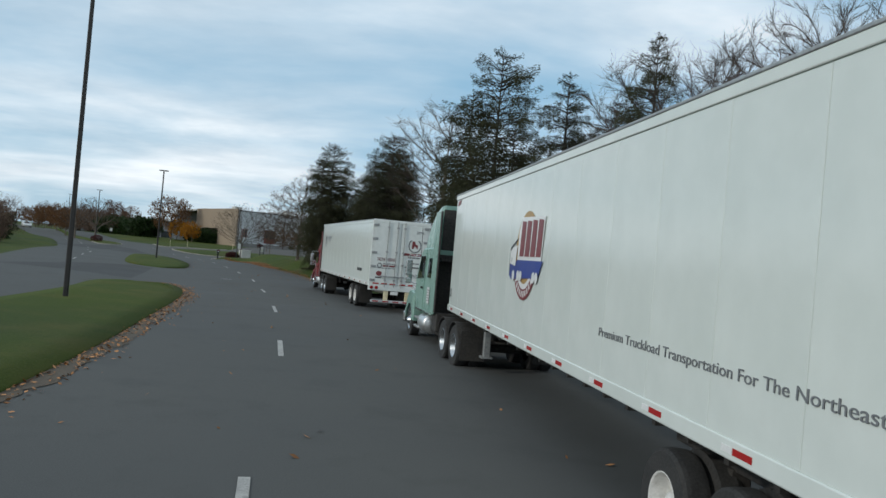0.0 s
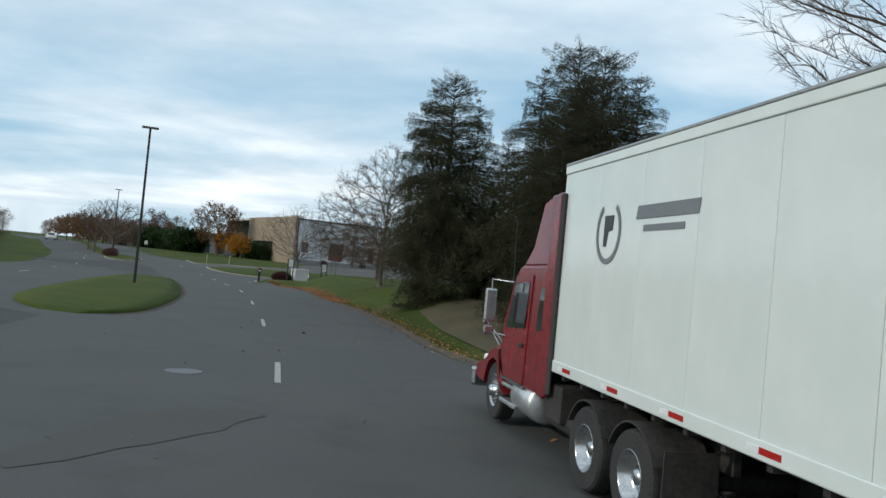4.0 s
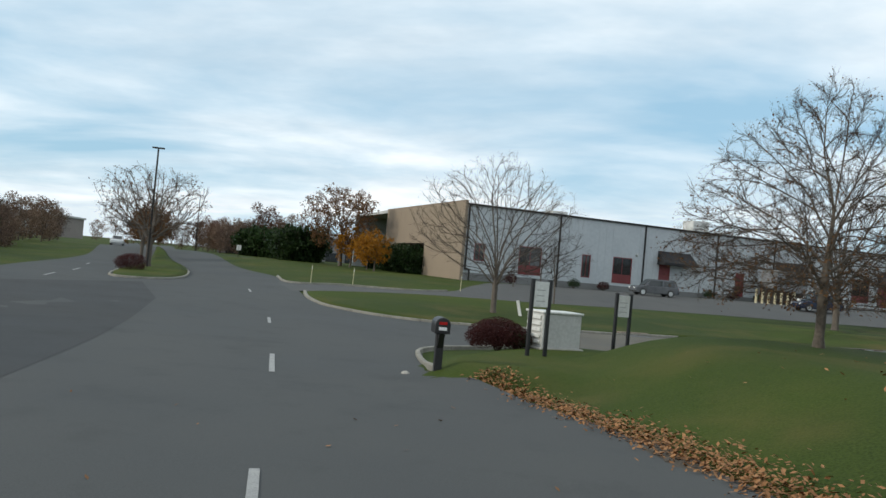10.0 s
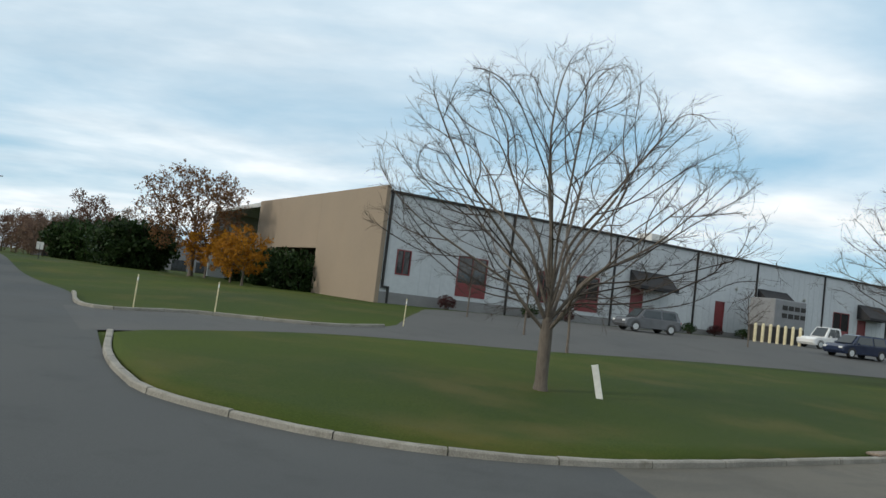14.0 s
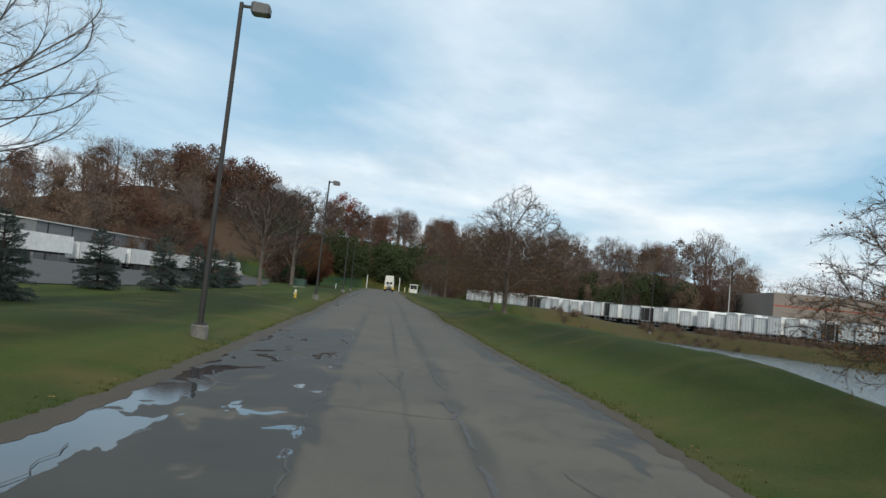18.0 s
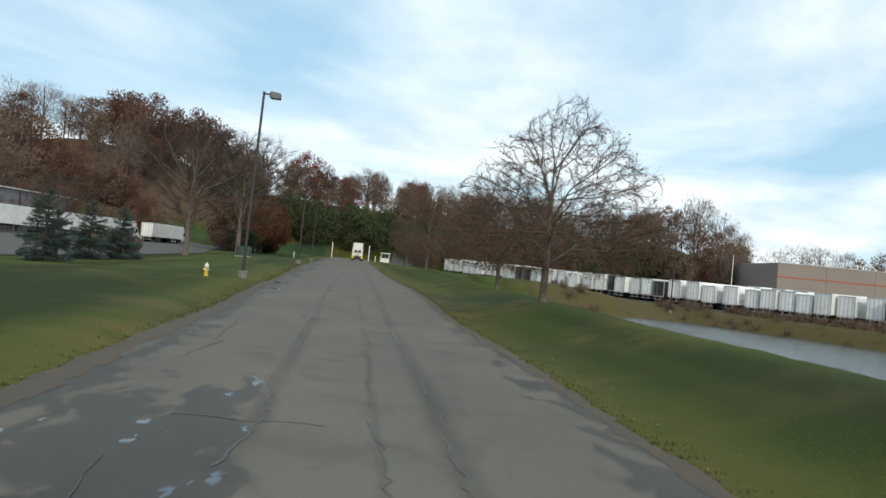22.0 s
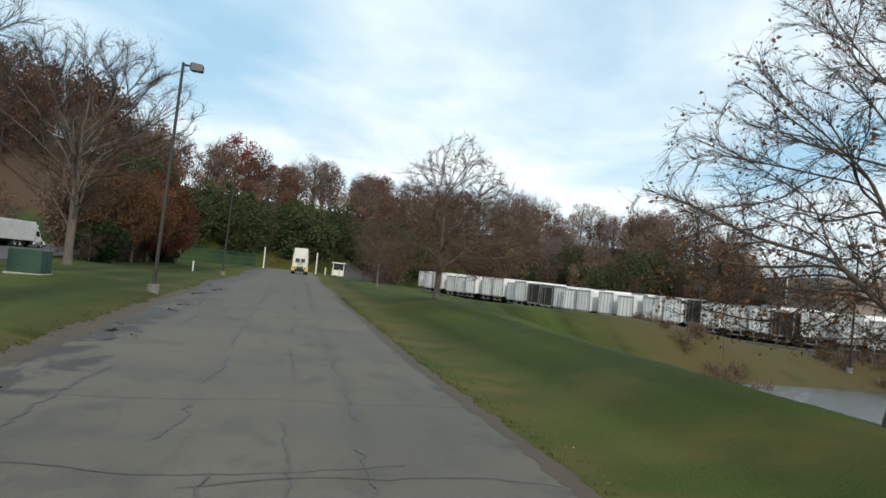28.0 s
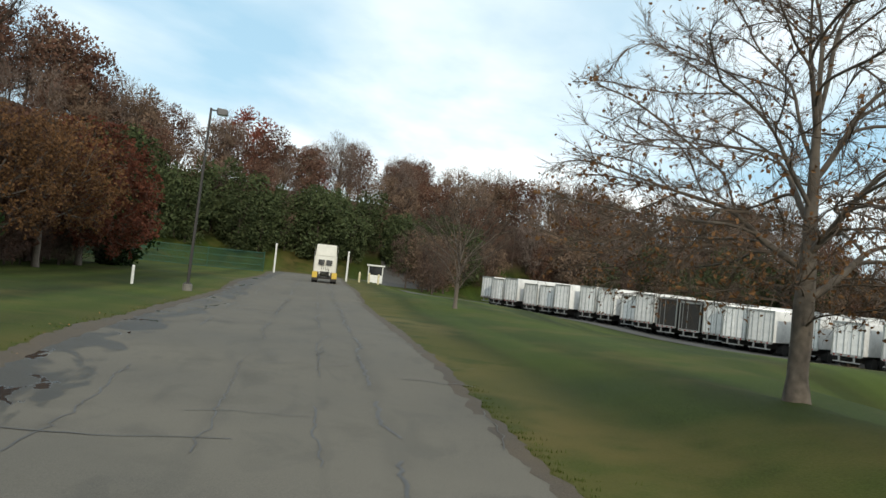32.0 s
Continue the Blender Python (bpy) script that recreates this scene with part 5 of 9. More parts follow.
seed_tree("sapling", "young bare tree with a thin trunk", M_BARK, M_TWIG, M_LEAF_BROWN, seed=47, tall=4.6, clear=1.5, spread=1.6, shape=(0.4, 0.9, 1.0, 0.8, 0.4), buds=150, rise=0.6, trunk_r=0.06, leader=0.6, twig_len=0.45, forks=5, kill=0.35, twigs=2)
EGG = (2.5, 3.0, 3.4, 3.6, 3.5, 3.3, 2.9, 2.4, 1.7, 0.4)
CONE = (2.6, 3.2, 3.3, 3.1, 2.7, 2.2, 1.6, 0.9, 0.2)
seed_spruce("big1", "tall dark Norway spruce with hanging boughs", M_NEEDLE, seed=3, tall=13, shape=CONE, whorls=44, per=14, tufts=62, tuft=0.135, droop=0.9, ragged=0.26, tops=((1.3, 0.5, 3.0, 10.6, 0.5),))
seed_spruce("big2", "tall dark spruce with ragged boughs to the ground", M_NEEDLE, seed=7, tall=13, shape=EGG, whorls=44, per=14, tufts=62, tuft=0.135, droop=0.9, ragged=0.26, skirt=0.5, tops=((-1.5, 0.8, 3.5, 11.2, 0.5), (0.9, -1.5, 3.0, 9.8, 0.45)))
seed_spruce("close", "broad dark spruce with dense hanging twigs and several tops", M_NEEDLE, seed=13, tall=12.8, shape=EGG, whorls=52, per=14, tufts=120, tuft=0.088, droop=0.95, ragged=0.24, skirt=-0.2, tops=((-1.6, 0.6, 3.0, 11.6, 0.5), (1.4, 1.0, 3.0, 11.9, 0.5), (-0.6, -1.7, 3.0, 10.8, 0.5)))
seed_spruce("blue", "young blue spruce with tiers of silvery boughs", M_NEEDLE_BLUE, seed=9, tall=4.2, shape=(1.4, 1.45, 1.2, 0.9, 0.6, 0.1), whorls=24, per=12, tufts=90, tuft=0.12, droop=0.2, ragged=0.15, trunk_r=0.08, skirt=0.2)

# spruces along the parked lorries
ROW = "spruces beside the road"
for kind, x, y, s, r, w in (("big2", 1.8, 38.9, 1.02, 0, 0.88), ("big1", 5.6, 41.0, 1.0, 40, 0.95), ("big1", 8.8, 35.4, 1.06, 100, 0.85), ("close", -12.7, 81.3, 1.0, 200, 0.88), ("big1", -9.4, 83.2, 0.72, 80, 1.12), ("close", -6.2, 76.6, 1.08, 20, 0.9), ("close", -5.6, 69.6, 0.92, 310, 0.92), ("big1", 9.5, 47, 1.0, 70, 1.1)):
    spruce(kind, x, y, s, r, group=ROW, wide=w)
broadleaf("maple2", -0.8, 52.4, 1.12, 60, "bare broadleaved tree with thin upswept limbs")
broadleaf("maple1", 13, 42, 1.35, 160, "tall bare broadleaved tree with a wide crown")
broadleaf("maple1", 19, 36, 1.45, 10, "tall bare broadleaved tree with grey limbs")
spruce("big2", 20, 16, 1.0, 70, group=ROW)
strip("mulch_bed", [(6.0, 2), (3.4, 20), (0.6, 33), (-2.4, 45), (-6.4, 58)], [(18, 2), (16, 20), (15, 36), (11, 48), (6, 62)], 0.05, M_MULCH, "brown needle litter under the spruces", "ground", 6, 1.5)
strip("mulch_bed_north", [(-6.6, 56), (-9.6, 65), (-11.6, 72), (-13.2, 78)], [(1, 56), (-1, 66), (-3, 75), (-6, 84)], 0.045, M_MULCH, "brown needle litter and thin grass under the spruces", "ground", 6, 1.5)
# lawn trees
broadleaf("syc1", -18.2, 95.2, 0.95, -60, "sycamore on the lawn with scattered brown leaves")
broadleaf("syc2", -22.4, 118.4, 0.78, 90, "smaller sycamore with brown leaves on the lawn")
broadleaf("syc2", -5.6, 128.4, 0.66, 120, "sycamore with sparse brown leaves near the side road")
broadleaf("maple3", -36.2, 137.8, 0.98, 30, "bare maple on the kerbed lawn")
broadleaf("maple3", -13.6, 156.4, 1.34, 200, "bare maple beside the parking lot")
for x, y, s in ((-36.0, 157, 0.95), (-34.2, 152.0, 1.05), (-20.3, 171.0, 0.85), (-3.5, 184, 0.9), (-39.2, 163, 0.8)):
    broadleaf("sapling", x, y, s, x * 50, group="young parking lot trees")
# side road trees
SY = "sycamores along the side road"
for kind, x, y, s, r in (("syc1", 36.5, 156.0, 0.98, -60), ("syc2", 61.0, 167.3, 1.0, -70), ("syc1", 93.1, 189.1, 1.04, -50), ("maple1", 127, 209, 0.72, 300)):
    broadleaf(kind, x, y, s, r, group=SY)
BS = "young blue spruces on the lawn"
for x, y, s, r in ((-2.4, 164.0, 0.95, 0), (11.6, 174.6, 0.95, 50), (17.6, 175.2, 0.92, 90), (26.5, 180.4, 0.92, 140), (33.5, 185.0, 0.9, 200), (38.0, 187.0, 0.88, 260)):
    spruce("blue", x, y, s, r, group=BS)
for x, y, k, r in ((49, 206.5, 0.6, 20), (60.0, 201.0, 1.28, 210), (89, 217.5, 1.6, 90)):
    broadleaf("maple1", x, y, k, r, "tall bare tree with a wide grey crown", group="tall bare trees by the lawn")
# median trees
for x, y, s, r in ((-66.5, 147.5, 1.05, 0), (-76.5, 160.5, 0.95, 80), (-84, 172, 0.92, 150), (-92, 184, 0.95, 200), (-101, 196, 0.9, 250), (-110, 209, 0.95, 20), (-120, 222, 0.9, 60)):
    broadleaf("pear" if y < 165 else "pear_brown", x, y, s * 1.05, r, group="trees along the median")

# ---- vehicles ----
M_TRAILER = surf("white painted aluminium panel", (0.57, 0.615, 0.592), (0.625, 0.668, 0.645), rough=0.17, fine=2.0, coarse=0.6, bump=0.02, depth=0.01, wear=0.12, wearcol=(0.5, 0.5, 0.48))
M_TRAILER_DOOR = surf("white door panel with road dirt", (0.60, 0.635, 0.615), (0.67, 0.70, 0.68), rough=0.35, fine=6, coarse=0.9, bump=0.02, wear=0.14, wearcol=(0.46, 0.46, 0.44))
M_ALU = surf("brushed aluminium", (0.55, 0.56, 0.56), (0.68, 0.69, 0.69), rough=0.38, metal=0.85, fine=30, coarse=3, bump=0.05)
M_GALV = surf("grey steel hardware", (0.28, 0.29, 0.29), (0.40, 0.41, 0.41), rough=0.5, metal=0.6, fine=20, coarse=3, bump=0.06)
M_TYRE = surf("tyre rubber", (0.014, 0.014, 0.014), (0.035, 0.034, 0.033), rough=0.85, fine=40, coarse=4, bump=0.3)
M_RIM = surf("white wheel paint", (0.50, 0.50, 0.48), (0.64, 0.63, 0.61), rough=0.45, fine=20, coarse=4, bump=0.05, wear=0.4)
M_CHROME = surf("polished metal", (0.42, 0.43, 0.44), (0.56, 0.57, 0.58), rough=0.24, metal=0.95, fine=20, coarse=3, bump=0.03)
M_FRAME = surf("dirty black chassis", (0.012, 0.012, 0.012), (0.04, 0.036, 0.032), rough=0.8, fine=18, coarse=2, bump=0.15)
M_RED = surf("red reflector", (0.30, 0.012, 0.012), (0.42, 0.02, 0.02), rough=0.25, bump=0)
M_SILVER = surf("white reflector", (0.62, 0.63, 0.63), (0.72, 0.73, 0.73), rough=0.3, bump=0)
M_LIGHT_RED = surf("red lamp lens", (0.22, 0.008, 0.01), (0.33, 0.015, 0.015), rough=0.12, bump=0)
M_AMBER = surf("amber lamp lens", (0.5, 0.16, 0.01), (0.6, 0.22, 0.02), rough=0.15, bump=0)
M_CREAM = surf("worn yellow-white paint", (0.52, 0.45, 0.26), (0.66, 0.60, 0.42), rough=0.6, fine=15, coarse=3, bump=0.1, wear=0.5)
M_GLASS = glassy("dark vehicle glass", (0.012, 0.016, 0.017), 0.04)
M_TEXT = surf("dark lettering", (0.025, 0.025, 0.03), (0.04, 0.04, 0.045), rough=0.5, bump=0)
M_TEXT_RED = surf("red lettering", (0.16, 0.03, 0.035), (0.20, 0.04, 0.045), rough=0.45, bump=0)
M_TEXT_GREY = surf("grey lettering", (0.13, 0.14, 0.15), (0.17, 0.18, 0.19), rough=0.5, bump=0)
M_GOLD = surf("ochre print", (0.33, 0.20, 0.055), (0.40, 0.25, 0.075), rough=0.4, bump=0, fine=5)
M_BLUE = surf("blue print", (0.012, 0.03, 0.19), (0.02, 0.045, 0.26), rough=0.4, bump=0)
M_GREEN_CAB = surf("seafoam green cab paint", (0.175, 0.30, 0.255), (0.23, 0.37, 0.32), rough=0.28, fine=5, coarse=0.9, bump=0.02, wear=0.25, wearcol=(0.11, 0.22, 0.18))
M_RED_CAB = surf("dark red cab paint", (0.125, 0.012, 0.015), (0.20, 0.022, 0.025), rough=0.25, fine=5, coarse=0.9, bump=0.02)
M_WHITE_CAB = surf("white cab paint", (0.62, 0.62, 0.56), (0.72, 0.72, 0.66), rough=0.3, fine=5, coarse=0.9, bump=0.02)


def lettering(words, size, material, parent, m, name="lettering", depth=0.003, slant=0.0, wide=1.0):
    """Flat letters in Blender's own font, as a mesh under its thing."""
    cu = bpy.data.curves.new(name, "FONT")
    cu.body, cu.size, cu.extrude, cu.shear = words, size, depth, slant
    tmp = bpy.data.objects.new(name, cu)
    me = bpy.data.meshes.new_from_object(tmp)
    bpy.data.objects.remove(tmp)
    me.materials.append(material)
    ob = new(name, me)
    ob.parent = parent
    ob.matrix_basis = m @ Matrix.Diagonal((wide, 1, 1, 1))
    return ob


def wheel(parent, x, y, r=0.51, wide=0.28, rim=M_RIM, out=-1, dual=False, sunk=True):
    """A lorry wheel whose outer face looks along out * x."""
    w = wide * (2.15 if dual else 1)
    hub = Matrix.Translation((x, y, r)) @ Matrix.Rotation(math.pi / 2 * out, 4, "Y")
    t = Mesh()
    rows = [(r * 0.56, 0), (r * 0.60, 0.0), (r * 0.93, 0.0), (r * 0.985, -0.03), (r, -0.07), (r, -wide + 0.06), (r * 0.985, -wide + 0.02), (r * 0.9, -wide)]
    if dual:
        rows += [(r * 0.9, -wide - 0.05), (r, -wide - 0.09), (r, -w + 0.05), (r * 0.95, -w)]
    rows += [(r * 0.5, -w), (r * 0.5, -wide * 0.8), (r * 0.55, -0.02), (r * 0.56, 0)]
    t.lathe(rows, 28, hub, caps=False)
    ob = part("wheel", t, M_TYRE, parent, "black tyre", smooth=False)
    d = Mesh()
    deep = -0.18 if dual else -0.03
    d.lathe([(r * 0.585, -0.015), (r * 0.57, 0.006), (r * 0.53, -0.01), (r * 0.50, deep * 0.8), (r * 0.40, deep), (r * 0.22, deep + 0.02), (r * 0.20, deep + 0.09), (r * 0.13, deep + 0.12), (0.01, deep + 0.125)], 24, hub, caps=False)
    part("rim", d, rim, ob, smooth=True)
    n = Mesh()
    for k in range(10):
        a = k * 0.6283
        n.tube([hub @ Vector((math.cos(a) * r * 0.31, math.sin(a) * r * 0.31, deep)), hub @ Vector((math.cos(a) * r * 0.31, math.sin(a) * r * 0.31, deep + 0.035))], 0.016, 6)
    part("lug_nut_ring", n, M_GALV, ob)
    return ob


def semi_trailer(label, loc, rz, length, low, high, tandem, rear=True, seams=True, plain=False, grade="trailers"):
    """A box trailer: x to the right from its left side, y forward from its doors."""
    W = 2.59
    ob = thing("semi_trailer", label, "trailer", loc, rz)
    part("body", Mesh().box(0.012, W - 0.012, 0.03, length, low + 0.05, high - 0.03, 0.02), M_TRAILER, ob)
    n = 13
    step = (length - 0.2) / n
    base = Mesh().box(0, 0.012, 0, step - 0.006, 0, high - low - 0.32, 0.004)
    me = None
    for k in range(n):
        for side in (0, 1):
            if me is None:
                p = part("side_panel", base, M_TRAILER, ob); me = p.data
            else:
                p = new("side_panel", me); p.parent = ob
            p.location = (0 if side == 0 else W - 0.012, 0.1 + k * step, low + 0.16)
    part("top_rail", Mesh().box(-0.012, 0.06, 0, length, high - 0.15, high - 0.035, 0.01).box(W - 0.06, W + 0.012, 0, length, high - 0.15, high - 0.035, 0.01), M_TRAILER, ob)
    part("roof_edge", Mesh().box(-0.018, 0.06, 0, length, high - 0.034, high, 0.008).box(W - 0.06, W + 0.018, 0, length, high - 0.034, high, 0.008), M_GALV, ob)
    part("bottom_rail", Mesh().box(-0.02, 0.07, 0.02, length, low, low + 0.16, 0.012).box(W - 0.07, W + 0.02, 0.02, length, low, low + 0.16, 0.012), M_TRAILER, ob)
    part("roof", Mesh().box(0.05, W - 0.05, 0.02, length - 0.02, high - 0.03, high + 0.015, 0.01), M_ALU, ob)
    part("front_wall", Mesh().box(0.02, W - 0.02, length, length + 0.05, low + 0.02, high - 0.02, 0.02), M_TRAILER, ob)
    beam = None
    for k in range(24):
        if beam is None:
            beam = p = part("crossmember", Mesh().box(0.08, W - 0.08, 0, 0.08, low - 0.09, low + 0.03), M_FRAME, ob)
        else:
            p = new("crossmember", beam.data); p.parent = ob
        p.location = (0, 0.3 + k * (length - 0.7) / 23, 0)
    # reflective tape along the bottom rail
    red = Mesh().box(-0.026, -0.019, 0, 0.28, 0, 0.055); sil = Mesh().box(-0.026, -0.019, 0.29, 0.46, 0, 0.055)
    a = b = None
    for k in range(11):
        y = 0.35 + k * (length - 1.2) / 10
        if a is None:
            a = part("red_reflector_strip", red, M_RED, ob); b = part("white_reflector_strip", sil, M_SILVER, ob)
            p, q = a, b
        else:
            p, q = new("red_reflector_strip", a.data), new("white_reflector_strip", b.data)
            p.parent = q.parent = ob
        p.location = q.location = (0, y, low + 0.05)
    # running gear
    cx = W / 2
    part("slider_frame", Mesh().box(0.55, 0.68, tandem - 1.6, tandem + 1.5, low - 0.32, low - 0.08, 0.01).box(W - 0.68, W - 0.55, tandem - 1.6, tandem + 1.5, low - 0.32, low - 0.08, 0.01), M_FRAME, ob)
    for y in (tandem - 0.62, tandem + 0.62):
        part("axle", Mesh().cyl((0.3, y, 0.51), (W - 0.3, y, 0.51), 0.075, 10), M_FRAME, ob)
        wheel(ob, 0.03, y, 0.51, 0.27, M_RIM, -1, True)
        wheel(ob, W - 0.03, y, 0.51, 0.27, M_RIM, 1, True)
        part("suspension", Mesh().box(0.5, 0.72, y - 0.35, y + 0.35, 0.45, low - 0.3, 0.02).box(W - 0.72, W - 0.5, y - 0.35, y + 0.35, 0.45, low - 0.3, 0.02), M_FRAME, ob)
    for x in (0.1, W - 0.7):
        part("mud_flap", Mesh().box(x, x + 0.6, tandem - 1.42, tandem - 1.4, 0.22, low - 0.1), M_FRAME, ob)
    yl = length - 3.0
    for x in (0.45, W - 0.6):
        leg = part("landing_leg", Mesh().box(x, x + 0.15, yl, yl + 0.15, 0.42, low, 0.01), M_GALV, ob)
        part("foot", Mesh().box(x - 0.06, x + 0.21, yl - 0.06, yl + 0.21, 0.38, 0.43, 0.01), M_GALV, leg)
    part("leg_brace", Mesh().tube([(0.5, yl + 0.07, 0.75), (W - 0.5, yl + 0.07, 0.75)], 0.035, 6).tube([(0.52, yl + 0.07, 0.8), (0.7, yl + 1.3, low)], 0.03, 6).tube([(W - 0.52, yl + 0.07, 0.8), (W - 0.7, yl + 1.3, low)], 0.03, 6), M_FRAME, ob)
    # doors
    part("rear_frame", Mesh().box(0, 0.08, -0.03, 0.04, low - 0.02, high, 0.01).box(W - 0.08, W, -0.03, 0.04, low - 0.02, high, 0.01).box(0.08, W - 0.08, -0.03, 0.04, high - 0.13, high, 0.01).box(0, W, -0.05, 0.06, low - 0.19, low + 0.06, 0.015), M_TRAILER_DOOR, ob)
    for s in (0, 1):
        x0, x1 = (0.085, cx - 0.012) if s == 0 else (cx + 0.012, W - 0.085)
        d = part("door", Mesh().box(x0, x1, -0.045, 0.0, low + 0.07, high - 0.14, 0.008), M_TRAILER_DOOR, ob, "white rear door with lock rods")
        for x in ((x0 + 0.62, x1 - 0.16) if s == 0 else (x0 + 0.14, x1 - 0.62 + 0.35)):
            if s == 1 and x > x0 + 0.3:
                continue
            part("lock_rod", Mesh().cyl((x, -0.085, low - 0.02), (x, -0.085, high - 0.06), 0.018, 8), M_GALV, d)
            for z in (low + 0.25, low + 0.95, low + 1.5, high - 0.35):
                part("rod_guide", Mesh().box(x - 0.05, x + 0.05, -0.1, -0.04, z, z + 0.07, 0.008), M_GALV, d)
            part("lock_handle", Mesh().box(x - 0.28, x + 0.12, -0.115, -0.09, low + 0.42, low + 0.47, 0.006), M_GALV, d)
        for k in range(5):
            z = low + 0.2 + k * (high - low - 0.5) / 4
            xh = 0.02 if s == 0 else W - 0.26
            part("hinge", Mesh().box(xh, xh + 0.24, -0.07, -0.045, z, z + 0.11, 0.01), M_GALV, d)
        for k in range(3):
            xr = x0 + 0.1 + k * 0.38
            part("reflector_strip", Mesh().box(xr, xr + 0.26, -0.056, -0.044, low + 0.09, low + 0.145), M_RED, d)
    for x in (0.14, 0.36, W - 0.36, W - 0.14):
        lp = part("tail_lamp", Mesh().lathe([(0.075, 0), (0.075, 0.02), (0.06, 0.035), (0.01, 0.04)], 16, Matrix.Translation((x, -0.05, low - 0.07)) @ Matrix.Rotation(math.pi / 2, 4, "X")), M_LIGHT_RED, ob, "round red tail lamp")
    for x in (0.72, W - 0.9):
        part("guard_post", Mesh().box(x, x + 0.2, -0.02, 0.08, 0.52, low - 0.18, 0.012), M_CREAM, ob, "worn cream guard post")
    bar = part("guard_bar", Mesh().box(0.15, W - 0.12, -0.06, 0.06, 0.44, 0.55, 0.012), M_ALU, ob, "striped under-ride bar")
    for k in range(5):
        x = 0.22 + k * 0.46
        part("reflector_strip", Mesh().box(x, x + 0.27, -0.068, -0.058, 0.47, 0.52), M_RED, bar)
    part("plate_box", Mesh().box(1.02, 1.36, -0.03, 0.02, low - 0.36, low - 0.21, 0.01), M_SILVER, ob)
    return ob


def tractor(label, loc, rz, paint, wheelbase, roof, sleeper, stack=True, detail=True, hoodlen=1.75, rim=M_CHROME, axle=0.0, nose=0.0):
    """A road tractor: x to the right from its left side, y forward from the rear axle pair."""
    W = 2.44
    ob = thing("semi_tractor", label, "truck", loc, rz)
    yf = wheelbase
    for x in (0.78, W - 0.88):
        part("chassis_rail", Mesh().box(x, x + 0.1, -1.3, yf + 0.9, 0.72, 1.0, 0.01), M_FRAME, ob)
    for y in (-0.63, 0.63):
        part("axle", Mesh().cyl((0.3, y, 0.51), (W - 0.3, y, 0.51), 0.11, 10), M_FRAME, ob)
        wheel(ob, 0.0, y, 0.51, 0.27, rim, -1, True)
        wheel(ob, W, y, 0.51, 0.27, rim, 1, True)
        for x in (-0.02, W - 0.62):
            f = Mesh()
            arc = [(math.cos(a) * 0.60, math.sin(a) * 0.60) for a in [math.radians(25 + 13 * k) for k in range(11)]]
            ring = [(y + cy, 0.5 + cz) for cy, cz in arc] + [(y + cy * 0.965, 0.5 + cz * 0.965) for cy, cz in arc[::-1]]
            part("wheel_guard", f.prism(ring, x, x + 0.64), M_FRAME, ob)
    part("fifth_wheel", Mesh().lathe([(0.45, 1.03), (0.5, 1.06), (0.5, 1.12), (0.45, 1.14)], 20, Matrix.Translation((W / 2, 0.1, 0))), M_FRAME, ob)
    for x in (0.02, W - 0.62):
        part("mud_flap", Mesh().box(x, x + 0.6, -1.32, -1.30, 0.25, 0.95), M_FRAME, ob)
    for s in (-1, 1):
        wheel(ob, 0.04 if s < 0 else W - 0.04, yf + axle, 0.5, 0.29, rim, s)
    part("front_axle", Mesh().cyl((0.3, yf + axle, 0.48), (W - 0.3, yf + axle, 0.48), 0.08, 8), M_FRAME, ob)
    yc0 = yf - 1.1 - sleeper          # back of the cab
    yc1 = yf - 0.28                    # windscreen foot
    # cab shell: side outline drawn across, with the sides drawn in towards the roof
    def shell(prof, x0, x1, tuck, ease_=0.06):
        rings = []
        for t_, w_ in ((0, 0.94), (0.03, 1.0), (0.5, 1.0), (0.97, 1.0), (1, 0.94)):
            x = x0 + (x1 - x0) * t_
            cy_, cz_ = sum(p[0] for p in prof) / len(prof), sum(p[1] for p in prof) / len(prof)
            rings.append([(x + (0.5 - t_) * 2 * tuck * max(0, (z - 1.9) / 2.0), cy_ + (y - cy_) * w_, cz_ + (z - cz_) * (w_ if t_ in (0, 1) else 1)) for y, z in prof])
        return Mesh().loft(rings)
    prof = [(yc0, 0.78), (yc1 - 0.55, 0.78), (yc1, 1.05), (yc1, 1.72), (yc1 - 0.42, 2.55), (yc1 - 0.62, 2.72), (yc0, 2.75)]
    cab = part("cab", shell(prof, 0.02, W - 0.02, 0.1), paint, ob)
    if sleeper > 1.5 and detail:
        cap = [(yc0, 2.72), (yc1 - 0.62, 2.70), (yc1 - 0.68, 2.98), (yc1 - 0.80, 3.3), (yc1 - 1.02, 3.6), (yc1 - 1.36, 3.85), (yc1 - 1.8, 4.02), (yc0 + 0.35, roof), (yc0, roof)]
    else:
        cap = [(yc0, 2.72), (yc1 - 0.62, 2.70), (yc1 - 0.95, 2.98), (yc0 + 0.75 + sleeper * 0.12, roof - 0.12), (yc0 + 0.35, roof), (yc0, roof)]
    fairing = part("roof_fairing", shell(cap, 0.06, W - 0.06, 0.14), paint, ob)
    if sleeper > 0.6:
        back = 0.62 if detail and sleeper > 1.5 else 0.34
        for x in (0.0, W - 0.05):
            ext = part("side_extender", Mesh().box(x, x + 0.05, yc0 - back, yc0 + 0.02, 0.85, roof - 0.1, 0.015), paint, ob)
            part("rubber_edge", Mesh().box(x + 0.005, x + 0.045, yc0 - back - 0.14, yc0 - back, 0.9, roof - 0.1, 0.01), M_FRAME, ext, "black rubber edge")
    # bonnet
    yh = yc1 + hoodlen
    rings = []
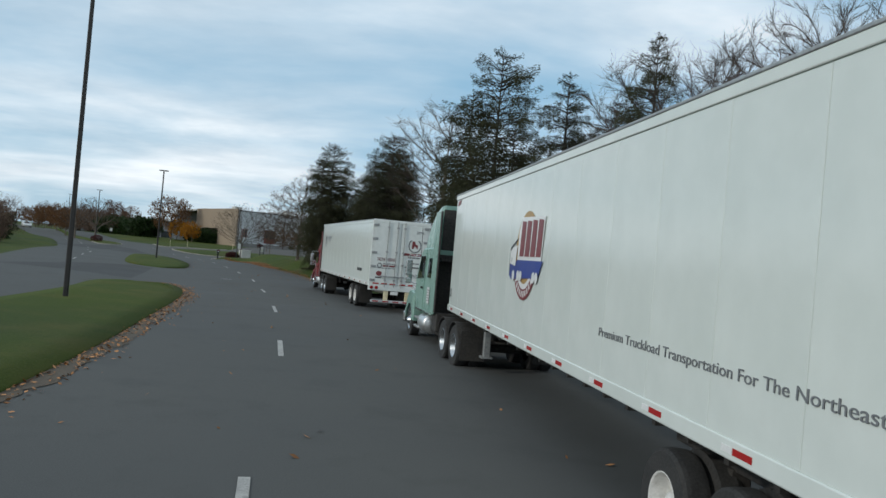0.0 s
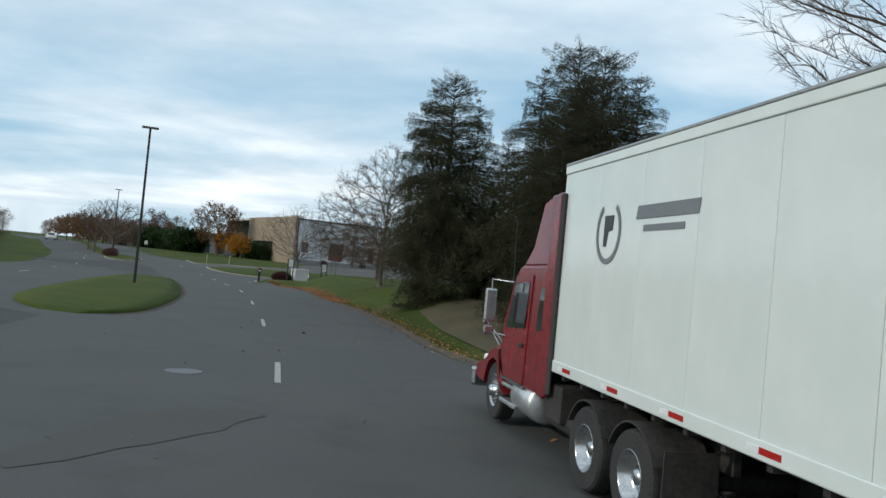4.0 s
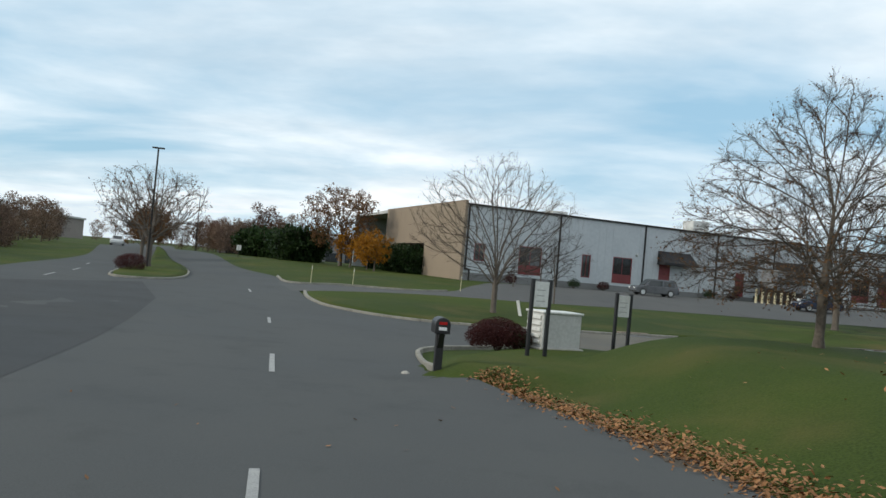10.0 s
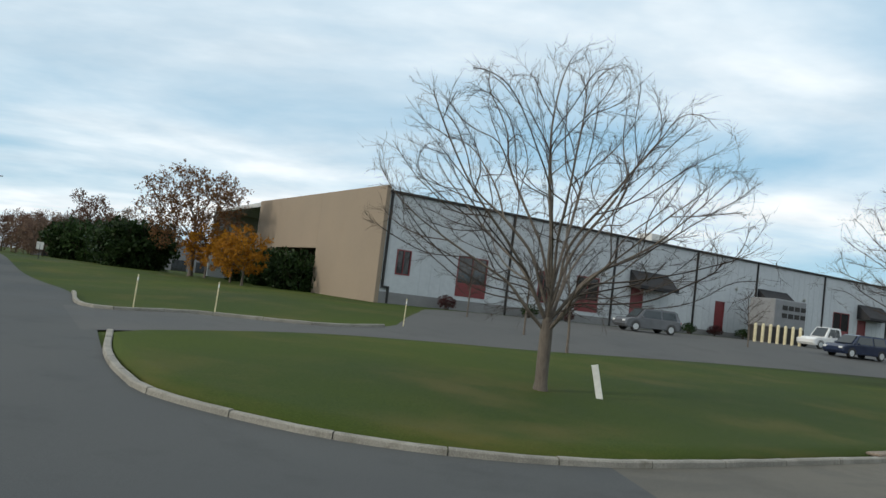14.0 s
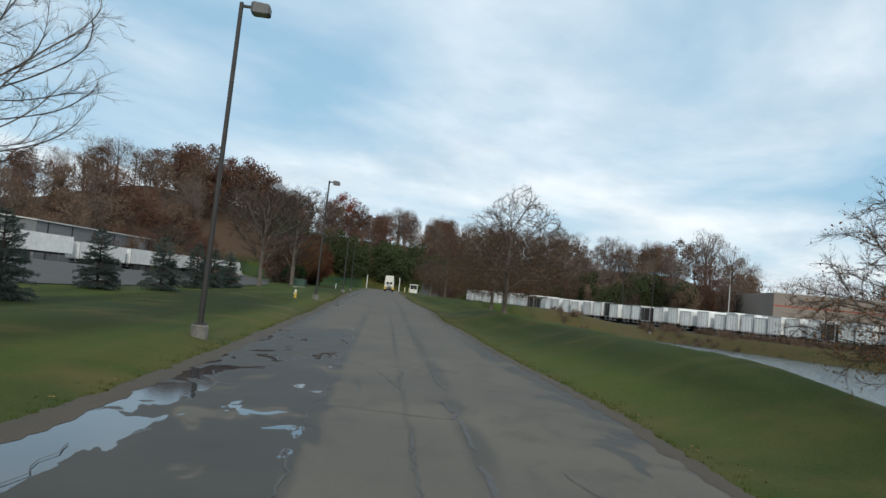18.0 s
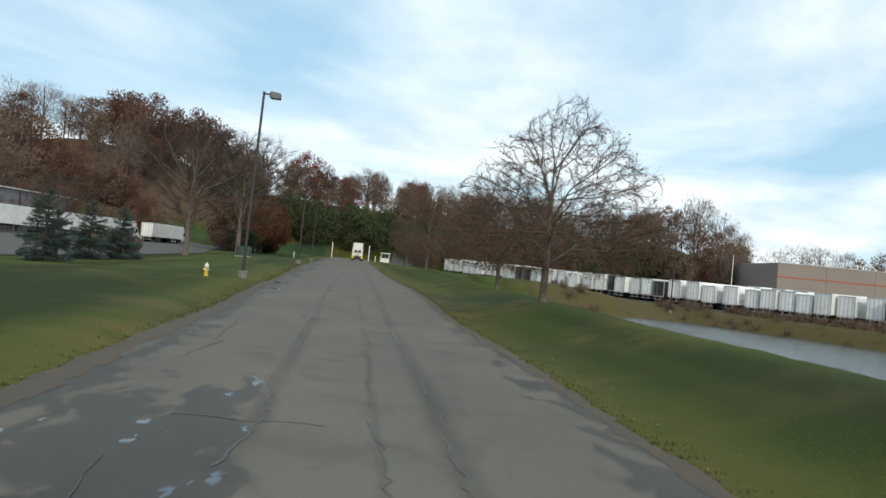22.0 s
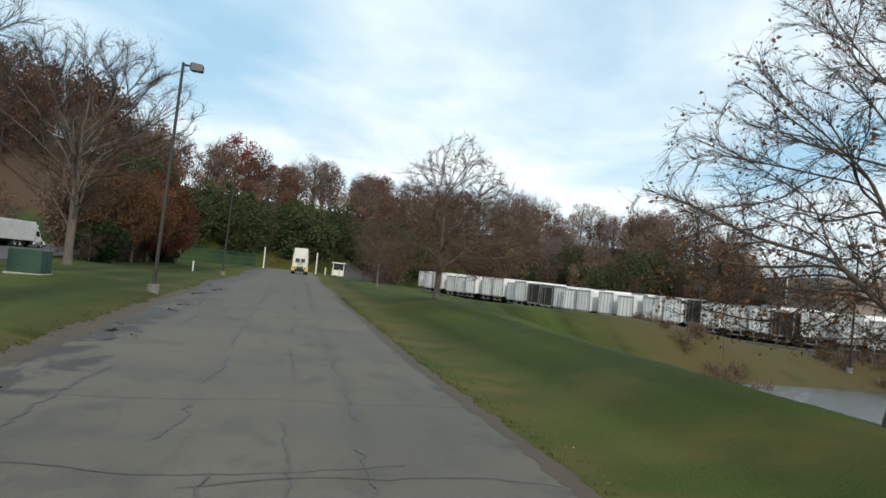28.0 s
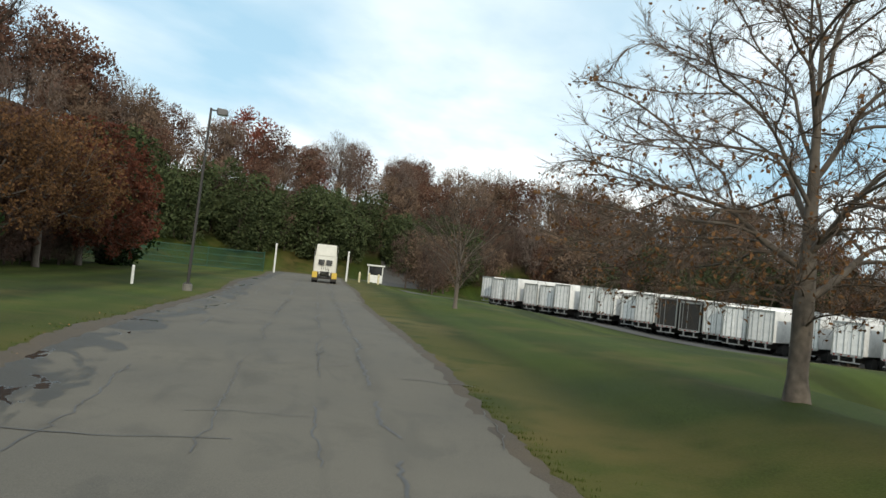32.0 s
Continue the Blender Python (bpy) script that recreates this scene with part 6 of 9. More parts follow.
    for y, x0, x1, z0, z1 in ((yc1 - 0.05, 0.34, W - 0.34, 0.95, 1.78 + nose), (yc1 + 0.5, 0.36, W - 0.36, 0.92, 1.74 + nose), (yc1 + 1.1, 0.46, W - 0.46, 0.88, 1.63 + nose), (yh - 0.25, 0.58, W - 0.58, 0.8, 1.44 + nose), (yh, 0.68, W - 0.68, 0.75, 1.22 + nose)):
        c = 0.16
        rings.append([(x0, y, z0), (x0, y, z1 - c), (x0 + c * 0.4, y, z1 - c * 0.3), (x0 + c * 1.3, y, z1), (x1 - c * 1.3, y, z1), (x1 - c * 0.4, y, z1 - c * 0.3), (x1, y, z1 - c), (x1, y, z0)])
    hood = part("bonnet", Mesh().loft(rings), paint, ob)
    part("grille", Mesh().box(0.82, W - 0.82, yh - 0.01, yh + 0.03, 0.78, 1.2, 0.02), M_CHROME, hood)
    for k in range(6):
        part("grille_bar", Mesh().box(0.86, W - 0.86, yh + 0.025, yh + 0.045, 0.82 + k * 0.06, 0.85 + k * 0.06), M_FRAME, hood)
    for s in (0, 1):
        fx = (-0.01, 0.5) if s == 0 else (W - 0.5, W + 0.01)
        ya = yf + axle
        outl = [(ya + 0.6, 0.55), *[(ya + math.cos(a) * 0.57, 0.5 + math.sin(a) * 0.57) for a in [math.radians(5 + 17 * k) for k in range(11)]], (ya - 0.72, 0.55), (yc1 - 0.02, 0.75), (yc1 + 0.02, 1.34 + nose * 0.3), (ya - 0.3, 1.27 + nose * 0.75), (ya, 1.26 + nose * 0.85), (ya + 0.28, 1.18 + nose * 0.8), (ya + 0.5, 1.02 + nose * 0.6), (max(ya + 0.64, yh - 0.3), 0.8), (max(ya + 0.64, yh - 0.3), 0.6)]
        part("fender", Mesh().prism(outl, *fx, c=0.05), paint, ob)
        lx = 0.12 if s == 0 else W - 0.44
        part("headlight", Mesh().box(lx, lx + 0.32, max(yh - 0.5, yf + axle + 0.5), max(yh - 0.5, yf + axle + 0.5) + 0.2, 0.82, 1.02, 0.04), M_SILVER, ob)
    part("bumper", Mesh().box(0.0, W, yh - 0.08, yh + 0.12, 0.36, 0.72, 0.05), M_CHROME if rim is M_CHROME else paint, ob)
    # glass and doors
    wn_ = [(0.3, yc1 - 0.015, 1.78), (W - 0.3, yc1 - 0.015, 1.78), (W - 0.36, yc1 - 0.4, 2.52), (0.36, yc1 - 0.4, 2.52)]
    part("windscreen", Mesh().add([(x, y + 0.02, z + 0.01) for x, y, z in wn_] + [(x, y - 0.01, z) for x, y, z in wn_], [(0, 1, 2, 3), (7, 6, 5, 4), (0, 4, 5, 1), (1, 5, 6, 2), (2, 6, 7, 3), (3, 7, 4, 0)]), M_GLASS, ob)
    part("sun_visor", Mesh().prism([(yc1 - 0.52, 2.6), (yc1 - 0.18, 2.48), (yc1 - 0.17, 2.52), (yc1 - 0.5, 2.68)], 0.22, W - 0.22), M_FRAME, ob)
    yd0, yd1 = yc1 - 1.35, yc1 - 0.22
    for s in (0, 1):
        X = (lambda d, z: (0.02 - d + 0.1 * max(0, (z - 1.9) / 2.0) * (1))) if s == 0 else (lambda d, z: (W - 0.02 + d - 0.1 * max(0, (z - 1.9) / 2.0)))
        def slab(pts, d0, d1):
            a_ = [(X(d0, z), y, z) for y, z in pts]; b_ = [(X(d1, z), y, z) for y, z in pts]
            k = len(pts)
            m = Mesh().add(a_ + b_, [tuple(range(k)), tuple(range(2 * k - 1, k - 1, -1))] + [(i, (i + 1) % k, k + (i + 1) % k, k + i) for i in range(k)])
            return m
        door = part("door", slab([(yd0, 0.85), (yd1 - 0.1, 0.85), (yd1 + 0.12, 1.15), (yd1 + 0.12, 1.7), (yd1 - 0.3, 2.5), (yd0, 2.56)], 0.0, 0.016), paint, ob)
        part("side_window", slab([(yd0 + 0.1, 1.72), (yd1 - 0.02, 1.66), (yd1 - 0.34, 2.42), (yd0 + 0.1, 2.45)], 0.012, 0.022), M_GLASS, door)
        part("door_handle", slab([(yd0 + 0.1, 1.42), (yd0 + 0.32, 1.42), (yd0 + 0.32, 1.47), (yd0 + 0.1, 1.47)], 0.016, 0.05), M_FRAME, door)
        part("door_sill", slab([(yd0 - 0.02, 0.80), (yd1, 0.80), (yd1, 0.845), (yd0 - 0.02, 0.845)], 0.0, 0.02), M_CHROME, door)
        if sleeper > 0.9:
            part("sleeper_window", slab([(yd0 - 1.05, 1.75), (yd0 - 0.45, 1.75), (yd0 - 0.45, 2.38), (yd0 - 1.05, 2.38)], 0.002, 0.014), M_GLASS, ob)
        xs = X(0.0, 1.0)
        o = -1 if s == 0 else 1
        part("fuel_tank", Mesh().tube([(xs - o * 0.3, yd0 - 0.35, 0.62), (xs - o * 0.3, yd0 - 0.3, 0.62), (xs - o * 0.3, yd1 - 0.55, 0.62), (xs - o * 0.3, yd1 - 0.5, 0.62)], [0.24, 0.3, 0.3, 0.24], 20), M_ALU, ob, "dull aluminium fuel tank", smooth=True)
        part("step", Mesh().box(min(xs, xs - o * 0.4), max(xs, xs - o * 0.4), yd1 - 0.75, yd1 + 0.1, 0.40, 0.47, 0.02).box(min(xs, xs - o * 0.4), max(xs, xs - o * 0.4), yd1 - 0.7, yd1 + 0.05, 0.68, 0.74, 0.02), M_GALV, ob)
        if detail:
            part("exhaust_silencer", Mesh().tube([(xs - o * 0.35, yd0 - 2.1, 0.55), (xs - o * 0.35, yd0 - 0.6, 0.55)], 0.17, 14), M_FRAME, ob)
            mx = xs + o * 0.28
            arm = part("mirror_arm", Mesh().tube([(xs - o * 0.02, yd1 - 0.15, 2.42), (mx, yd1 + 0.12, 2.44), (mx, yd1 + 0.14, 1.55), (xs, yd1 + 0.05, 1.5)], 0.016, 6), M_CHROME, ob)
            part("mirror", Mesh().box(mx - 0.1, mx + 0.1, yd1 + 0.1, yd1 + 0.19, 1.72, 2.28, 0.03), M_CHROME, arm)
            part("spot_mirror", Mesh().box(mx - 0.09, mx + 0.09, yd1 + 0.1, yd1 + 0.16, 1.5, 1.66, 0.03), M_CHROME, arm)
            hx = xs - o * 0.12
            ym, zm = yf + axle + 1.0, 1.62 + nose * 0.6
            part("hood_mirror", Mesh().tube([(hx - o * 0.12, ym - 0.55, zm - 0.47 + nose * 0.3), (hx + o * 0.05, ym, zm)], 0.012, 5).tube([(hx - o * 0.3, ym - 0.3, zm - 0.45 + nose * 0.3), (hx + o * 0.05, ym, zm)], 0.012, 5).box(hx + o * 0.05 - 0.09, hx + o * 0.05 + 0.09, ym - 0.03, ym + 0.03, zm - 0.04, zm + 0.17, 0.03), M_CHROME, ob)
    # back of the cab
    bk = part("cab_back", Mesh().box(0.14, W - 0.14, yc0 - 0.03, yc0 + 0.01, 0.9, 2.68, 0.02), paint, ob)
    if detail:
        # black frame edge at left; the low black sheet paints the gap's shade
        part("rear_cover", Mesh().box(0.14, 0.58, yc0 - 0.05, yc0 - 0.03, 0.9, 2.7, 0.01).box(0.58, W - 0.14, yc0 - 0.05, yc0 - 0.03, 0.9, 1.62, 0.01), M_FRAME, ob, "black frame edge and black sheet in place of shade")
        part("rear_rack", Mesh().box(0.2, W - 0.2, yc0 - 0.3, yc0 - 0.03, 2.5, 2.56, 0.01).tube([(0.62, yc0 - 0.28, 1.0), (0.62, yc0 - 0.28, 2.5)], 0.03, 6).tube([(1.2, yc0 - 0.2, 1.0), (1.2, yc0 - 0.2, 2.3)], 0.02, 6), M_FRAME, ob, "black steel rack")
        part("battery_box", Mesh().box(0.1, 0.72, yc0 - 0.75, yc0 - 0.1, 0.55, 1.05, 0.02), M_FRAME, ob)
    part("catwalk", Mesh().box(0.75, W - 0.75, yc0 - 0.9, yc0 - 0.05, 1.0, 1.04, 0.01), M_GALV, ob)
    hose = Mesh()
    for k, x in enumerate((0.8, 1.0, 1.25, 1.5)):
        hose.tube([(x, yc0 - 0.03, 1.9 - 0.1 * k), (x + 0.1, yc0 - 0.35, 1.5 - 0.15 * k), (x + 0.1, yc0 - 0.7, 1.35), (x, yc0 - 0.95, 1.5)], 0.018, 5)
    part("air_hose", hose, M_FRAME, ob)
    # on detailed cabs, black paints the shade inside the fairing
    part("fairing_back", Mesh().box(0.22, W - 0.22, yc0 - 0.025, yc0 + 0.01, 2.75, roof - 0.12, 0.02), M_FRAME if detail else paint, ob)
    if stack:
        part("exhaust_stack", Mesh().tube([(0.2, yc0 - 0.22, 0.9), (0.2, yc0 - 0.22, roof - 0.25), (0.2, yc0 - 0.34, roof - 0.1)], [0.085, 0.075, 0.07], 12), M_CHROME, ob)
    part("aerial", Mesh().tube([(0.1, yd1 + 0.05, 2.0), (0.06, yd1 + 0.06, 3.5)], 0.008, 4), M_FRAME, ob)
    return ob, yc0, yc1


# parked lorry with the green cab
lorry_a = semi_trailer("long white box trailer with a round printed emblem", (2.27, 2.81, 0.02), 8.1, 17.28, 1.24, 4.32, 2.9)
side_m = Matrix(((0, 0, -1, 0), (-1, 0, 0, 0), (0, 1, 0, 0), (0, 0, 0, 1)))   # letters on the left side read from front to back


def on_side(y, z, out=0.006):
    return Matrix.Translation((-out, y, z)) @ side_m


def disc(r, n=40, squash=1.0, a0=0.0, a1=2 * math.pi, r0=0.0):
    m = Mesh()
    pts = [(math.cos(a0 + (a1 - a0) * k / n) * r, math.sin(a0 + (a1 - a0) * k / n) * r * squash) for k in range(n + 1)]
    inn = [(math.cos(a0 + (a1 - a0) * k / n) * r0, math.sin(a0 + (a1 - a0) * k / n) * r0 * squash) for k in range(n + 1)]
    for k in range(n):
        q = [pts[k], pts[k + 1], inn[k + 1], inn[k]] if r0 else [pts[k], pts[k + 1], (0, 0)]
        m.add([(x, y, 0.004) for x, y in q] + [(x, y, 0) for x, y in q], [tuple(range(len(q))), tuple(range(2 * len(q) - 1, len(q) - 1, -1))])
    return m


def poly(pts, t=0.004):
    k = len(pts)
    return Mesh().add([(x, y, t) for x, y in pts] + [(x, y, 0) for x, y in pts], [tuple(range(k)), tuple(range(2 * k - 1, k - 1, -1))] + [(i, k + i, k + (i + 1) % k, (i + 1) % k) for i in range(k)])


em = new("emblem"); em.parent = lorry_a; em.matrix_basis = on_side(9.3, 2.80) @ Matrix.Scale(0.9, 4)
part("ochre_disc", disc(0.80), M_GOLD, em)
part("red_band", disc(0.86, 30, 1, math.radians(200), math.radians(340), 0.64), M_TEXT_RED, em, loc=(0, 0, 0.004))
part("white_band", disc(0.66, 30, 1, math.radians(195), math.radians(345), 0.56), M_SILVER, em, loc=(0, 0, 0.005))
part("white_panel", poly([(-0.60, -0.12), (1.12, -0.12), (1.2, 0.66), (-0.42, 0.70), (-0.60, 0.42)]), M_SILVER, em, loc=(0, 0, 0.009))
part("blue_body", poly([(-1.15, -0.42), (-1.02, -0.50), (1.0, -0.42), (1.25, -0.12), (-0.62, -0.12), (-0.72, -0.25), (-1.15, -0.2)]), M_BLUE, em, loc=(0, 0, 0.014))
part("white_cab_front", poly([(-1.15, -0.2), (-0.72, -0.24), (-0.64, 0.16), (-0.98, 0.12), (-1.18, 0.04)]), M_SILVER, em, loc=(0, 0, 0.014))
part("dark_edge", poly([(-1.2, -0.42), (-1.15, -0.45), (-1.1, 0.12), (-0.66, 0.26), (-0.66, 0.30), (-1.2, 0.12)]), M_TEXT, em, loc=(0, 0, 0.011))
for k in range(4):
    x = -0.42 + k * 0.40
    part("red_block", poly([(x, -0.05), (x + 0.31, -0.05), (x + 0.34, 0.60), (x + 0.06, 0.62)]), M_TEXT_RED, em, loc=(0, 0, 0.019))
for x in (-0.8, -0.42, -0.22, 0.72, 0.92):
    part("white_wheel", disc(0.1, 16), M_SILVER, em, loc=(x, -0.42, 0.022))
for k in range(12):
    a = math.radians(212 + k * 10.6)
    b_ = part("letter_bar", poly([(-0.03, -0.055), (0.03, -0.055), (0.03, 0.055), (-0.03, 0.055)]), M_SILVER, em)
    b_.matrix_basis = Matrix.Translation((math.cos(a) * 0.75, math.sin(a) * 0.75, 0.010)) @ Matrix.Rotation(a + math.pi / 2, 4, "Z")
lettering("Premium Truckload Transportation For The Northeast", 0.145, M_TEXT_GREY, lorry_a, on_side(5.5, 1.86), wide=1.5)
lettering("53", 0.30, M_TEXT, lorry_a, on_side(17.1, 1.62), name="number", wide=0.8)
part("maker_badge", poly([(0, 0), (0.42, 0.05), (0.46, 0.16), (0.04, 0.11)]), M_TEXT_RED, lorry_a).matrix_basis = on_side(17.0, 4.0)
tractor("seafoam green sleeper tractor parked at the roadside", (-0.124, 18.64, 0.02), 12.0, M_GREEN_CAB, 5.5, 4.12, 1.62, stack=False, hoodlen=1.78, axle=0.45, nose=0.28)
green_cab = bpy.data.objects["semi_tractor"]
# its cab sits high over the tanks
HIGH = ("cab", "door", "side_window", "door_handle", "door_sill", "sleeper_window", "windscreen", "sun_visor", "cab_back", "mirror_arm", "mirror", "spot_mirror", "side_extender", "rubber_edge")
for o in green_cab.children_recursive:
    if o.name.split(".")[0] in HIGH:
        for v in o.data.vertices:
            v.co.z = float(np.interp(v.co.z, (0.7, 0.85, 1.75, 2.75, 3.9), (0.86, 1.02, 2.0, 2.9, 3.9)))
nb = part("notice_board", poly([(0, 0), (0.34, 0), (0.34, 0.46), (0, 0.46)]), M_SILVER, green_cab, "white notice panel with illegible lines")
nb.matrix_basis = Matrix.Translation((-0.004, 3.2, 1.27)) @ side_m
for k in range(5):
    lb = part("lettering_bar", poly([(0.04, 0), (0.30 - 0.03 * (k % 2), 0), (0.30 - 0.03 * (k % 2), 0.028), (0.04, 0.028)], 0.003), M_TEXT_GREY, nb, loc=(0, 0.06 + 0.075 * k, 0.004))

# parked lorry with the red cab
lorry_b = semi_trailer("long white box trailer with panelled sides and printed doors", (-3.58, 33.4, -0.02), 16.4, 16.0, 1.16, 4.1, 3.87)
lettering("AIR-RIDE EQUIPPED", 0.20, M_TEXT, lorry_b, on_side(3.05, 1.72), wide=0.72)
ring = new("wreath_emblem"); ring.parent = lorry_b; ring.matrix_basis = on_side(14.35, 3.08)
part("wreath", disc(0.36, 30, 1.1, math.radians(125), math.radians(415), 0.30), M_TEXT_GREY, ring)
part("red_monogram", poly([(-0.12, -0.18), (-0.04, -0.18), (0.0, 0.0), (0.12, 0.02), (0.14, 0.2), (-0.12, 0.2)]), M_TEXT, ring)
part("lettering_bar", poly([(0, 0), (1.35, 0), (1.38, 0.15), (0.03, 0.15)]), M_TEXT_GREY, lorry_b).matrix_basis = on_side(13.6, 3.2)
part("lettering_bar", poly([(0, 0), (0.9, 0), (0.9, 0.07), (0, 0.07)]), M_TEXT_GREY, lorry_b).matrix_basis = on_side(13.4, 3.06)
rear_m = Matrix(((1, 0, 0, 0), (0, 0, -1, 0), (0, 1, 0, 0), (0, 0, 0, 1)))


def on_rear(x, z, out=0.05):
    return Matrix.Translation((x, -out, z)) @ rear_m


lettering("NOW HIRING", 0.22, M_TEXT_RED, lorry_b, on_rear(0.30, 2.28), wide=0.62)
lettering("3V330", 0.24, M_TEXT, lorry_b, on_rear(1.88, 1.62), name="number", wide=0.75)
lettering("279703", 0.16, M_TEXT_GREY, lorry_b, on_rear(1.98, 3.6), name="number", wide=0.75)
for x, z, w, h, mt, words in ((0.56, 2.15, 0.58, 0.035, M_TEXT_GREY, 3), (0.56, 2.03, 0.58, 0.075, M_TEXT_RED, 2), (0.32, 1.95, 0.8, 0.03, M_TEXT_GREY, 5), (1.46, 2.60, 0.95, 0.11, M_TEXT_RED, 3), (1.66, 2.49, 0.58, 0.06, M_TEXT_GREY, 3), (1.62, 2.24, 0.6, 0.05, M_TEXT_GREY, 3), (1.55, 2.06, 0.7, 0.05, M_TEXT, 2), (0.26, 1.52, 0.32, 0.05, M_TEXT, 1)):
    bit = w / words
    for k in range(words):
        part("lettering_bar", poly([(bit * k, 0), (bit * (k + 0.86), 0), (bit * (k + 0.86) + 0.02, h), (bit * k + 0.02, h)]), mt, lorry_b).matrix_basis = on_rear(x, z)
part("maroon_dot", disc(0.13, 24, 0.85), M_TEXT_RED, lorry_b).matrix_basis = on_rear(0.42, 1.72)
part("ring_mark", disc(0.11, 24, 1, 0, 6.283, 0.07), M_TEXT_GREY, lorry_b).matrix_basis = on_rear(0.42, 2.08)
wr = new("wreath_emblem"); wr.parent = lorry_b; wr.matrix_basis = on_rear(1.95, 3.06)
part("wreath", disc(0.30, 30, 1.05, math.radians(125), math.radians(415), 0.25), M_TEXT_GREY, wr)
part("red_monogram", poly([(-0.14, -0.14), (-0.06, -0.14), (-0.02, 0.0), (0.13, -0.14), (0.14, 0.04), (0.02, 0.08), (0.0, 0.2), (-0.12, 0.2)]), M_TEXT_RED, wr)
tractor("dark red sleeper tractor parked at the roadside", (-7.52, 46.6, -0.1), 16.4, M_RED_CAB, 4.9, 3.85, 1.25, stack=False)


def car(label, x, y, rz, paint, kind="suv", long=4.6, tall=1.68, z=None):
    """A parked car: x to the right, y forward, origin under its middle."""
    W = 1.86
    ob = thing("car" if kind != "pickup" else "pickup_truck", label, "car", (x, y, (zat(x, y) + 0.056) if z is None else z), rz)
    h, L = tall, long / 2
    belt = 0.98 if kind != "sedan" else 0.9
    lower = [(-L, 0.42), (-L + 0.1, 0.28), (L - 0.15, 0.26), (L, 0.45), (L - 0.03, 0.72), (L - 0.35, belt - 0.06), (L * 0.35, belt), (-L + 0.1, belt + 0.02), (-L, belt - 0.15)]
    bm_ = Mesh()
    rings = []
    for t_, k in ((-1, 0.93), (-0.93, 0.985), (-0.6, 1), (0.6, 1), (0.93, 0.985), (1, 0.93)):
        rings.append([(t_ * W / 2, yy * k, 0.6 + (zz - 0.6) * (0.9 if abs(t_) == 1 else 1)) for yy, zz in lower])
    body = part("body", bm_.loft(rings), paint, ob, smooth=False)
    if kind == "pickup":
        cab_ = [(-0.55, belt), (-0.45, h - 0.05), (-0.3, h), (0.75, h), (1.35, belt)]
    elif kind == "sedan":
        cab_ = [(-L + 0.45, belt), (-L + 1.1, h - 0.03), (-0.2, h), (0.35, h - 0.03), (1.15, belt)]
    else:
        cab_ = [(-L + 0.08, belt), (-L + 0.3, h - 0.1), (-L + 0.55, h), (0.4, h), (0.62, h - 0.05), (1.25, belt)]
    rings = []
    for t_, k in ((-1, 0.0), (-0.97, 1), (0.97, 1), (1, 0.0)):
        rings.append([(t_ * (W / 2 - 0.07 - 0.16 * max(0, (zz - belt) / (h - belt))) * (1 if k else 0.98), yy * (1 if k else 0.985), zz - (0 if k else 0.02)) for yy, zz in cab_])
    part("cabin", Mesh().loft(rings), paint, ob)
    yy0, yy1 = cab_[1][0] + 0.12, cab_[-2][0] - 0.08
    for s in (-1, 1):
        q = lambda yq, zq, d: (s * (W / 2 - 0.07 - 0.16 * (zq - belt) / (h - belt) + d), yq, zq)
        for a_, b_ in (((yy0, yy0 + 0.1), (yy0 + (yy1 - yy0) * 0.46,) * 2), ((yy0 + (yy1 - yy0) * 0.52,) * 2, (yy1 + 0.42, yy1 + 0.02))):
            pts = [(a_[0], belt + 0.05), (b_[0], belt + 0.05), (b_[1], h - 0.12), (a_[1], h - 0.12)]
            v_ = [q(p, z_, 0.008) for p, z_ in pts] + [q(p, z_, -0.02) for p, z_ in pts]
            part("side_window", Mesh().add(v_, [(0, 1, 2, 3), (7, 6, 5, 4), (0, 4, 5, 1), (1, 5, 6, 2), (2, 6, 7, 3), (3, 7, 4, 0)]), M_GLASS, ob)
        part("door_handle", Mesh().box(s * W / 2 - 0.015, s * W / 2 + 0.015, 0.1, 0.28, belt - 0.16, belt - 0.12, 0.008), paint, ob)
        part("wing_mirror", Mesh().box(s * (W / 2 + 0.08) - 0.09, s * (W / 2 + 0.08) + 0.09, 0.85, 1.0, belt, belt + 0.14, 0.03), paint, ob)
        part("tail_light", Mesh().box(s * (W / 2 - 0.16) - 0.1, s * (W / 2 - 0.16) + 0.1, -L - 0.01, -L + 0.12, belt - 0.22, belt - 0.02, 0.03), M_LIGHT_RED, ob)
        part("headlight", Mesh().box(s * (W / 2 - 0.24) - 0.16, s * (W / 2 - 0.24) + 0.16, L - 0.14, L + 0.0, 0.62, 0.76, 0.03), M_SILVER, ob)
        for wy in (-L + 0.85, L - 0.9):
            hub = Matrix.Translation((s * (W / 2 - 0.0), wy, 0.34)) @ Matrix.Rotation(math.pi / 2 * s, 4, "Y")
            w_ = part("wheel", Mesh().lathe([(0.2, 0), (0.3, 0.012), (0.335, -0.02), (0.34, -0.1), (0.335, -0.2), (0.2, -0.21)], 20, hub), M_TYRE, ob)
            part("rim", Mesh().lathe([(0.225, 0.01), (0.2, 0.0), (0.17, -0.03), (0.06, -0.01), (0.01, 0.0)], 14, hub), M_ALU, w_)
            part("wheel_arch", disc(0.40, 14, 1, 0, math.pi, 0.345), M_FRAME, ob).matrix_basis = Matrix.Translation((s * (W / 2 + 0.004), wy, 0.34)) @ Matrix.Rotation(math.pi / 2, 4, "Z") @ Matrix.Rotation(math.pi / 2, 4, "X")
    f0, f1 = cab_[-1], cab_[-2]
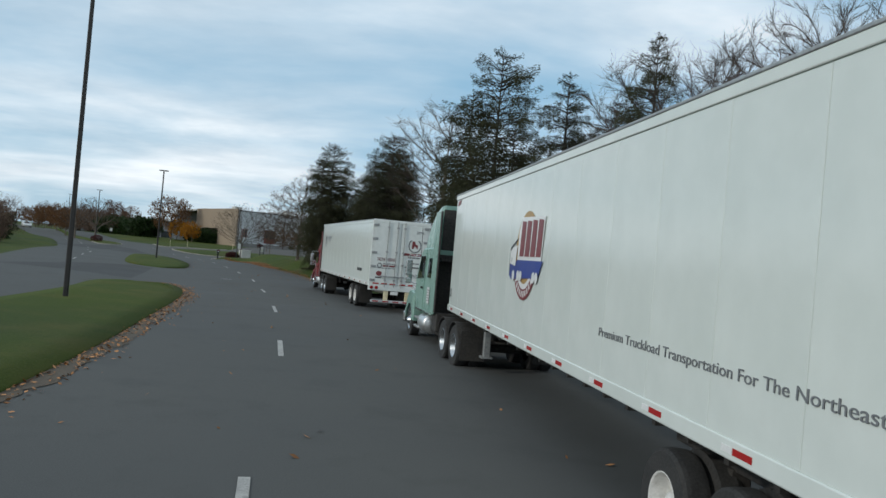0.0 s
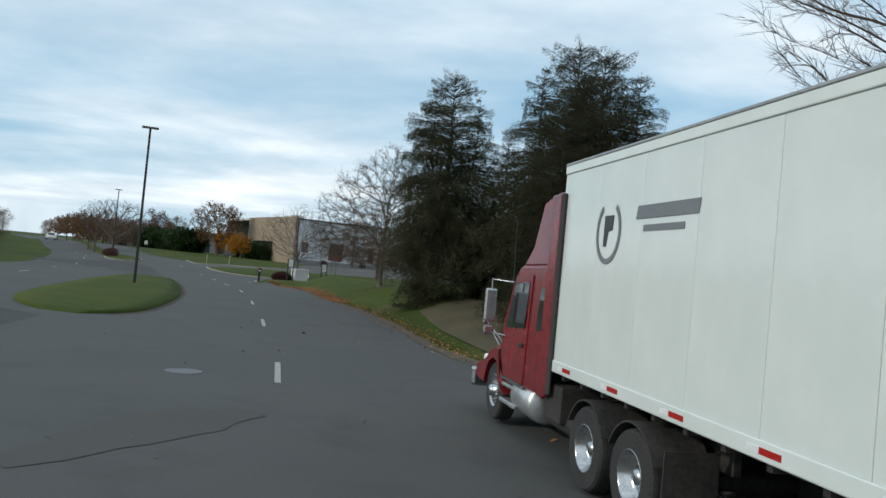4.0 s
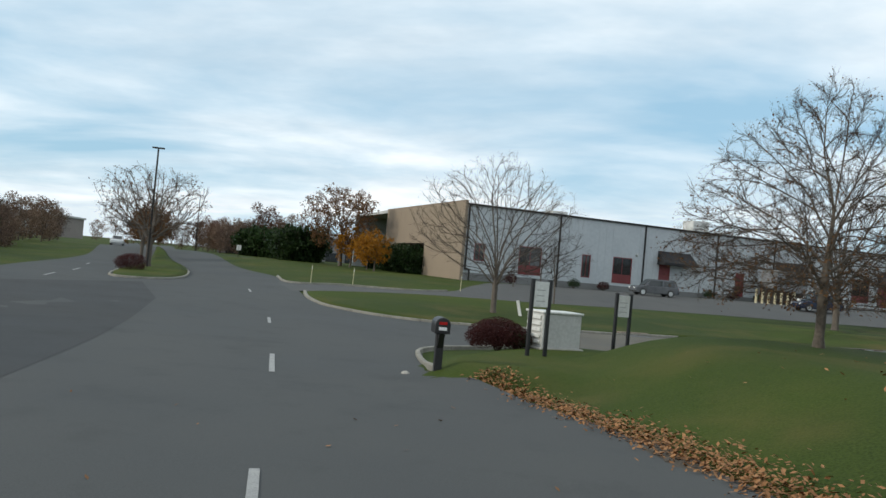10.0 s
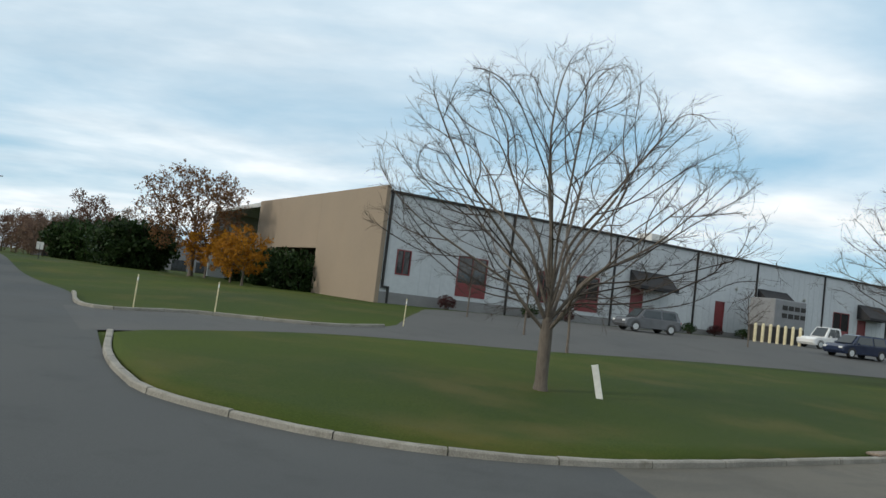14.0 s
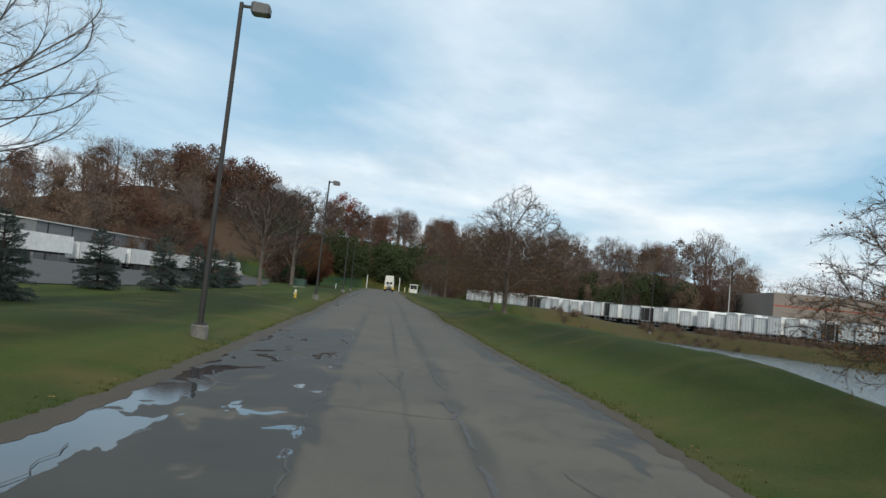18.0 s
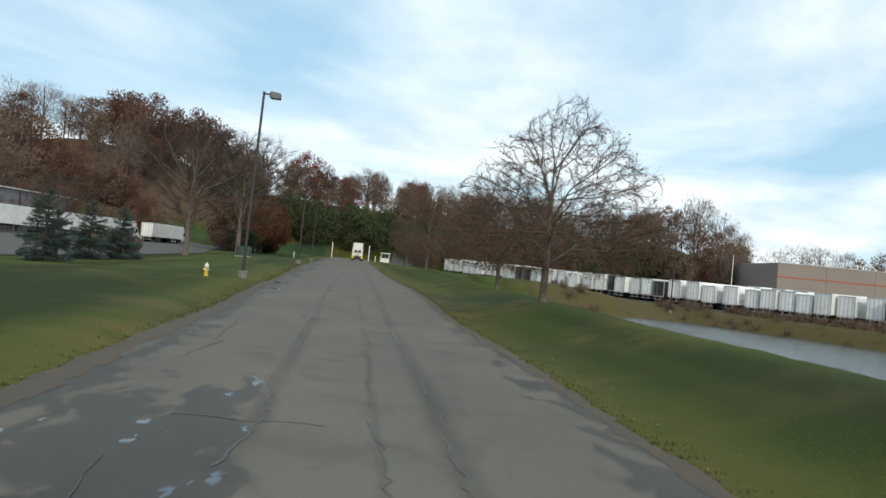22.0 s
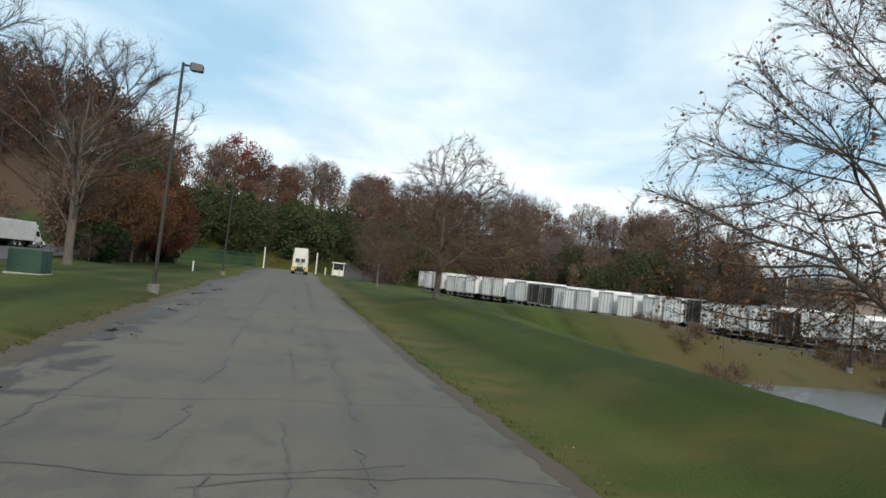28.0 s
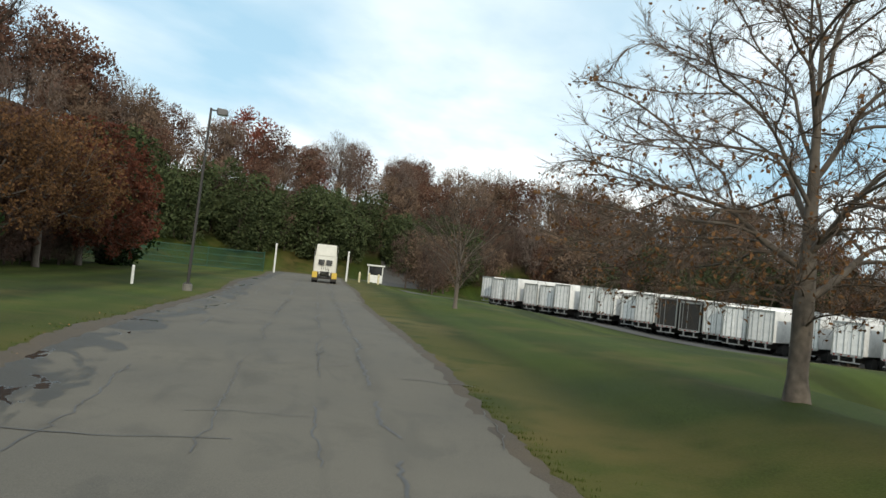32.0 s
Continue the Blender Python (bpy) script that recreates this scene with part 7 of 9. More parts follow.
    ws = [(-0.66, f0[0] - 0.03, belt + 0.06), (0.66, f0[0] - 0.03, belt + 0.06), (0.58, f1[0] + 0.06, h - 0.07), (-0.58, f1[0] + 0.06, h - 0.07)]
    part("windscreen", Mesh().add([(a_, b_ + 0.03, c_ + 0.02) for a_, b_, c_ in ws] + [(a_, b_ - 0.01, c_ - 0.01) for a_, b_, c_ in ws], [(0, 1, 2, 3), (7, 6, 5, 4), (0, 4, 5, 1), (1, 5, 6, 2), (2, 6, 7, 3), (3, 7, 4, 0)]), M_GLASS, ob)
    r0, r1 = cab_[0], cab_[1]
    rw = [(-0.64, r0[0] + 0.03, belt + 0.1), (0.64, r0[0] + 0.03, belt + 0.1), (0.56, r1[0] + 0.0, h - 0.16), (-0.56, r1[0] + 0.0, h - 0.16)]
    part("rear_window", Mesh().add([(a_, b_ - 0.02, c_) for a_, b_, c_ in rw] + [(a_, b_ + 0.03, c_) for a_, b_, c_ in rw], [(3, 2, 1, 0), (4, 5, 6, 7), (0, 1, 5, 4), (1, 2, 6, 5), (2, 3, 7, 6), (3, 0, 4, 7)]), M_GLASS, ob)
    part("bumper", Mesh().box(-W / 2 + 0.08, W / 2 - 0.08, -L - 0.06, -L + 0.06, 0.36, 0.58, 0.04), M_FRAME, ob)
    return ob


M_CAR_GREY = surf("grey car paint", (0.10, 0.105, 0.115), (0.15, 0.155, 0.165), rough=0.22, metal=0.3, bump=0)
M_CAR_NAVY = surf("dark blue car paint", (0.014, 0.022, 0.05), (0.025, 0.035, 0.07), rough=0.2, metal=0.2, bump=0)
M_CAR_WHITE = surf("white car paint", (0.62, 0.63, 0.63), (0.7, 0.71, 0.71), rough=0.25, bump=0)

# ---- street furniture and yard things ----
M_LENS = surf("lamp lens", (0.35, 0.35, 0.33), (0.45, 0.45, 0.42), rough=0.2, bump=0)
M_HEAD = surf("dull grey lamp housing", (0.06, 0.062, 0.065), (0.10, 0.10, 0.105), rough=0.5, bump=0.03)
M_YELLOW = surf("yellow safety paint", (0.50, 0.33, 0.03), (0.62, 0.43, 0.06), rough=0.5, fine=15, coarse=3, bump=0.05, wear=0.35)
M_WHITEP = surf("white painted metal", (0.60, 0.60, 0.57), (0.72, 0.72, 0.69), rough=0.5, fine=15, coarse=2, bump=0.05, wear=0.25)
M_GREENBOX = surf("dark green enamel", (0.012, 0.045, 0.03), (0.02, 0.065, 0.042), rough=0.5, fine=15, coarse=2, bump=0.04)
M_SEAL = surf("black crack sealer", (0.042, 0.040, 0.037), (0.072, 0.068, 0.062), rough=0.6, bump=0.1, coords="World")
M_DIRT = surf("damp road grit", (0.046, 0.036, 0.025), (0.086, 0.066, 0.044), rough=0.95, fine=30, coarse=1.2, bump=0.5, depth=0.01, coords="World", wear=0.4, wearcol=(0.05, 0.035, 0.022))


def street_lamp(x, y, tall, rz, label, heads=2, base=True, z=None, lean=0.0, flat=False):
    ob = thing("street_lamp", label, "street lamp", (x, y, zat(x, y) if z is None else z), rz, "lamp posts")
    ob.matrix_basis = ob.matrix_basis @ Matrix.Rotation(lean, 4, "Y")
    b = 0.0
    if base:
        b = 0.4
        part("footing", Mesh().lathe([(0.28, -0.3), (0.28, b - 0.05), (0.25, b)], 20), M_FOOTING, ob, "round concrete footing")
    part("base_plate", Mesh().box(-0.19, 0.19, -0.19, 0.19, b, b + 0.04, 0.01), M_DARKPOLE, ob)
    for sx in (-1, 1):
        for sy in (-1, 1):
            part("anchor_bolt", Mesh().cyl((sx * 0.14, sy * 0.14, b + 0.03), (sx * 0.14, sy * 0.14, b + 0.11), 0.016, 6), M_HEAD, ob)
    n = 0.062
    part("pole", Mesh().loft([[(cx * k, cy * k, z_) for cx, cy in ((-1, -0.7), (-0.7, -1), (0.7, -1), (1, -0.7), (1, 0.7), (0.7, 1), (-0.7, 1), (-1, 0.7))] for k, z_ in ((0.085, b + 0.04), (0.07, tall * 0.6), (n, tall))]), M_DARKPOLE, ob)
    part("hand_hole_cover", Mesh().box(-0.05, 0.05, -0.1, -0.075, b + 0.4, b + 0.6, 0.008), M_DARKPOLE, ob)
    for k in range(heads):
        s = 1 if k == 0 else -1
        if flat:
            h = part("lamp_head", Mesh().loft([[(s * x_, y_ * w_, z_) for y_, z_ in ((-1, tall - 0.1), (1, tall - 0.1), (0.8, tall), (-0.8, tall))] for x_, w_ in ((0.03, 0.1), (0.12, 0.17), (0.42, 0.17), (0.48, 0.12))]), M_DARKPOLE, ob, "small flat lamp head")
            part("lens", Mesh().box(min(s * 0.14, s * 0.4), max(s * 0.14, s * 0.4), -0.13, 0.13, tall - 0.112, tall - 0.098), M_LENS, h)
            continue
        arm = part("arm", Mesh().box(min(0, s * 0.42), max(0, s * 0.42), -0.035, 0.035, tall - 0.16, tall - 0.07, 0.01), M_DARKPOLE, ob)
        h = part("lamp_head", Mesh().loft([[(s * x_, y_, z_) for x_, y_, z_ in r] for r in (
            [(0.34, -0.2, tall - 0.28), (0.34, 0.2, tall - 0.28), (0.34, 0.2, tall - 0.02), (0.34, -0.2, tall - 0.02)],
            [(0.42, -0.26, tall - 0.33), (0.42, 0.26, tall - 0.33), (0.42, 0.26, tall + 0.02), (0.42, -0.26, tall + 0.02)],
            [(0.92, -0.26, tall - 0.33), (0.92, 0.26, tall - 0.33), (0.92, 0.26, tall - 0.02), (0.92, -0.26, tall - 0.02)],
            [(0.97, -0.2, tall - 0.3), (0.97, 0.2, tall - 0.3), (0.97, 0.2, tall - 0.08), (0.97, -0.2, tall - 0.08)])]), M_HEAD, ob, "boxy grey lamp head")
        part("lens", Mesh().box(min(s * 0.46, s * 0.88), max(s * 0.46, s * 0.88), -0.22, 0.22, tall - 0.345, tall - 0.325), M_LENS, h)
    return ob


street_lamp(-13.2, 25.8, 11.6, 20, "tall dark lamp post on the grass median", 2, False, flat=True)
street_lamp(-31.0, 82.8, 9.7, 25, "tall dark lamp post with two heads on the median", 2, False, flat=True)
street_lamp(-66.0, 146.6, 9.8, 30, "dark lamp post with two heads among median trees", 2, False, flat=True)
street_lamp(-104, 214, 10, 30, "distant dark lamp post beside the road", 2, False, flat=True)
for x, y, tall, hd in ((-4.85, 150.15, 11.1, 1), (33.0, 172.5, 10.6, 1), (73.1, 196.1, 11.1, 1), (112.3, 220.1, 10.7, 1)):
    street_lamp(x, y, tall, -58, "dark lamp post with one boxy head on concrete", hd, True, lean=0.018)
for x, y, tall in ((82, 119.5, 10.5), (140, 120, 12), (153, 173.5, 13.5), (118, 160, 11), (215, 215, 13)):
    street_lamp(x, y, tall, 56, "yard lamp post with two boxy heads", 2, True)
thin = thing("flag_pole", "thin white pole beyond the parked trailers", "pole", (222, 158, 0))
part("shaft", Mesh().tube([(0, 0, -0.5), (0, 0, 13)], [0.14, 0.08], 8), M_WHITEP, thin)
part("foot", Mesh().lathe([(0.4, -0.3), (0.4, 0.2), (0.2, 0.3)], 12), M_CONCRETE, thin)

# mailbox and driveway signs
mb = thing("mailbox", "black roadside mailbox on a thick black post", "mailbox", (-32.55, 111.1, zat(-32.55, 111.1)), 24)
part("post", Mesh().box(-0.1, 0.1, -0.1, 0.1, -0.2, 1.0, 0.015), M_BLACK, mb)
part("bracket", Mesh().prism([(-0.1, 0.62), (0.1, 0.62), (0.34, 0.98), (-0.34, 0.98)], -0.07, 0.07), M_BLACK, mb)
arc = [(math.cos(math.pi * k / 8) * 0.19, 1.22 + math.sin(math.pi * k / 8) * 0.17) for k in range(9)]
mbody = Mesh().loft([[(x_, y_, z_) for x_, z_ in [(0.19, 1.0)] + arc + [(-0.19, 1.0)]] for y_ in (-0.32, 0.32)])
bx = part("box", mbody, M_BLACK, mb)
part("door", Mesh().loft([[(x_ * k, y_, 1.18 + (z_ - 1.18) * k) for x_, z_ in [(0.185, 1.0)] + arc + [(-0.185, 1.0)]] for y_, k in ((-0.335, 0.96), (-0.32, 1.02))]), M_BLACK, bx)
part("flag", Mesh().box(0.19, 0.205, -0.05, 0.2, 1.2, 1.3, 0.004), M_RED, bx, "red flag")
part("number_bar", Mesh().box(-0.1, 0.1, -0.345, -0.335, 1.08, 1.16), M_SILVER, bx)
part("red_label", Mesh().box(-0.1, 0.1, -0.345, -0.335, 1.22, 1.29), M_RED, bx)
rk = thing("stone", "pale stone at the foot of the kerb", "stone", (-33.3, 110.9, zat(-33.3, 110.9)))
part("rock", Mesh().lathe([(0.11, -0.05), (0.13, 0.03), (0.10, 0.1), (0.03, 0.13)], 7), M_CONCRETE, rk)

for k, (x, y, rz, h) in enumerate(((-30.6, 114.9, 40, 2.2), (-28.35, 119.9, 40, 2.0))):
    sg = thing("sign", "small white sign on two black posts", "sign", (x, y, zat(x, y)), rz, "driveway signs")
    for s in (-1, 1):
        ps = part("post", Mesh().box(s * 0.3 - 0.05, s * 0.3 + 0.05, -0.05, 0.05, -0.2, h, 0.008), M_BLACK, sg)
        part("cap", Mesh().box(s * 0.3 - 0.06, s * 0.3 + 0.06, -0.06, 0.06, h, h + 0.03, 0.008), M_BLACK, ps)
    bd = part("board", Mesh().box(-0.25, 0.25, -0.03, 0.02, h - 0.78, h - 0.04, 0.01), M_WHITEP, sg, "white sign face with illegible lines")
    for q in range(3):
        part("lettering_bar", Mesh().box(-0.16, 0.14 - 0.05 * (q % 2), -0.034, -0.03, h - 0.62 + q * 0.16, h - 0.595 + q * 0.16), M_LENS, bd)
eb = thing("electrical_cabinet", "grey utility cabinet with white vents behind signs", "cabinet", (-30.5, 118.2, zat(-30.5, 118.2)), 40)
part("body", Mesh().box(-0.75, 0.75, -0.5, 0.5, 0.0, 1.15, 0.03), M_UNIT, eb)
part("lid", Mesh().box(-0.8, 0.8, -0.55, 0.55, 1.15, 1.22, 0.02), M_WHITEP, eb)
for k in range(5):
    part("vent", Mesh().box(-0.80, -0.75, -0.4, 0.4, 0.15 + k * 0.2, 0.27 + k * 0.2, 0.01), M_WHITEP, eb)
part("plinth", Mesh().box(-0.85, 0.85, -0.6, 0.6, -0.15, 0.04, 0.02), M_CONCRETE, eb)
shrub("barberry_bush", -32.2, 117.5, 0.98, 0.95, 0.98, M_HEDGE_RED, "low round dark red bush beside the driveway", count=20000, size=0.042, seed=3)
shrub("small_shrub", -31.6, 117.4, 0.45, 0.45, 0.6, M_HEDGE, "small clipped green shrub beside the cabinet", count=900, size=0.06, seed=5)
shrub("median_shrub", -63.2, 140.6, 1.1, 1.1, 1.35, M_HEDGE_RED, "round clipped brown shrub on the median", count=6000, size=0.06, seed=6, flat=0.25)
st = thing("marker_stake", "leaning white plastic marker stake", "stake", (-34.55, 137.9, zat(-34.55, 137.9) + 0.05))
st.matrix_basis = st.matrix_basis @ Matrix.Rotation(radians(-14), 4, "Y")
part("post", Mesh().box(-0.09, 0.09, -0.025, 0.025, -0.2, 1.0, 0.015), M_WHITEP, st)
part("top_cap", Mesh().box(-0.095, 0.095, -0.03, 0.03, 1.0, 1.03, 0.01), M_WHITEP, st)
for x, y in ((-52.0, 146.9), (-49.2, 148.4), (-41.8, 153.0)):
    mk_ = thing("snow_marker", "thin yellow-white snow marker rod", "marker", (x, y, zat(x, y)), group="snow markers")
    part("rod", Mesh().cyl((0, 0, -0.2), (0.04, 0, 1.35), 0.028, 6), M_CREAM, mk_)
    part("band", Mesh().cyl((0.036, 0, 1.1), (0.039, 0, 1.25), 0.031, 6), M_WHITEP, mk_)
sg3 = thing("small_sign", "small white sign on a thin post by the lawn", "sign", (-80, 186, zat(-80, 186)), 30)
part("post", Mesh().cyl((0, 0, -0.2), (0, 0, 1.4), 0.04, 6), M_DARKPOLE, sg3)
part("board", Mesh().box(-0.3, 0.3, -0.03, 0.0, 0.9, 1.6, 0.01), M_WHITEP, sg3)

# hydrant
hy = thing("fire_hydrant", "yellow fire hydrant with a pale top", "hydrant", (29.5, 172.1, zat(29.5, 172.1)))
part("barrel", Mesh().lathe([(0.16, -0.1), (0.16, 0.05), (0.12, 0.08), (0.12, 0.55), (0.15, 0.57), (0.15, 0.62)], 16), M_YELLOW, hy)
part("bonnet", Mesh().lathe([(0.14, 0.62), (0.12, 0.74), (0.06, 0.82), (0.03, 0.83), (0.03, 0.9), (0.01, 0.9)], 14), M_WHITEP, hy)
for a in (0, math.pi / 2, math.pi):
    part("nozzle", Mesh().cyl((0, 0, 0.45), (math.cos(a) * 0.22, math.sin(a) * 0.22, 0.45), 0.06, 10), M_WHITEP, hy)
hy.scale = (0.8, 0.8, 0.8)
gb = thing("transformer_box", "low dark green transformer box on the lawn", "cabinet", (73.2, 204.0, zat(73.2, 204.0)), 30)
part("body", Mesh().box(-0.9, 0.9, -0.8, 0.8, 0.05, 1.25, 0.04), M_GREENBOX, gb)
part("plinth", Mesh().box(-1.0, 1.0, -0.9, 0.9, -0.2, 0.06, 0.02), M_CONCRETE, gb)
part("door_seam", Mesh().box(-0.01, 0.01, -0.81, -0.79, 0.15, 1.1), M_BLACK, gb)
wp = thing("warning_post", "short pale marker post by the verge", "post", (110.5, 222.5, zat(110.5, 222.5)))
part("post", Mesh().cyl((0, 0, -0.2), (0, 0, 1.0), 0.08, 8), M_WHITEP, wp)
part("cap", Mesh().lathe([(0.085, 1.0), (0.06, 1.06), (0.01, 1.07)], 8), M_WHITEP, wp)

# gate at the end of the side road
for x, y, h, lab in ((158.3, 244.6, 3.6, "tall white gate post"), (158.2, 234.4, 3.5, "tall white gate post with a small sign")):
    gp = thing("gate_post", lab, "gate post", (x, y, zat(x, y)), 30, "gate posts")
    part("post", Mesh().tube([(0, 0, -0.3), (0, 0, h)], 0.11, 12), M_WHITEP, gp)
    part("cap", Mesh().lathe([(0.13, h), (0.11, h + 0.05), (0.02, h + 0.08)], 12), M_WHITEP, gp)
    if "sign" in lab:
        part("sign_board", Mesh().box(0.2, 1.0, -0.03, 0.0, h - 1.5, h - 0.9, 0.01), M_WHITEP, gp)
for x, y in ((160.0, 233.6), (161.4, 233.0), (162.6, 232.3)):
    bl = thing("bollard", "yellow and white steel bollard by the gate", "bollard", (x, y, zat(x, y)), group="gate bollards")
    part("post", Mesh().tube([(0, 0, -0.2), (0, 0, 1.15)], 0.12, 12), M_CREAM, bl)
    part("dome", Mesh().lathe([(0.12, 1.15), (0.09, 1.22), (0.02, 1.25)], 12), M_CREAM, bl)
bo = thing("guard_booth", "small white guard booth with windows", "booth", (172.9, 237.8, zat(172.9, 237.8)), 25)
part("wall", Mesh().box(-1.1, 1.1, -1.0, 1.0, 0, 1.05, 0.03), M_WHITEP, bo)
for sx in (-1.05, 1.05):
    for sy in (-0.95, 0.95):
        part("corner_post", Mesh().box(sx - 0.06, sx + 0.06, sy - 0.06, sy + 0.06, 1.05, 2.25), M_WHITEP, bo)
for a, b, c, d in ((-0.99, -0.05, -0.97, -0.93), (0.05, 0.99, -0.97, -0.93), (-1.07, -1.03, -0.89, 0.89), (1.03, 1.07, -0.89, 0.89), (-0.99, 0.99, 0.93, 0.97)):
    part("pane", Mesh().box(a, b, c, d, 1.08, 2.2), M_WINDOW, bo)
part("mullion", Mesh().box(-0.05, 0.05, -1.0, -0.92, 1.05, 2.25), M_WHITEP, bo)
part("roof", Mesh().box(-1.35, 1.35, -1.25, 1.25, 2.25, 2.45, 0.05), M_WHITEP, bo)
M_FENCE = surf("green mesh fence", (0.01, 0.06, 0.045), (0.016, 0.085, 0.06), rough=0.6, bump=0.05)
fe = thing("fence", "green mesh fence climbing the grass bank", "fence")
FL = [(158, 246), (153.5, 251), (149, 257), (144, 263), (139, 270), (134, 277), (129, 285)]
for k, (a, b) in enumerate(zip(FL[:-1], FL[1:])):
    za, zb = zat(*a), zat(*b)
    part("fence_post", Mesh().cyl((*a, za - 0.2), (*a, za + 2.5), 0.05, 6), M_FENCE, fe)
    wi = Mesh()
    for q in range(54):
        t = q / 54
        wi.tube([(a[0] + (b[0] - a[0]) * t, a[1] + (b[1] - a[1]) * t, za + (zb - za) * t + 0.05), (a[0] + (b[0] - a[0]) * t, a[1] + (b[1] - a[1]) * t, za + (zb - za) * t + 2.4)], 0.03, 3)
    for h in (0.1, 0.8, 1.6, 2.35):
        wi.tube([(*a, za + h), (*b, zb + h)], 0.03, 3)
    part("mesh_panel", wi, M_FENCE, fe)

# white bobtail tractor stopped before the gate
tractor("white tractor without a trailer near the gate", (144.5, 231.0, zat(144.5, 231.0) + 0.06), -60, M_WHITE_CAB, 5.4, 3.95, 1.9, stack=False, detail=False)
bob = bpy.data.objects["semi_tractor.002"]
for x in (0.5, 1.3):
    part("rear_window", Mesh().box(x, x + 0.62, 2.24 - 0.2, 2.40 - 0.18, 1.85, 2.35, 0.02), M_GLASS, bob)
part("yellow_flag_panel", Mesh().box(0.0, 0.5, -1.36, -1.33, 0.5, 1.1), M_YELLOW, bob)
part("yellow_flag_panel", Mesh().box(1.94, 2.44, -1.36, -1.33, 0.5, 1.1), M_YELLOW, bob)

# cars in the lot
def lot(s, out):
    p = Vector((-45.8, 170.6)) + U * s + Vector((U.y, -U.x)) * out
    return p.x, p.y


car("dark grey SUV parked by the white building", *lot(17.2, 8.8), FRONT_ANGLE + 75, M_CAR_GREY)
car("white pickup truck parked by the generator", *lot(38.5, 9.4), FRONT_ANGLE + 80, M_CAR_WHITE, "pickup", 5.6, 1.85)
car("dark blue SUV parked in the lot", *lot(31.0, 16.2), FRONT_ANGLE + 78, M_CAR_NAVY)
car("white sedan on the far carriageway", -104, 193, 215, M_CAR_WHITE, "sedan", 4.6, 1.45)
vt = thing("box_truck", "distant white box truck on the main road", "truck", (-150, 226, zat(-150, 226)), 35)
part("box", Mesh().box(-1.2, 1.2, -5, 2, 1.0, 3.8, 0.05), M_TRAILER, vt)
part("cab", Mesh().box(-1.1, 1.1, 2.1, 4.2, 0.6, 2.7, 0.15), M_WHITE_CAB, vt)
for sx in (-1, 1):
    for y in (-3, 3.2):
        wheel(vt, sx * 1.15, y, 0.48, 0.28, M_RIM, sx)
# generator, bollards and trellis
M_GENSET = surf("grey enclosure paint", (0.17, 0.175, 0.18), (0.23, 0.235, 0.24), rough=0.5, fine=10, coarse=1, bump=0.05, wear=0.2)
gx_, gy_ = lot(38.6, 4.2)
gn = thing("generator", "grey standby generator with dark louvres", "generator", (gx_, gy_, zat(gx_, gy_) + 0.05), FRONT_ANGLE)
part("body", Mesh().box(-2.3, 2.3, -1.3, 1.3, 1.4, 3.9, 0.06), M_GENSET, gn)
part("skid", Mesh().box(-2.4, 2.4, -1.2, 1.2, 0.0, 1.4, 0.03), M_FRAME, gn)
for k in range(4):
    for q in range(2):
        part("louvre", Mesh().box(-1.2 + k * 0.9, -0.5 + k * 0.9, -1.34, -1.3, 2.3 + q * 0.7, 2.7 + q * 0.7, 0.01), M_FRAME, gn)
for k in range(7):
    x, y = lot(32.4 + k * 0.62, 6.6 + k * 0.28)
    b_ = thing("bollard", "yellow steel bollard guarding the generator", "bollard", (x, y, zat(x, y) + 0.05), group="generator bollards")
    part("post", Mesh().tube([(0, 0, -0.2), (0, 0, 1.5)], 0.13, 12), M_CREAM, b_)
    part("dome", Mesh().lathe([(0.13, 1.5), (0.1, 1.57), (0.02, 1.6)], 12), M_CREAM, b_)
x, y = lot(88, 9)
dp = thing("dumpster", "dark green dumpster at the end of the lot", "dumpster", (x, y, zat(x, y) + 0.05), FRONT_ANGLE)
part("bin", Mesh().prism([(-1.0, 0.15), (0.9, 0.15), (1.05, 1.5), (-1.05, 1.7)], -1.6, 1.6, 0.02), M_GREENBOX, dp)
part("lid", Mesh().prism([(-1.1, 1.7), (1.1, 1.5), (1.1, 1.56), (-1.1, 1.77)], -1.65, 1.65), M_BLACK, dp)
x, y = lot(66, 4)
lw = thing("retaining_wall", "tan loading ramp wall in front of doors", "wall", (x, y, zat(x, y)), FRONT_ANGLE)
part("wall", Mesh().prism([(-0.3, -0.3), (0.3, -0.3), (0.3, 1.2), (-0.3, 1.2)], 0, 22), M_STUCCO, lw)
part("coping", Mesh().box(-0.1, 22.1, -0.4, 0.4, 1.2, 1.3, 0.03), M_CONCRETE, lw)
for k, s in enumerate((5.0, 12.5, 16.2, 30.5, 34, 38)):
    x, y = lot(s, 1.2)
    shrub("foundation_shrub", x, y, 0.7, 0.6, 1.0, M_HEDGE if k % 2 else M_HEDGE_RED, "low shrub along the building wall", count=700, size=0.11, seed=20 + k, group="foundation shrubs")

# trailers in the yard: one plain unit, copied in a row
M_YARD_WHITE = surf("weathered white trailer panel", (0.66, 0.67, 0.66), (0.80, 0.80, 0.78), rough=0.45, fine=3, coarse=0.5, bump=0.03, wear=0.4, wearcol=(0.36, 0.36, 0.35), vary=0.14)


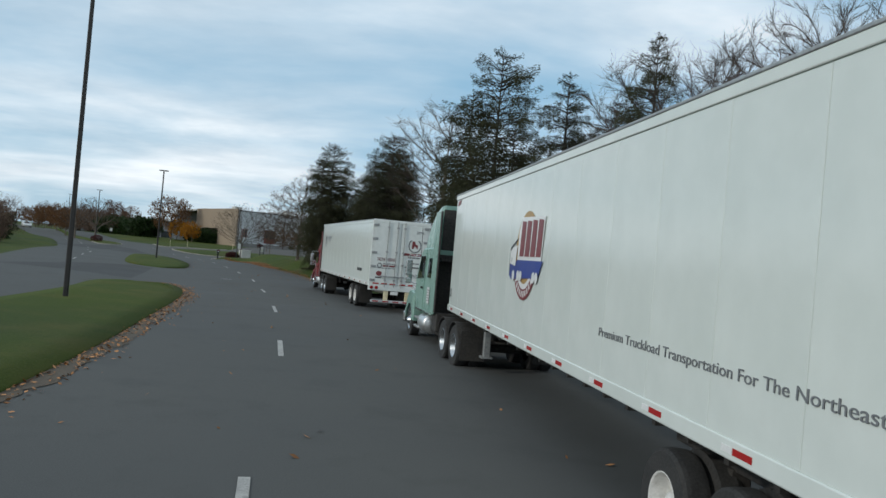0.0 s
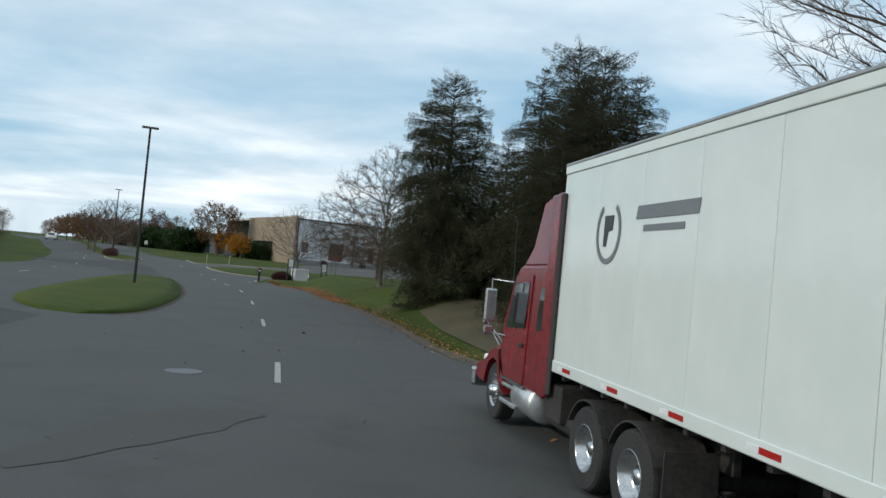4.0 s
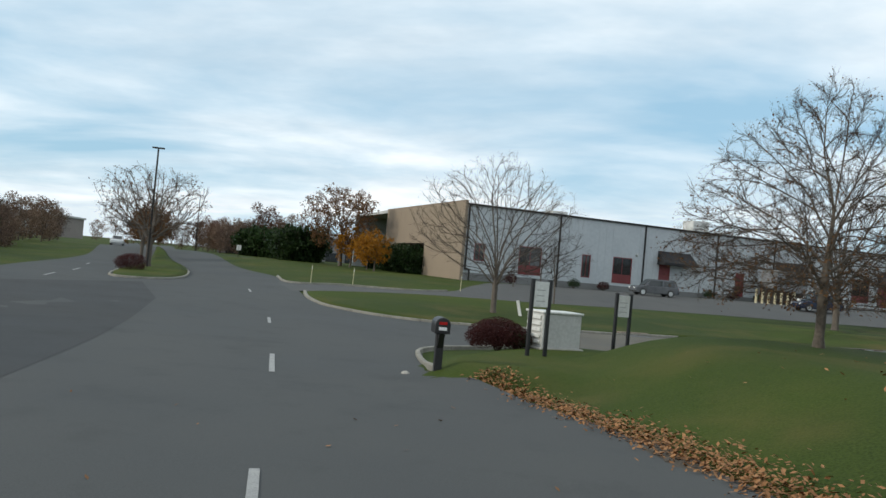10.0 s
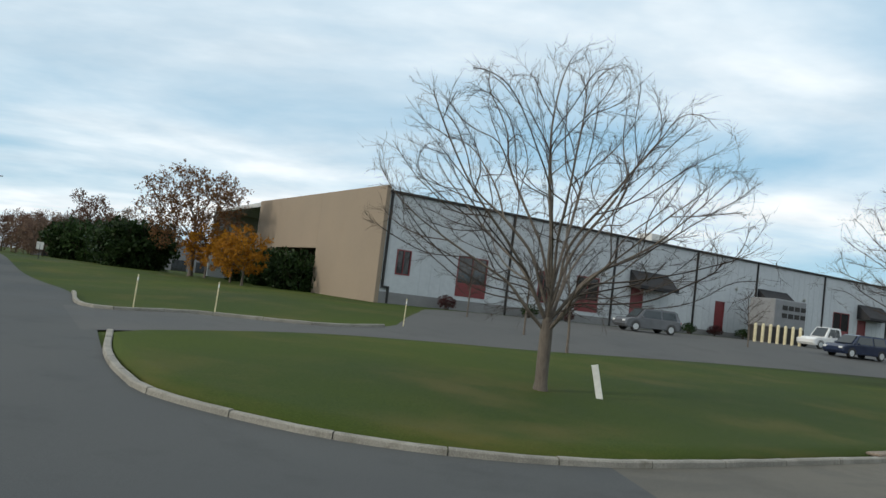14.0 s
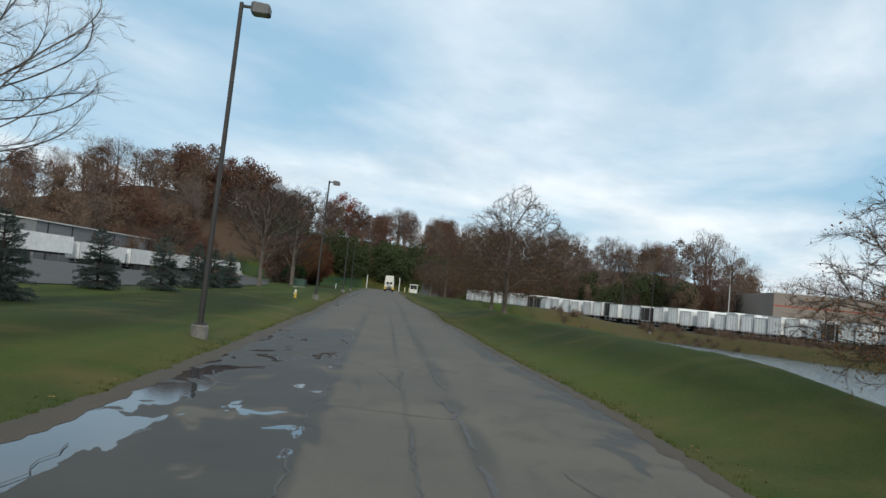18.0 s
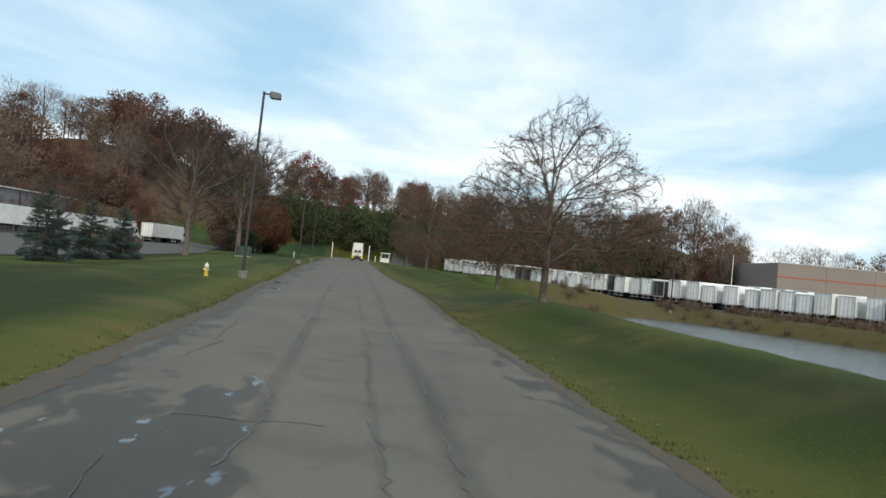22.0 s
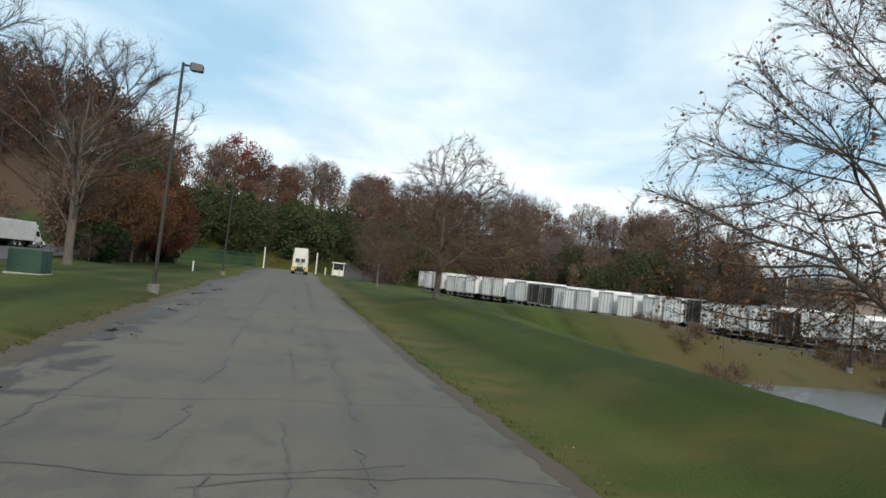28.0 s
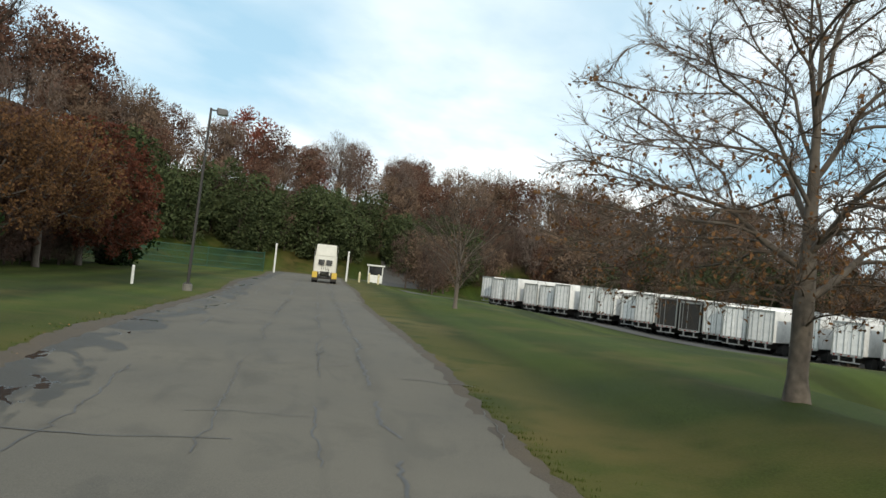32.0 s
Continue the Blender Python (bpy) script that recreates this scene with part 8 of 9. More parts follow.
def yard_trailer(dark=False):
    ob = thing("parked_trailer", "dark open-backed trailer parked in a row" if dark else "white box trailer parked in a long row", "trailer")
    W, L, lo, hi = 2.55, 14.0, 1.15, 3.95
    part("body", Mesh().box(0, W, 0.05, L, lo, hi, 0.03), M_FRAME if dark else M_YARD_WHITE, ob)
    part("rear_frame", Mesh().box(0, 0.12, -0.05, 0.05, lo - 0.1, hi + 0.02).box(W - 0.12, W, -0.05, 0.05, lo - 0.1, hi + 0.02).box(0.12, W - 0.12, -0.05, 0.05, hi - 0.16, hi + 0.02).box(0.12, W - 0.12, -0.05, 0.05, lo - 0.16, lo + 0.05), M_ALU, ob)
    for s in (0, 1):
        x0, x1 = (0.13, W / 2 - 0.02) if s == 0 else (W / 2 + 0.02, W - 0.13)
        if not dark or s == 0:
            d = part("door", Mesh().box(x0, x1, -0.02, 0.04, lo + 0.06, hi - 0.17, 0.01), M_FRAME if dark else M_YARD_WHITE, ob)
            for x in (x0 + 0.3, x1 - 0.25):
                part("lock_rod", Mesh().box(x - 0.02, x + 0.02, -0.06, -0.02, lo, hi - 0.1), M_GALV, d)
    part("guard", Mesh().box(0.2, W - 0.2, -0.04, 0.06, 0.48, 0.58).box(0.6, 0.75, -0.02, 0.05, 0.58, lo).box(W - 0.75, W - 0.6, -0.02, 0.05, 0.58, lo), M_GALV, ob)
    part("underframe", Mesh().box(0.6, 0.75, 0.2, L - 1, lo - 0.3, lo).box(W - 0.75, W - 0.6, 0.2, L - 1, lo - 0.3, lo).box(0.5, W - 0.5, 1.5, 4.2, 0.5, lo - 0.3), M_FRAME, ob)
    for y in (2.0, 3.25):
        for x in (0.0, W - 0.55):
            part("wheel", Mesh().tube([(x, y, 0.5), (x + 0.55, y, 0.5)], 0.5, 16), M_TYRE, ob)
    for x in (0.5, W - 0.62):
        part("landing_leg", Mesh().box(x, x + 0.12, L - 2.8, L - 2.68, 0.0, lo), M_GALV, ob)
    for k in range(4):
        part("lamp", Mesh().box(0.2 + k * 0.6, 0.34 + k * 0.6, -0.07, -0.04, lo - 0.12, lo - 0.02), M_LIGHT_RED, ob)
    return ob


yt, yd = yard_trailer(), yard_trailer(True)
T0, T1 = Vector((113.9, 134.0)), Vector((175.2, 225.3))
TD = (T1 - T0).normalized()
TN = Vector((TD.y, -TD.x))
tang = math.degrees(math.atan2(TD.y, TD.x))
rnd = random.Random(77)
used = set()
s = -19.0
k = 0
while s < 114:
    p = T0 + TD * s + TN * rnd.uniform(-0.6, 0.8)
    z = zat(p.x + TN.x * 4, p.y + TN.y * 4) + 0.05
    src = yd if k in (5, 17, 21, 29, 30) else yt
    p = p + TN * max(0.0, s - 60) * 0.09
    m = pose(p.x, p.y, z, 0, 0, tang + 180 + rnd.uniform(-1.0, 1.0)) @ Matrix.Diagonal((1, 1, rnd.choice((0.93, 0.97, 1.0, 1.0, 1.04)), 1))
    if src not in used:
        src.matrix_basis = m; used.add(src); ob = src
    else:
        ob = copy_thing(src, m)
        ob.matrix_basis = m
    tagged(ob, group="trailers in the yard")
    s += 2.9 + (rnd.random() < 0.22) * rnd.uniform(0.4, 1.4)
    k += 1
# a row backed up against the first, and one farther back
for k in range(24):
    p = T0 + TD * (-14 + k * 4.6 + rnd.uniform(-0.8, 0.8)) + TN * (17.5 + max(0.0, -74 + k * 4.6) * 0.09 + rnd.uniform(0, 1.5))
    ob = copy_thing(yt, pose(p.x, p.y, zat(p.x, p.y) + 0.05, 0, 0, tang + 180))
    ob.matrix_basis = pose(p.x, p.y, zat(p.x, p.y) + 0.05, 0, 0, tang + 180) @ Matrix.Diagonal((1, 1, rnd.choice((1.0, 1.05, 1.1)), 1))
for k in range(16):
    p = T0 + TD * (-12 + k * 6.4) + TN * 38
    copy_thing(yt, pose(p.x, p.y, zat(p.x, p.y) + 0.05, 0, 0, tang))
# lorries parked end to end along the far side of the lot
COURT = Vector((133.2, 265.1))
CV = Vector((0.947, 0.321))
CX = Vector((0.321, -0.947))
CA = math.degrees(math.atan2(CV.y, CV.x))
for j in (5.4, 27, 43, 59, 75):
    p = COURT - CV * (j + 14.0) - CX * 2.55
    copy_thing(yt, pose(p.x, p.y, zat(p.x, p.y) + 0.06, 0, 0, CA - 90))
for j in (9.6, 31.2):
    p = COURT - CV * j - CX * 2.5
    tractor("white day-cab tractor coupled to a white trailer", (p.x, p.y, zat(p.x, p.y) + 0.06), CA - 90, M_WHITE_CAB, 6.2, 3.4, 0.5, stack=False, detail=False)

# ---- woods, hedges and far trees ----
def wood_tree(seed, tall, wide, count, size, blade, low=0.2, cone=False, upright=0.5):
    """One far tree at the origin: limbs, and fine blades filling a lobed crown."""
    rnd = random.Random(seed)
    limbs, m = Mesh(), Mesh()
    limbs.tube([(0, 0, -0.8), (rnd.gauss(0, 0.2), rnd.gauss(0, 0.2), tall * 0.45), (rnd.gauss(0, 0.5), rnd.gauss(0, 0.5), tall * 0.93)], [tall * 0.016, tall * 0.011, 0.03], 5, caps=False)
    lobes = []
    if cone:
        for k in range(13):
            f = k / 12
            r = wide * (1 - f) ** 0.8
            an = rnd.uniform(0, 6.28)
            lobes.append((Vector((math.cos(an) * r * 0.45, math.sin(an) * r * 0.45, tall * (low + (0.97 - low) * f))), r * 0.62 + 0.3, 0.55))
    else:
        for k in range(15):
            an, f = k * 2.4 + rnd.uniform(-0.4, 0.4), (k + 0.5) / 15
            h = low + (0.92 - low) * f
            out = wide * math.sqrt(max(0.05, 1 - (2.0 * (h - 0.56)) ** 2)) * rnd.uniform(0.35, 0.72)
            c = Vector((math.cos(an) * out, math.sin(an) * out, tall * h))
            lobes.append((c, wide * rnd.uniform(0.30, 0.46), 0.85))
            q = Vector((0, 0, tall * max(0.12, h - rnd.uniform(0.22, 0.32))))
            mid = q.lerp(c, 0.5) + Vector((0, 0, -0.2))
            limbs.tube([q, mid, c, c + (c - mid) * 0.4 + Vector((0, 0, 0.5))], [tall * 0.006, tall * 0.0045, 0.03, 0.01], 3, caps=False)
    for i in range(count):
        c, lr, sq = lobes[i % len(lobes)]
        d = Vector((rnd.gauss(0, 1), rnd.gauss(0, 1), rnd.gauss(0, 1))).normalized()
        r = lr * (rnd.random() ** 0.45) * (1.15 if rnd.random() < 0.1 else 1)
        p = c + Vector((d.x * r, d.y * r, d.z * r * sq))
        p.z = max(p.z, 0.1)
        s = size * rnd.uniform(0.6, 1.5)
        a = (d * 0.7 + Vector((rnd.gauss(0, 0.55), rnd.gauss(0, 0.55), rnd.gauss(upright, 0.5)))).normalized()
        b, _c = perp(a)
        t = rnd.uniform(0, 6.28)
        b = b * math.cos(t) + _c * math.sin(t)
        m.add([p - a * s * 0.5 + b * s * blade * 1.3, p + a * s * 0.6, p - a * s * 0.4 - b * s * blade * 1.3], [(0, 1, 2)])
    return limbs, m


M_FAR_TWIG = leafy("far bare twigs", (0.095, 0.072, 0.062), (0.19, 0.148, 0.126), 0.9, 0)
M_THICKET = leafy("dark thicket twigs", (0.052, 0.034, 0.029), (0.115, 0.076, 0.062), 0.9, 0)
M_FAR_RUST = leafy("far rust leaves", (0.074, 0.040, 0.030), (0.155, 0.084, 0.058), 0.8, 0.1)
M_FAR_RED = leafy("far red leaves", (0.105, 0.026, 0.020), (0.22, 0.065, 0.042), 0.8, 0.1)
M_FAR_BROWN = leafy("far brown leaves", (0.10, 0.066, 0.047), (0.205, 0.142, 0.10), 0.8, 0.1)
M_FAR_PINE = leafy("far pine needles", (0.024, 0.036, 0.015), (0.074, 0.092, 0.040), 0.8, 0.1)
WOODS = {}


def wood_kind(kind, material, n, **kw):
    """Grows n trees of a kind, each one mesh with bark and crown."""
    WOODS[kind] = []
    for k in range(n):
        limbs, m = wood_tree(seed=k * 17 + len(kind), **kw)
        me = bpy.data.meshes.new(kind)
        cut = len(limbs.f)
        limbs.add(m.v, m.f)
        me.from_pydata(limbs.v, [], limbs.f)
        me.materials.append(M_TWIG); me.materials.append(material)
        me.polygons.foreach_set("material_index", [0] * cut + [1] * (len(limbs.f) - cut))
        WOODS[kind].append(me)


wood_kind("bare", M_FAR_TWIG, 4, tall=16, wide=5.6, count=1900, size=0.8, blade=0.03, low=0.3, upright=0.9)
wood_kind("rust", M_FAR_RUST, 3, tall=14, wide=5.6, count=2700, size=0.36, blade=0.33, low=0.14)
wood_kind("red", M_FAR_RED, 1, tall=14, wide=4.6, count=2600, size=0.42, blade=0.27, low=0.14)
wood_kind("brown", M_FAR_BROWN, 3, tall=13, wide=5.4, count=2700, size=0.38, blade=0.24, low=0.12)
wood_kind("pine", M_FAR_PINE, 3, tall=11, wide=5.0, count=2200, size=0.5, blade=0.22, low=0.06, upright=0.1)
wood_kind("scrub", M_FAR_BROWN, 2, tall=1.6, wide=1.7, count=350, size=0.32, blade=0.09, low=0.02)
wood_kind("reed", M_FAR_BROWN, 2, tall=1.0, wide=1.2, count=160, size=0.5, blade=0.035, low=0.0, upright=1.6)
wood_kind("hedge", M_HEDGE, 2, tall=3.2, wide=2.2, count=1700, size=0.22, blade=0.36, low=0.0)
wood_kind("thicket", M_THICKET, 3, tall=10.5, wide=4.6, count=4200, size=0.5, blade=0.03, low=0.16, upright=0.5)


def wood(name, label, kinds, spots, scale=1.0, squash=1.0):
    """A stand of far trees under one thing; spots are x, y and a size factor."""
    rnd = random.Random(name)
    ob = thing(name, label, "woods", kind="stuff")
    for x, y, k in spots:
        me = rnd.choice(WOODS[rnd.choice(kinds)])
        t = new("tree", me)
        t.parent = ob
        s = scale * k
        t.matrix_basis = pose(x, y, zat(x, y), 0, 0, rnd.uniform(0, 360)) @ Matrix.Diagonal((s * rnd.uniform(0.9, 1.15), s * rnd.uniform(0.9, 1.15), s * squash, 1))
        tagged(t, kind="stuff")
    return ob


def scatter(seed, n, region, k0=0.8, k1=1.2):
    rnd = random.Random(seed)
    return [(*region(rnd.random(), rnd.random()), rnd.uniform(k0, k1)) for _ in range(n)]


def band(line, depth):
    """Spots spread along a line and back from it."""
    L = resample(smooth_line(line, 4.0), 200)

    def at(u, v):
        i = min(198, int(u * 199))
        d = L[i + 1] - L[i]
        d = d / np.linalg.norm(d)
        return float(L[i][0] - d[1] * v * depth), float(L[i][1] + d[0] * v * depth)
    return at


def fan(a0, a1, r0, r1):
    """Spots in a ring sector round the yard: bearings in degrees, distances."""
    def at(u, v):
        a = math.radians(a0 + (a1 - a0) * u)
        r = r0 + (r1 - r0) * v
        return 140 + math.cos(a) * r, 150 + math.sin(a) * r
    return at


# wooded hill beyond the gate and to the north
wood("hill_woods_front", "rust-brown and grey trees on the lower hillside", ["rust", "brown", "bare", "brown"], scatter(1, 74, fan(28, 118, 134, 150), 0.68, 0.98))
wood("hill_woods_middle", "rust-brown oaks and bare trees on the hillside", ["rust", "bare", "bare", "brown"], scatter(2, 84, fan(14, 122, 150, 166), 0.68, 0.98))
wood("hill_woods_crest", "bare grey trees and oaks on the hill crest", ["bare", "bare", "rust"], scatter(3, 70, fan(12, 124, 164, 182), 0.72, 1.0))
wood("hill_dome", "round-topped rust oaks on the hillside", ["rust", "rust", "brown"], scatter(31, 16, fan(74, 90, 142, 160), 1.0, 1.25))
wood("hill_red_oak", "tall red-leaved oak on the hill", ["red"], [(222.8, 297.3, 1.28), (272, 308, 1.1)])
wood("pine_row", "row of dark pines above the grass bank", ["pine"], scatter(4, 42, fan(46, 81, 126, 134), 0.85, 1.15))
wood("yard_pines", "dark pines beyond the trailer yard", ["pine", "brown", "thicket"], scatter(5, 26, fan(12, 38, 116, 132), 0.9, 1.3))
wood("yard_woods", "bare and brown trees beyond the yard", ["bare", "brown", "rust", "bare"], scatter(6, 64, fan(4, 42, 128, 150), 0.7, 1.05))
wood("warehouse_woods", "bare and brown trees beyond the warehouse", ["bare", "brown", "bare"], scatter(34, 32, fan(-26, 14, 196, 222), 1.4, 1.75))
wood("gate_thicket", "brown trees between the gate and the yard", ["brown", "thicket", "thicket"], scatter(32, 20, band([(186, 234), (205, 241), (228, 240), (246, 226)], 9), 0.7, 0.95))
wood("hill_far_right", "bare trees on the far skyline", ["bare", "brown"], scatter(19, 20, band([(150, -60), (260, -20), (380, 40), (400, 130)], -40), 0.7, 1.0))
wood("shed_woods", "bare trees before the hillside shed", ["bare", "brown", "thicket"], scatter(42, 8, band([(20, 226), (36, 238), (50, 250)], 8), 0.5, 0.7))
wood("bank_brush", "dark brown brush on the bank behind the lot", ["thicket", "brown", "rust"], scatter(45, 34, fan(92, 124, 118, 138), 0.4, 0.62))
# dense trees beside the lawn
wood("thicket_bare", "dense bare maroon-brown trees beside the lawn", ["thicket", "thicket", "rust", "brown"], scatter(8, 22, band([(103, 228.5), (112, 234.5), (121, 241.5), (131, 251)], 4), 0.65, 0.92))
wood("thicket_rust", "rust-red oaks beside the lawn", ["rust", "red"], scatter(9, 8, band([(108, 232), (116, 238), (126, 245)], 4), 0.6, 0.8))
wood("thicket_hedge", "dark brown brush under the thicket", ["thicket"], scatter(10, 18, band([(99, 225.5), (111, 232), (122, 238)], 3), 0.26, 0.4))
wood("lawn_evergreens", "dark evergreen bushes at the end of the thicket", ["hedge"], [(127.5, 240.5, 1.2), (129.5, 242.0, 1.35), (102.5, 227.0, 1.2)])
# along the main road
wood("hedge_main", "dark evergreen hedge beside the main road", ["hedge"], scatter(13, 26, band([(-70, 193), (-76, 200), (-84, 209), (-92, 217)], 5), 1.25, 1.55))
wood("far_trees_brown", "brown and orange trees far along the road", ["brown", "rust", "thicket"], scatter(14, 26, band([(-84, 222), (-105, 245), (-130, 270)], 14), 0.5, 0.68))
wood("far_trees_bare", "bare trees on the skyline along the main road", ["bare", "thicket", "brown"], scatter(15, 46, band([(-60, 250), (-110, 290), (-180, 320), (-260, 300), (-320, 240), (-330, 160)], -40), 0.5, 0.75))
wood("far_trees_left", "dark ornamental trees across the carriageway", ["thicket", "brown"], scatter(16, 50, band([(-50, 84), (-62, 112), (-78, 140), (-102, 174), (-140, 230)], 16), 0.40, 0.62))
wood("far_trees_west", "brown trees beyond the far carriageway", ["thicket", "brown", "bare"], scatter(43, 34, band([(-58, 62), (-78, 96), (-104, 134), (-146, 186)], 16), 0.42, 0.62))
wood("far_shrubs_left", "low brown shrubs across the carriageway", ["scrub", "hedge"], scatter(17, 50, band([(-52, 84), (-64, 112), (-80, 140), (-106, 176)], 9), 0.8, 1.4))
wood("woods_south", "bare trees along the edge of the lawn", ["bare", "brown"], scatter(18, 16, band([(30, -40), (34, 20), (40, 60), (48, 90)], -25), 0.6, 0.85))
wood("shrub_belt", "brown scrub in the swale below the lawn", ["scrub"], scatter(20, 26, band([(-2, 98), (2, 108), (4, 118)], -9), 0.7, 1.2))
wood("reed_bank", "brown reeds along the pond bank", ["reed"], scatter(21, 110, band([(126, 160), (112, 142), (100, 126), (86, 106)], -7), 0.6, 1.1))
wood("reed_near", "pale dry grass at the near pond edge", ["reed"], scatter(22, 34, band([(60, 140.5), (76, 149.5), (88, 156.5)], -2), 0.4, 0.8))
wood("reed_swale", "brown reeds in the hollow by the trailer yard", ["reed", "scrub"], scatter(44, 30, band([(102, 170), (114, 176), (124, 186)], -5), 0.4, 0.75))
for x, y, s, r in ((-64.5, 187, 1.0, 0), (-57.5, 176.5, 0.9, 40), (-60, 181, 0.8, 100)):
    broadleaf("orange", x, y, s, r, group="orange trees by the tan wall")
broadleaf("oak2", -66.5, 188.5, 1.0, 30, "tall tree with dark brown leaves")
wood("entry_shrubs", "dark shrubs before the tan wall entrance", ["hedge"], scatter(23, 14, band([(-53.5, 180), (-58, 187.5), (-62, 194)], 2.5), 0.8, 1.1))
for x, y, s in ((121, 237.6, 1.12), (113, 232.8, 0.95), (106.5, 229.4, 0.9)):
    broadleaf("oak" if x > 120 else "oak2", x, y, s, x * 37, group="rust oaks by the lawn")
shrub("lawn_shrub", 40.5, 190.5, 2.2, 1.6, 2.0, M_FAR_BROWN, "brown bare shrub among blue spruces", count=2600, size=0.2, seed=31)

# ---- road marks, wear and litter ----
def ribbon(line, wide, dz, mesh, step=0.5, rnd=None, rough=0.0):
    """A thin uneven ribbon on the road surface."""
    L = smooth_line(line, step)
    if rnd:
        L = L + np.array([[rnd.gauss(0, rough), rnd.gauss(0, rough)] for _ in range(len(L))])
    d = np.gradient(L, axis=0)
    d /= np.linalg.norm(d, axis=1)[:, None]
    n = np.stack([-d[:, 1], d[:, 0]], 1)
    vs, fs = [], []
    wv = 1.0
    for i, (p, q) in enumerate(zip(L, n)):
        if rnd:
            wv = 0.72 * wv + 0.28 * rnd.uniform(0.2, 1.75)
        w = wide * wv / 2
        for s_ in (-1, 1):
            x, y = p + q * (s_ * w)
            vs.append((x, y, zat(x, y) + dz))
    fs = [(i * 2, i * 2 + 1, i * 2 + 3, i * 2 + 2) for i in range(len(L) - 1)]
    mesh.add(vs, fs)


def dash(x0, y0, x1, y1, dz=0.062, wide=0.13):
    m = Mesh()
    ribbon([(x0, y0), (x1, y1)], wide, dz, m, 0.5)
    ob = part("lane_dash", m, M_PAINT)
    return tagged(ob, "worn white centre line dash on asphalt", "road marking", "centre line dashes", "structure")


for a, b, c, d in ((-1.7, 4.4, -2.35, 7.4), (-3.9, 16.8, -4.55, 19.8), (-6.55, 28.7, -7.3, 31.7), (-9.75, 41.0, -10.65, 44.0), (-13.2, 53.0, -14.1, 56.0), (-17.3, 65.0, -18.3, 67.9), (-21.5, 76.4, -22.6, 79.4), (-26.1, 88.1, -27.3, 90.9), (-30.7, 98.0, -32.1, 100.8), (-35.75, 108.5, -37.25, 111.5), (-41.6, 119.9, -42.8, 122.2), (-49.7, 133.4, -50.9, 135.4),
                   (-29.6, 61.0, -30.8, 64), (-33.8, 71.5, -34.9, 74.3), (-37.7, 81.8, -38.8, 84.6), (-44.6, 96.6, -45.8, 99.3), (-51.8, 112.5, -53.2, 115.2), (-60.5, 129.4, -62, 132), (-63.6, 135.4, -65.2, 138), (-70.5, 145.2, -72.3, 147.8)):
    dash(a, b, c, d)

# crack sealer and joints on the side road: distances along it and across it
SDIR = np.array((94.9, 55.7)) / np.hypot(94.9, 55.7)
SN = np.array((-SDIR[1], SDIR[0]))
S0 = np.array((-19.4, 134.5))


def road_pt(s, c):
    p = S0 + SDIR * s + SN * c
    return float(p[0]), float(p[1])


rnd = random.Random(5)
cr = Mesh()
# the joint between the lanes has opened in stretches, with sound asphalt between
for seam, start, gap, wide in ((-1.35, -4, 2.5, 0.07), (1.42, 2, 6.0, 0.05), (-0.3, 0, 9.0, 0.04), (3.45, 38, 12.0, 0.05)):
    s = start
    while s < 186:
        run = rnd.uniform(2.0, 9.0)
        ribbon([road_pt(q, seam + rnd.gauss(0, 0.08)) for q in np.linspace(s, s + run, max(3, int(run / 1.6)))], wide * rnd.uniform(0.5, 1.15), 0.066, cr, 0.22, rnd, 0.035)
        s += run + rnd.uniform(0.6, gap)
for k in range(46):
    s = rnd.uniform(-6, 170) if k > 27 else 3.0 + 5.6 * k + rnd.uniform(-1.2, 1.2)
    c0, c1 = sorted((rnd.uniform(-4.3, 4.6), rnd.uniform(-4.3, 4.6)))
    lean = rnd.uniform(-0.25, 0.25)
    if c1 - c0 < 1.2:
        c1 += 1.6
    pts = [road_pt(s + rnd.gauss(0, 0.12) + (c - c0) * lean, c) for c in np.linspace(c0, c1, 5)]
    ribbon(pts, rnd.uniform(0.012, 0.04), 0.066 + k * 0.0002, cr, 0.25, rnd, 0.03)
for k in range(22):
    s, c, lean = rnd.uniform(0, 160), rnd.uniform(-3.4, 4.4), rnd.uniform(-0.25, 0.25)
    pts = [road_pt(s + j * 0.5 + rnd.gauss(0, 0.03), c + j * lean * 0.5 + rnd.gauss(0, 0.05)) for j in range(7)]
    ribbon(pts, rnd.uniform(0.012, 0.03), 0.076 + k * 0.0002, cr, 0.25, rnd, 0.03)
tagged(part("crack_sealer", cr, M_SEAL), "black sealed cracks across the old asphalt", "road marking", kind="structure")


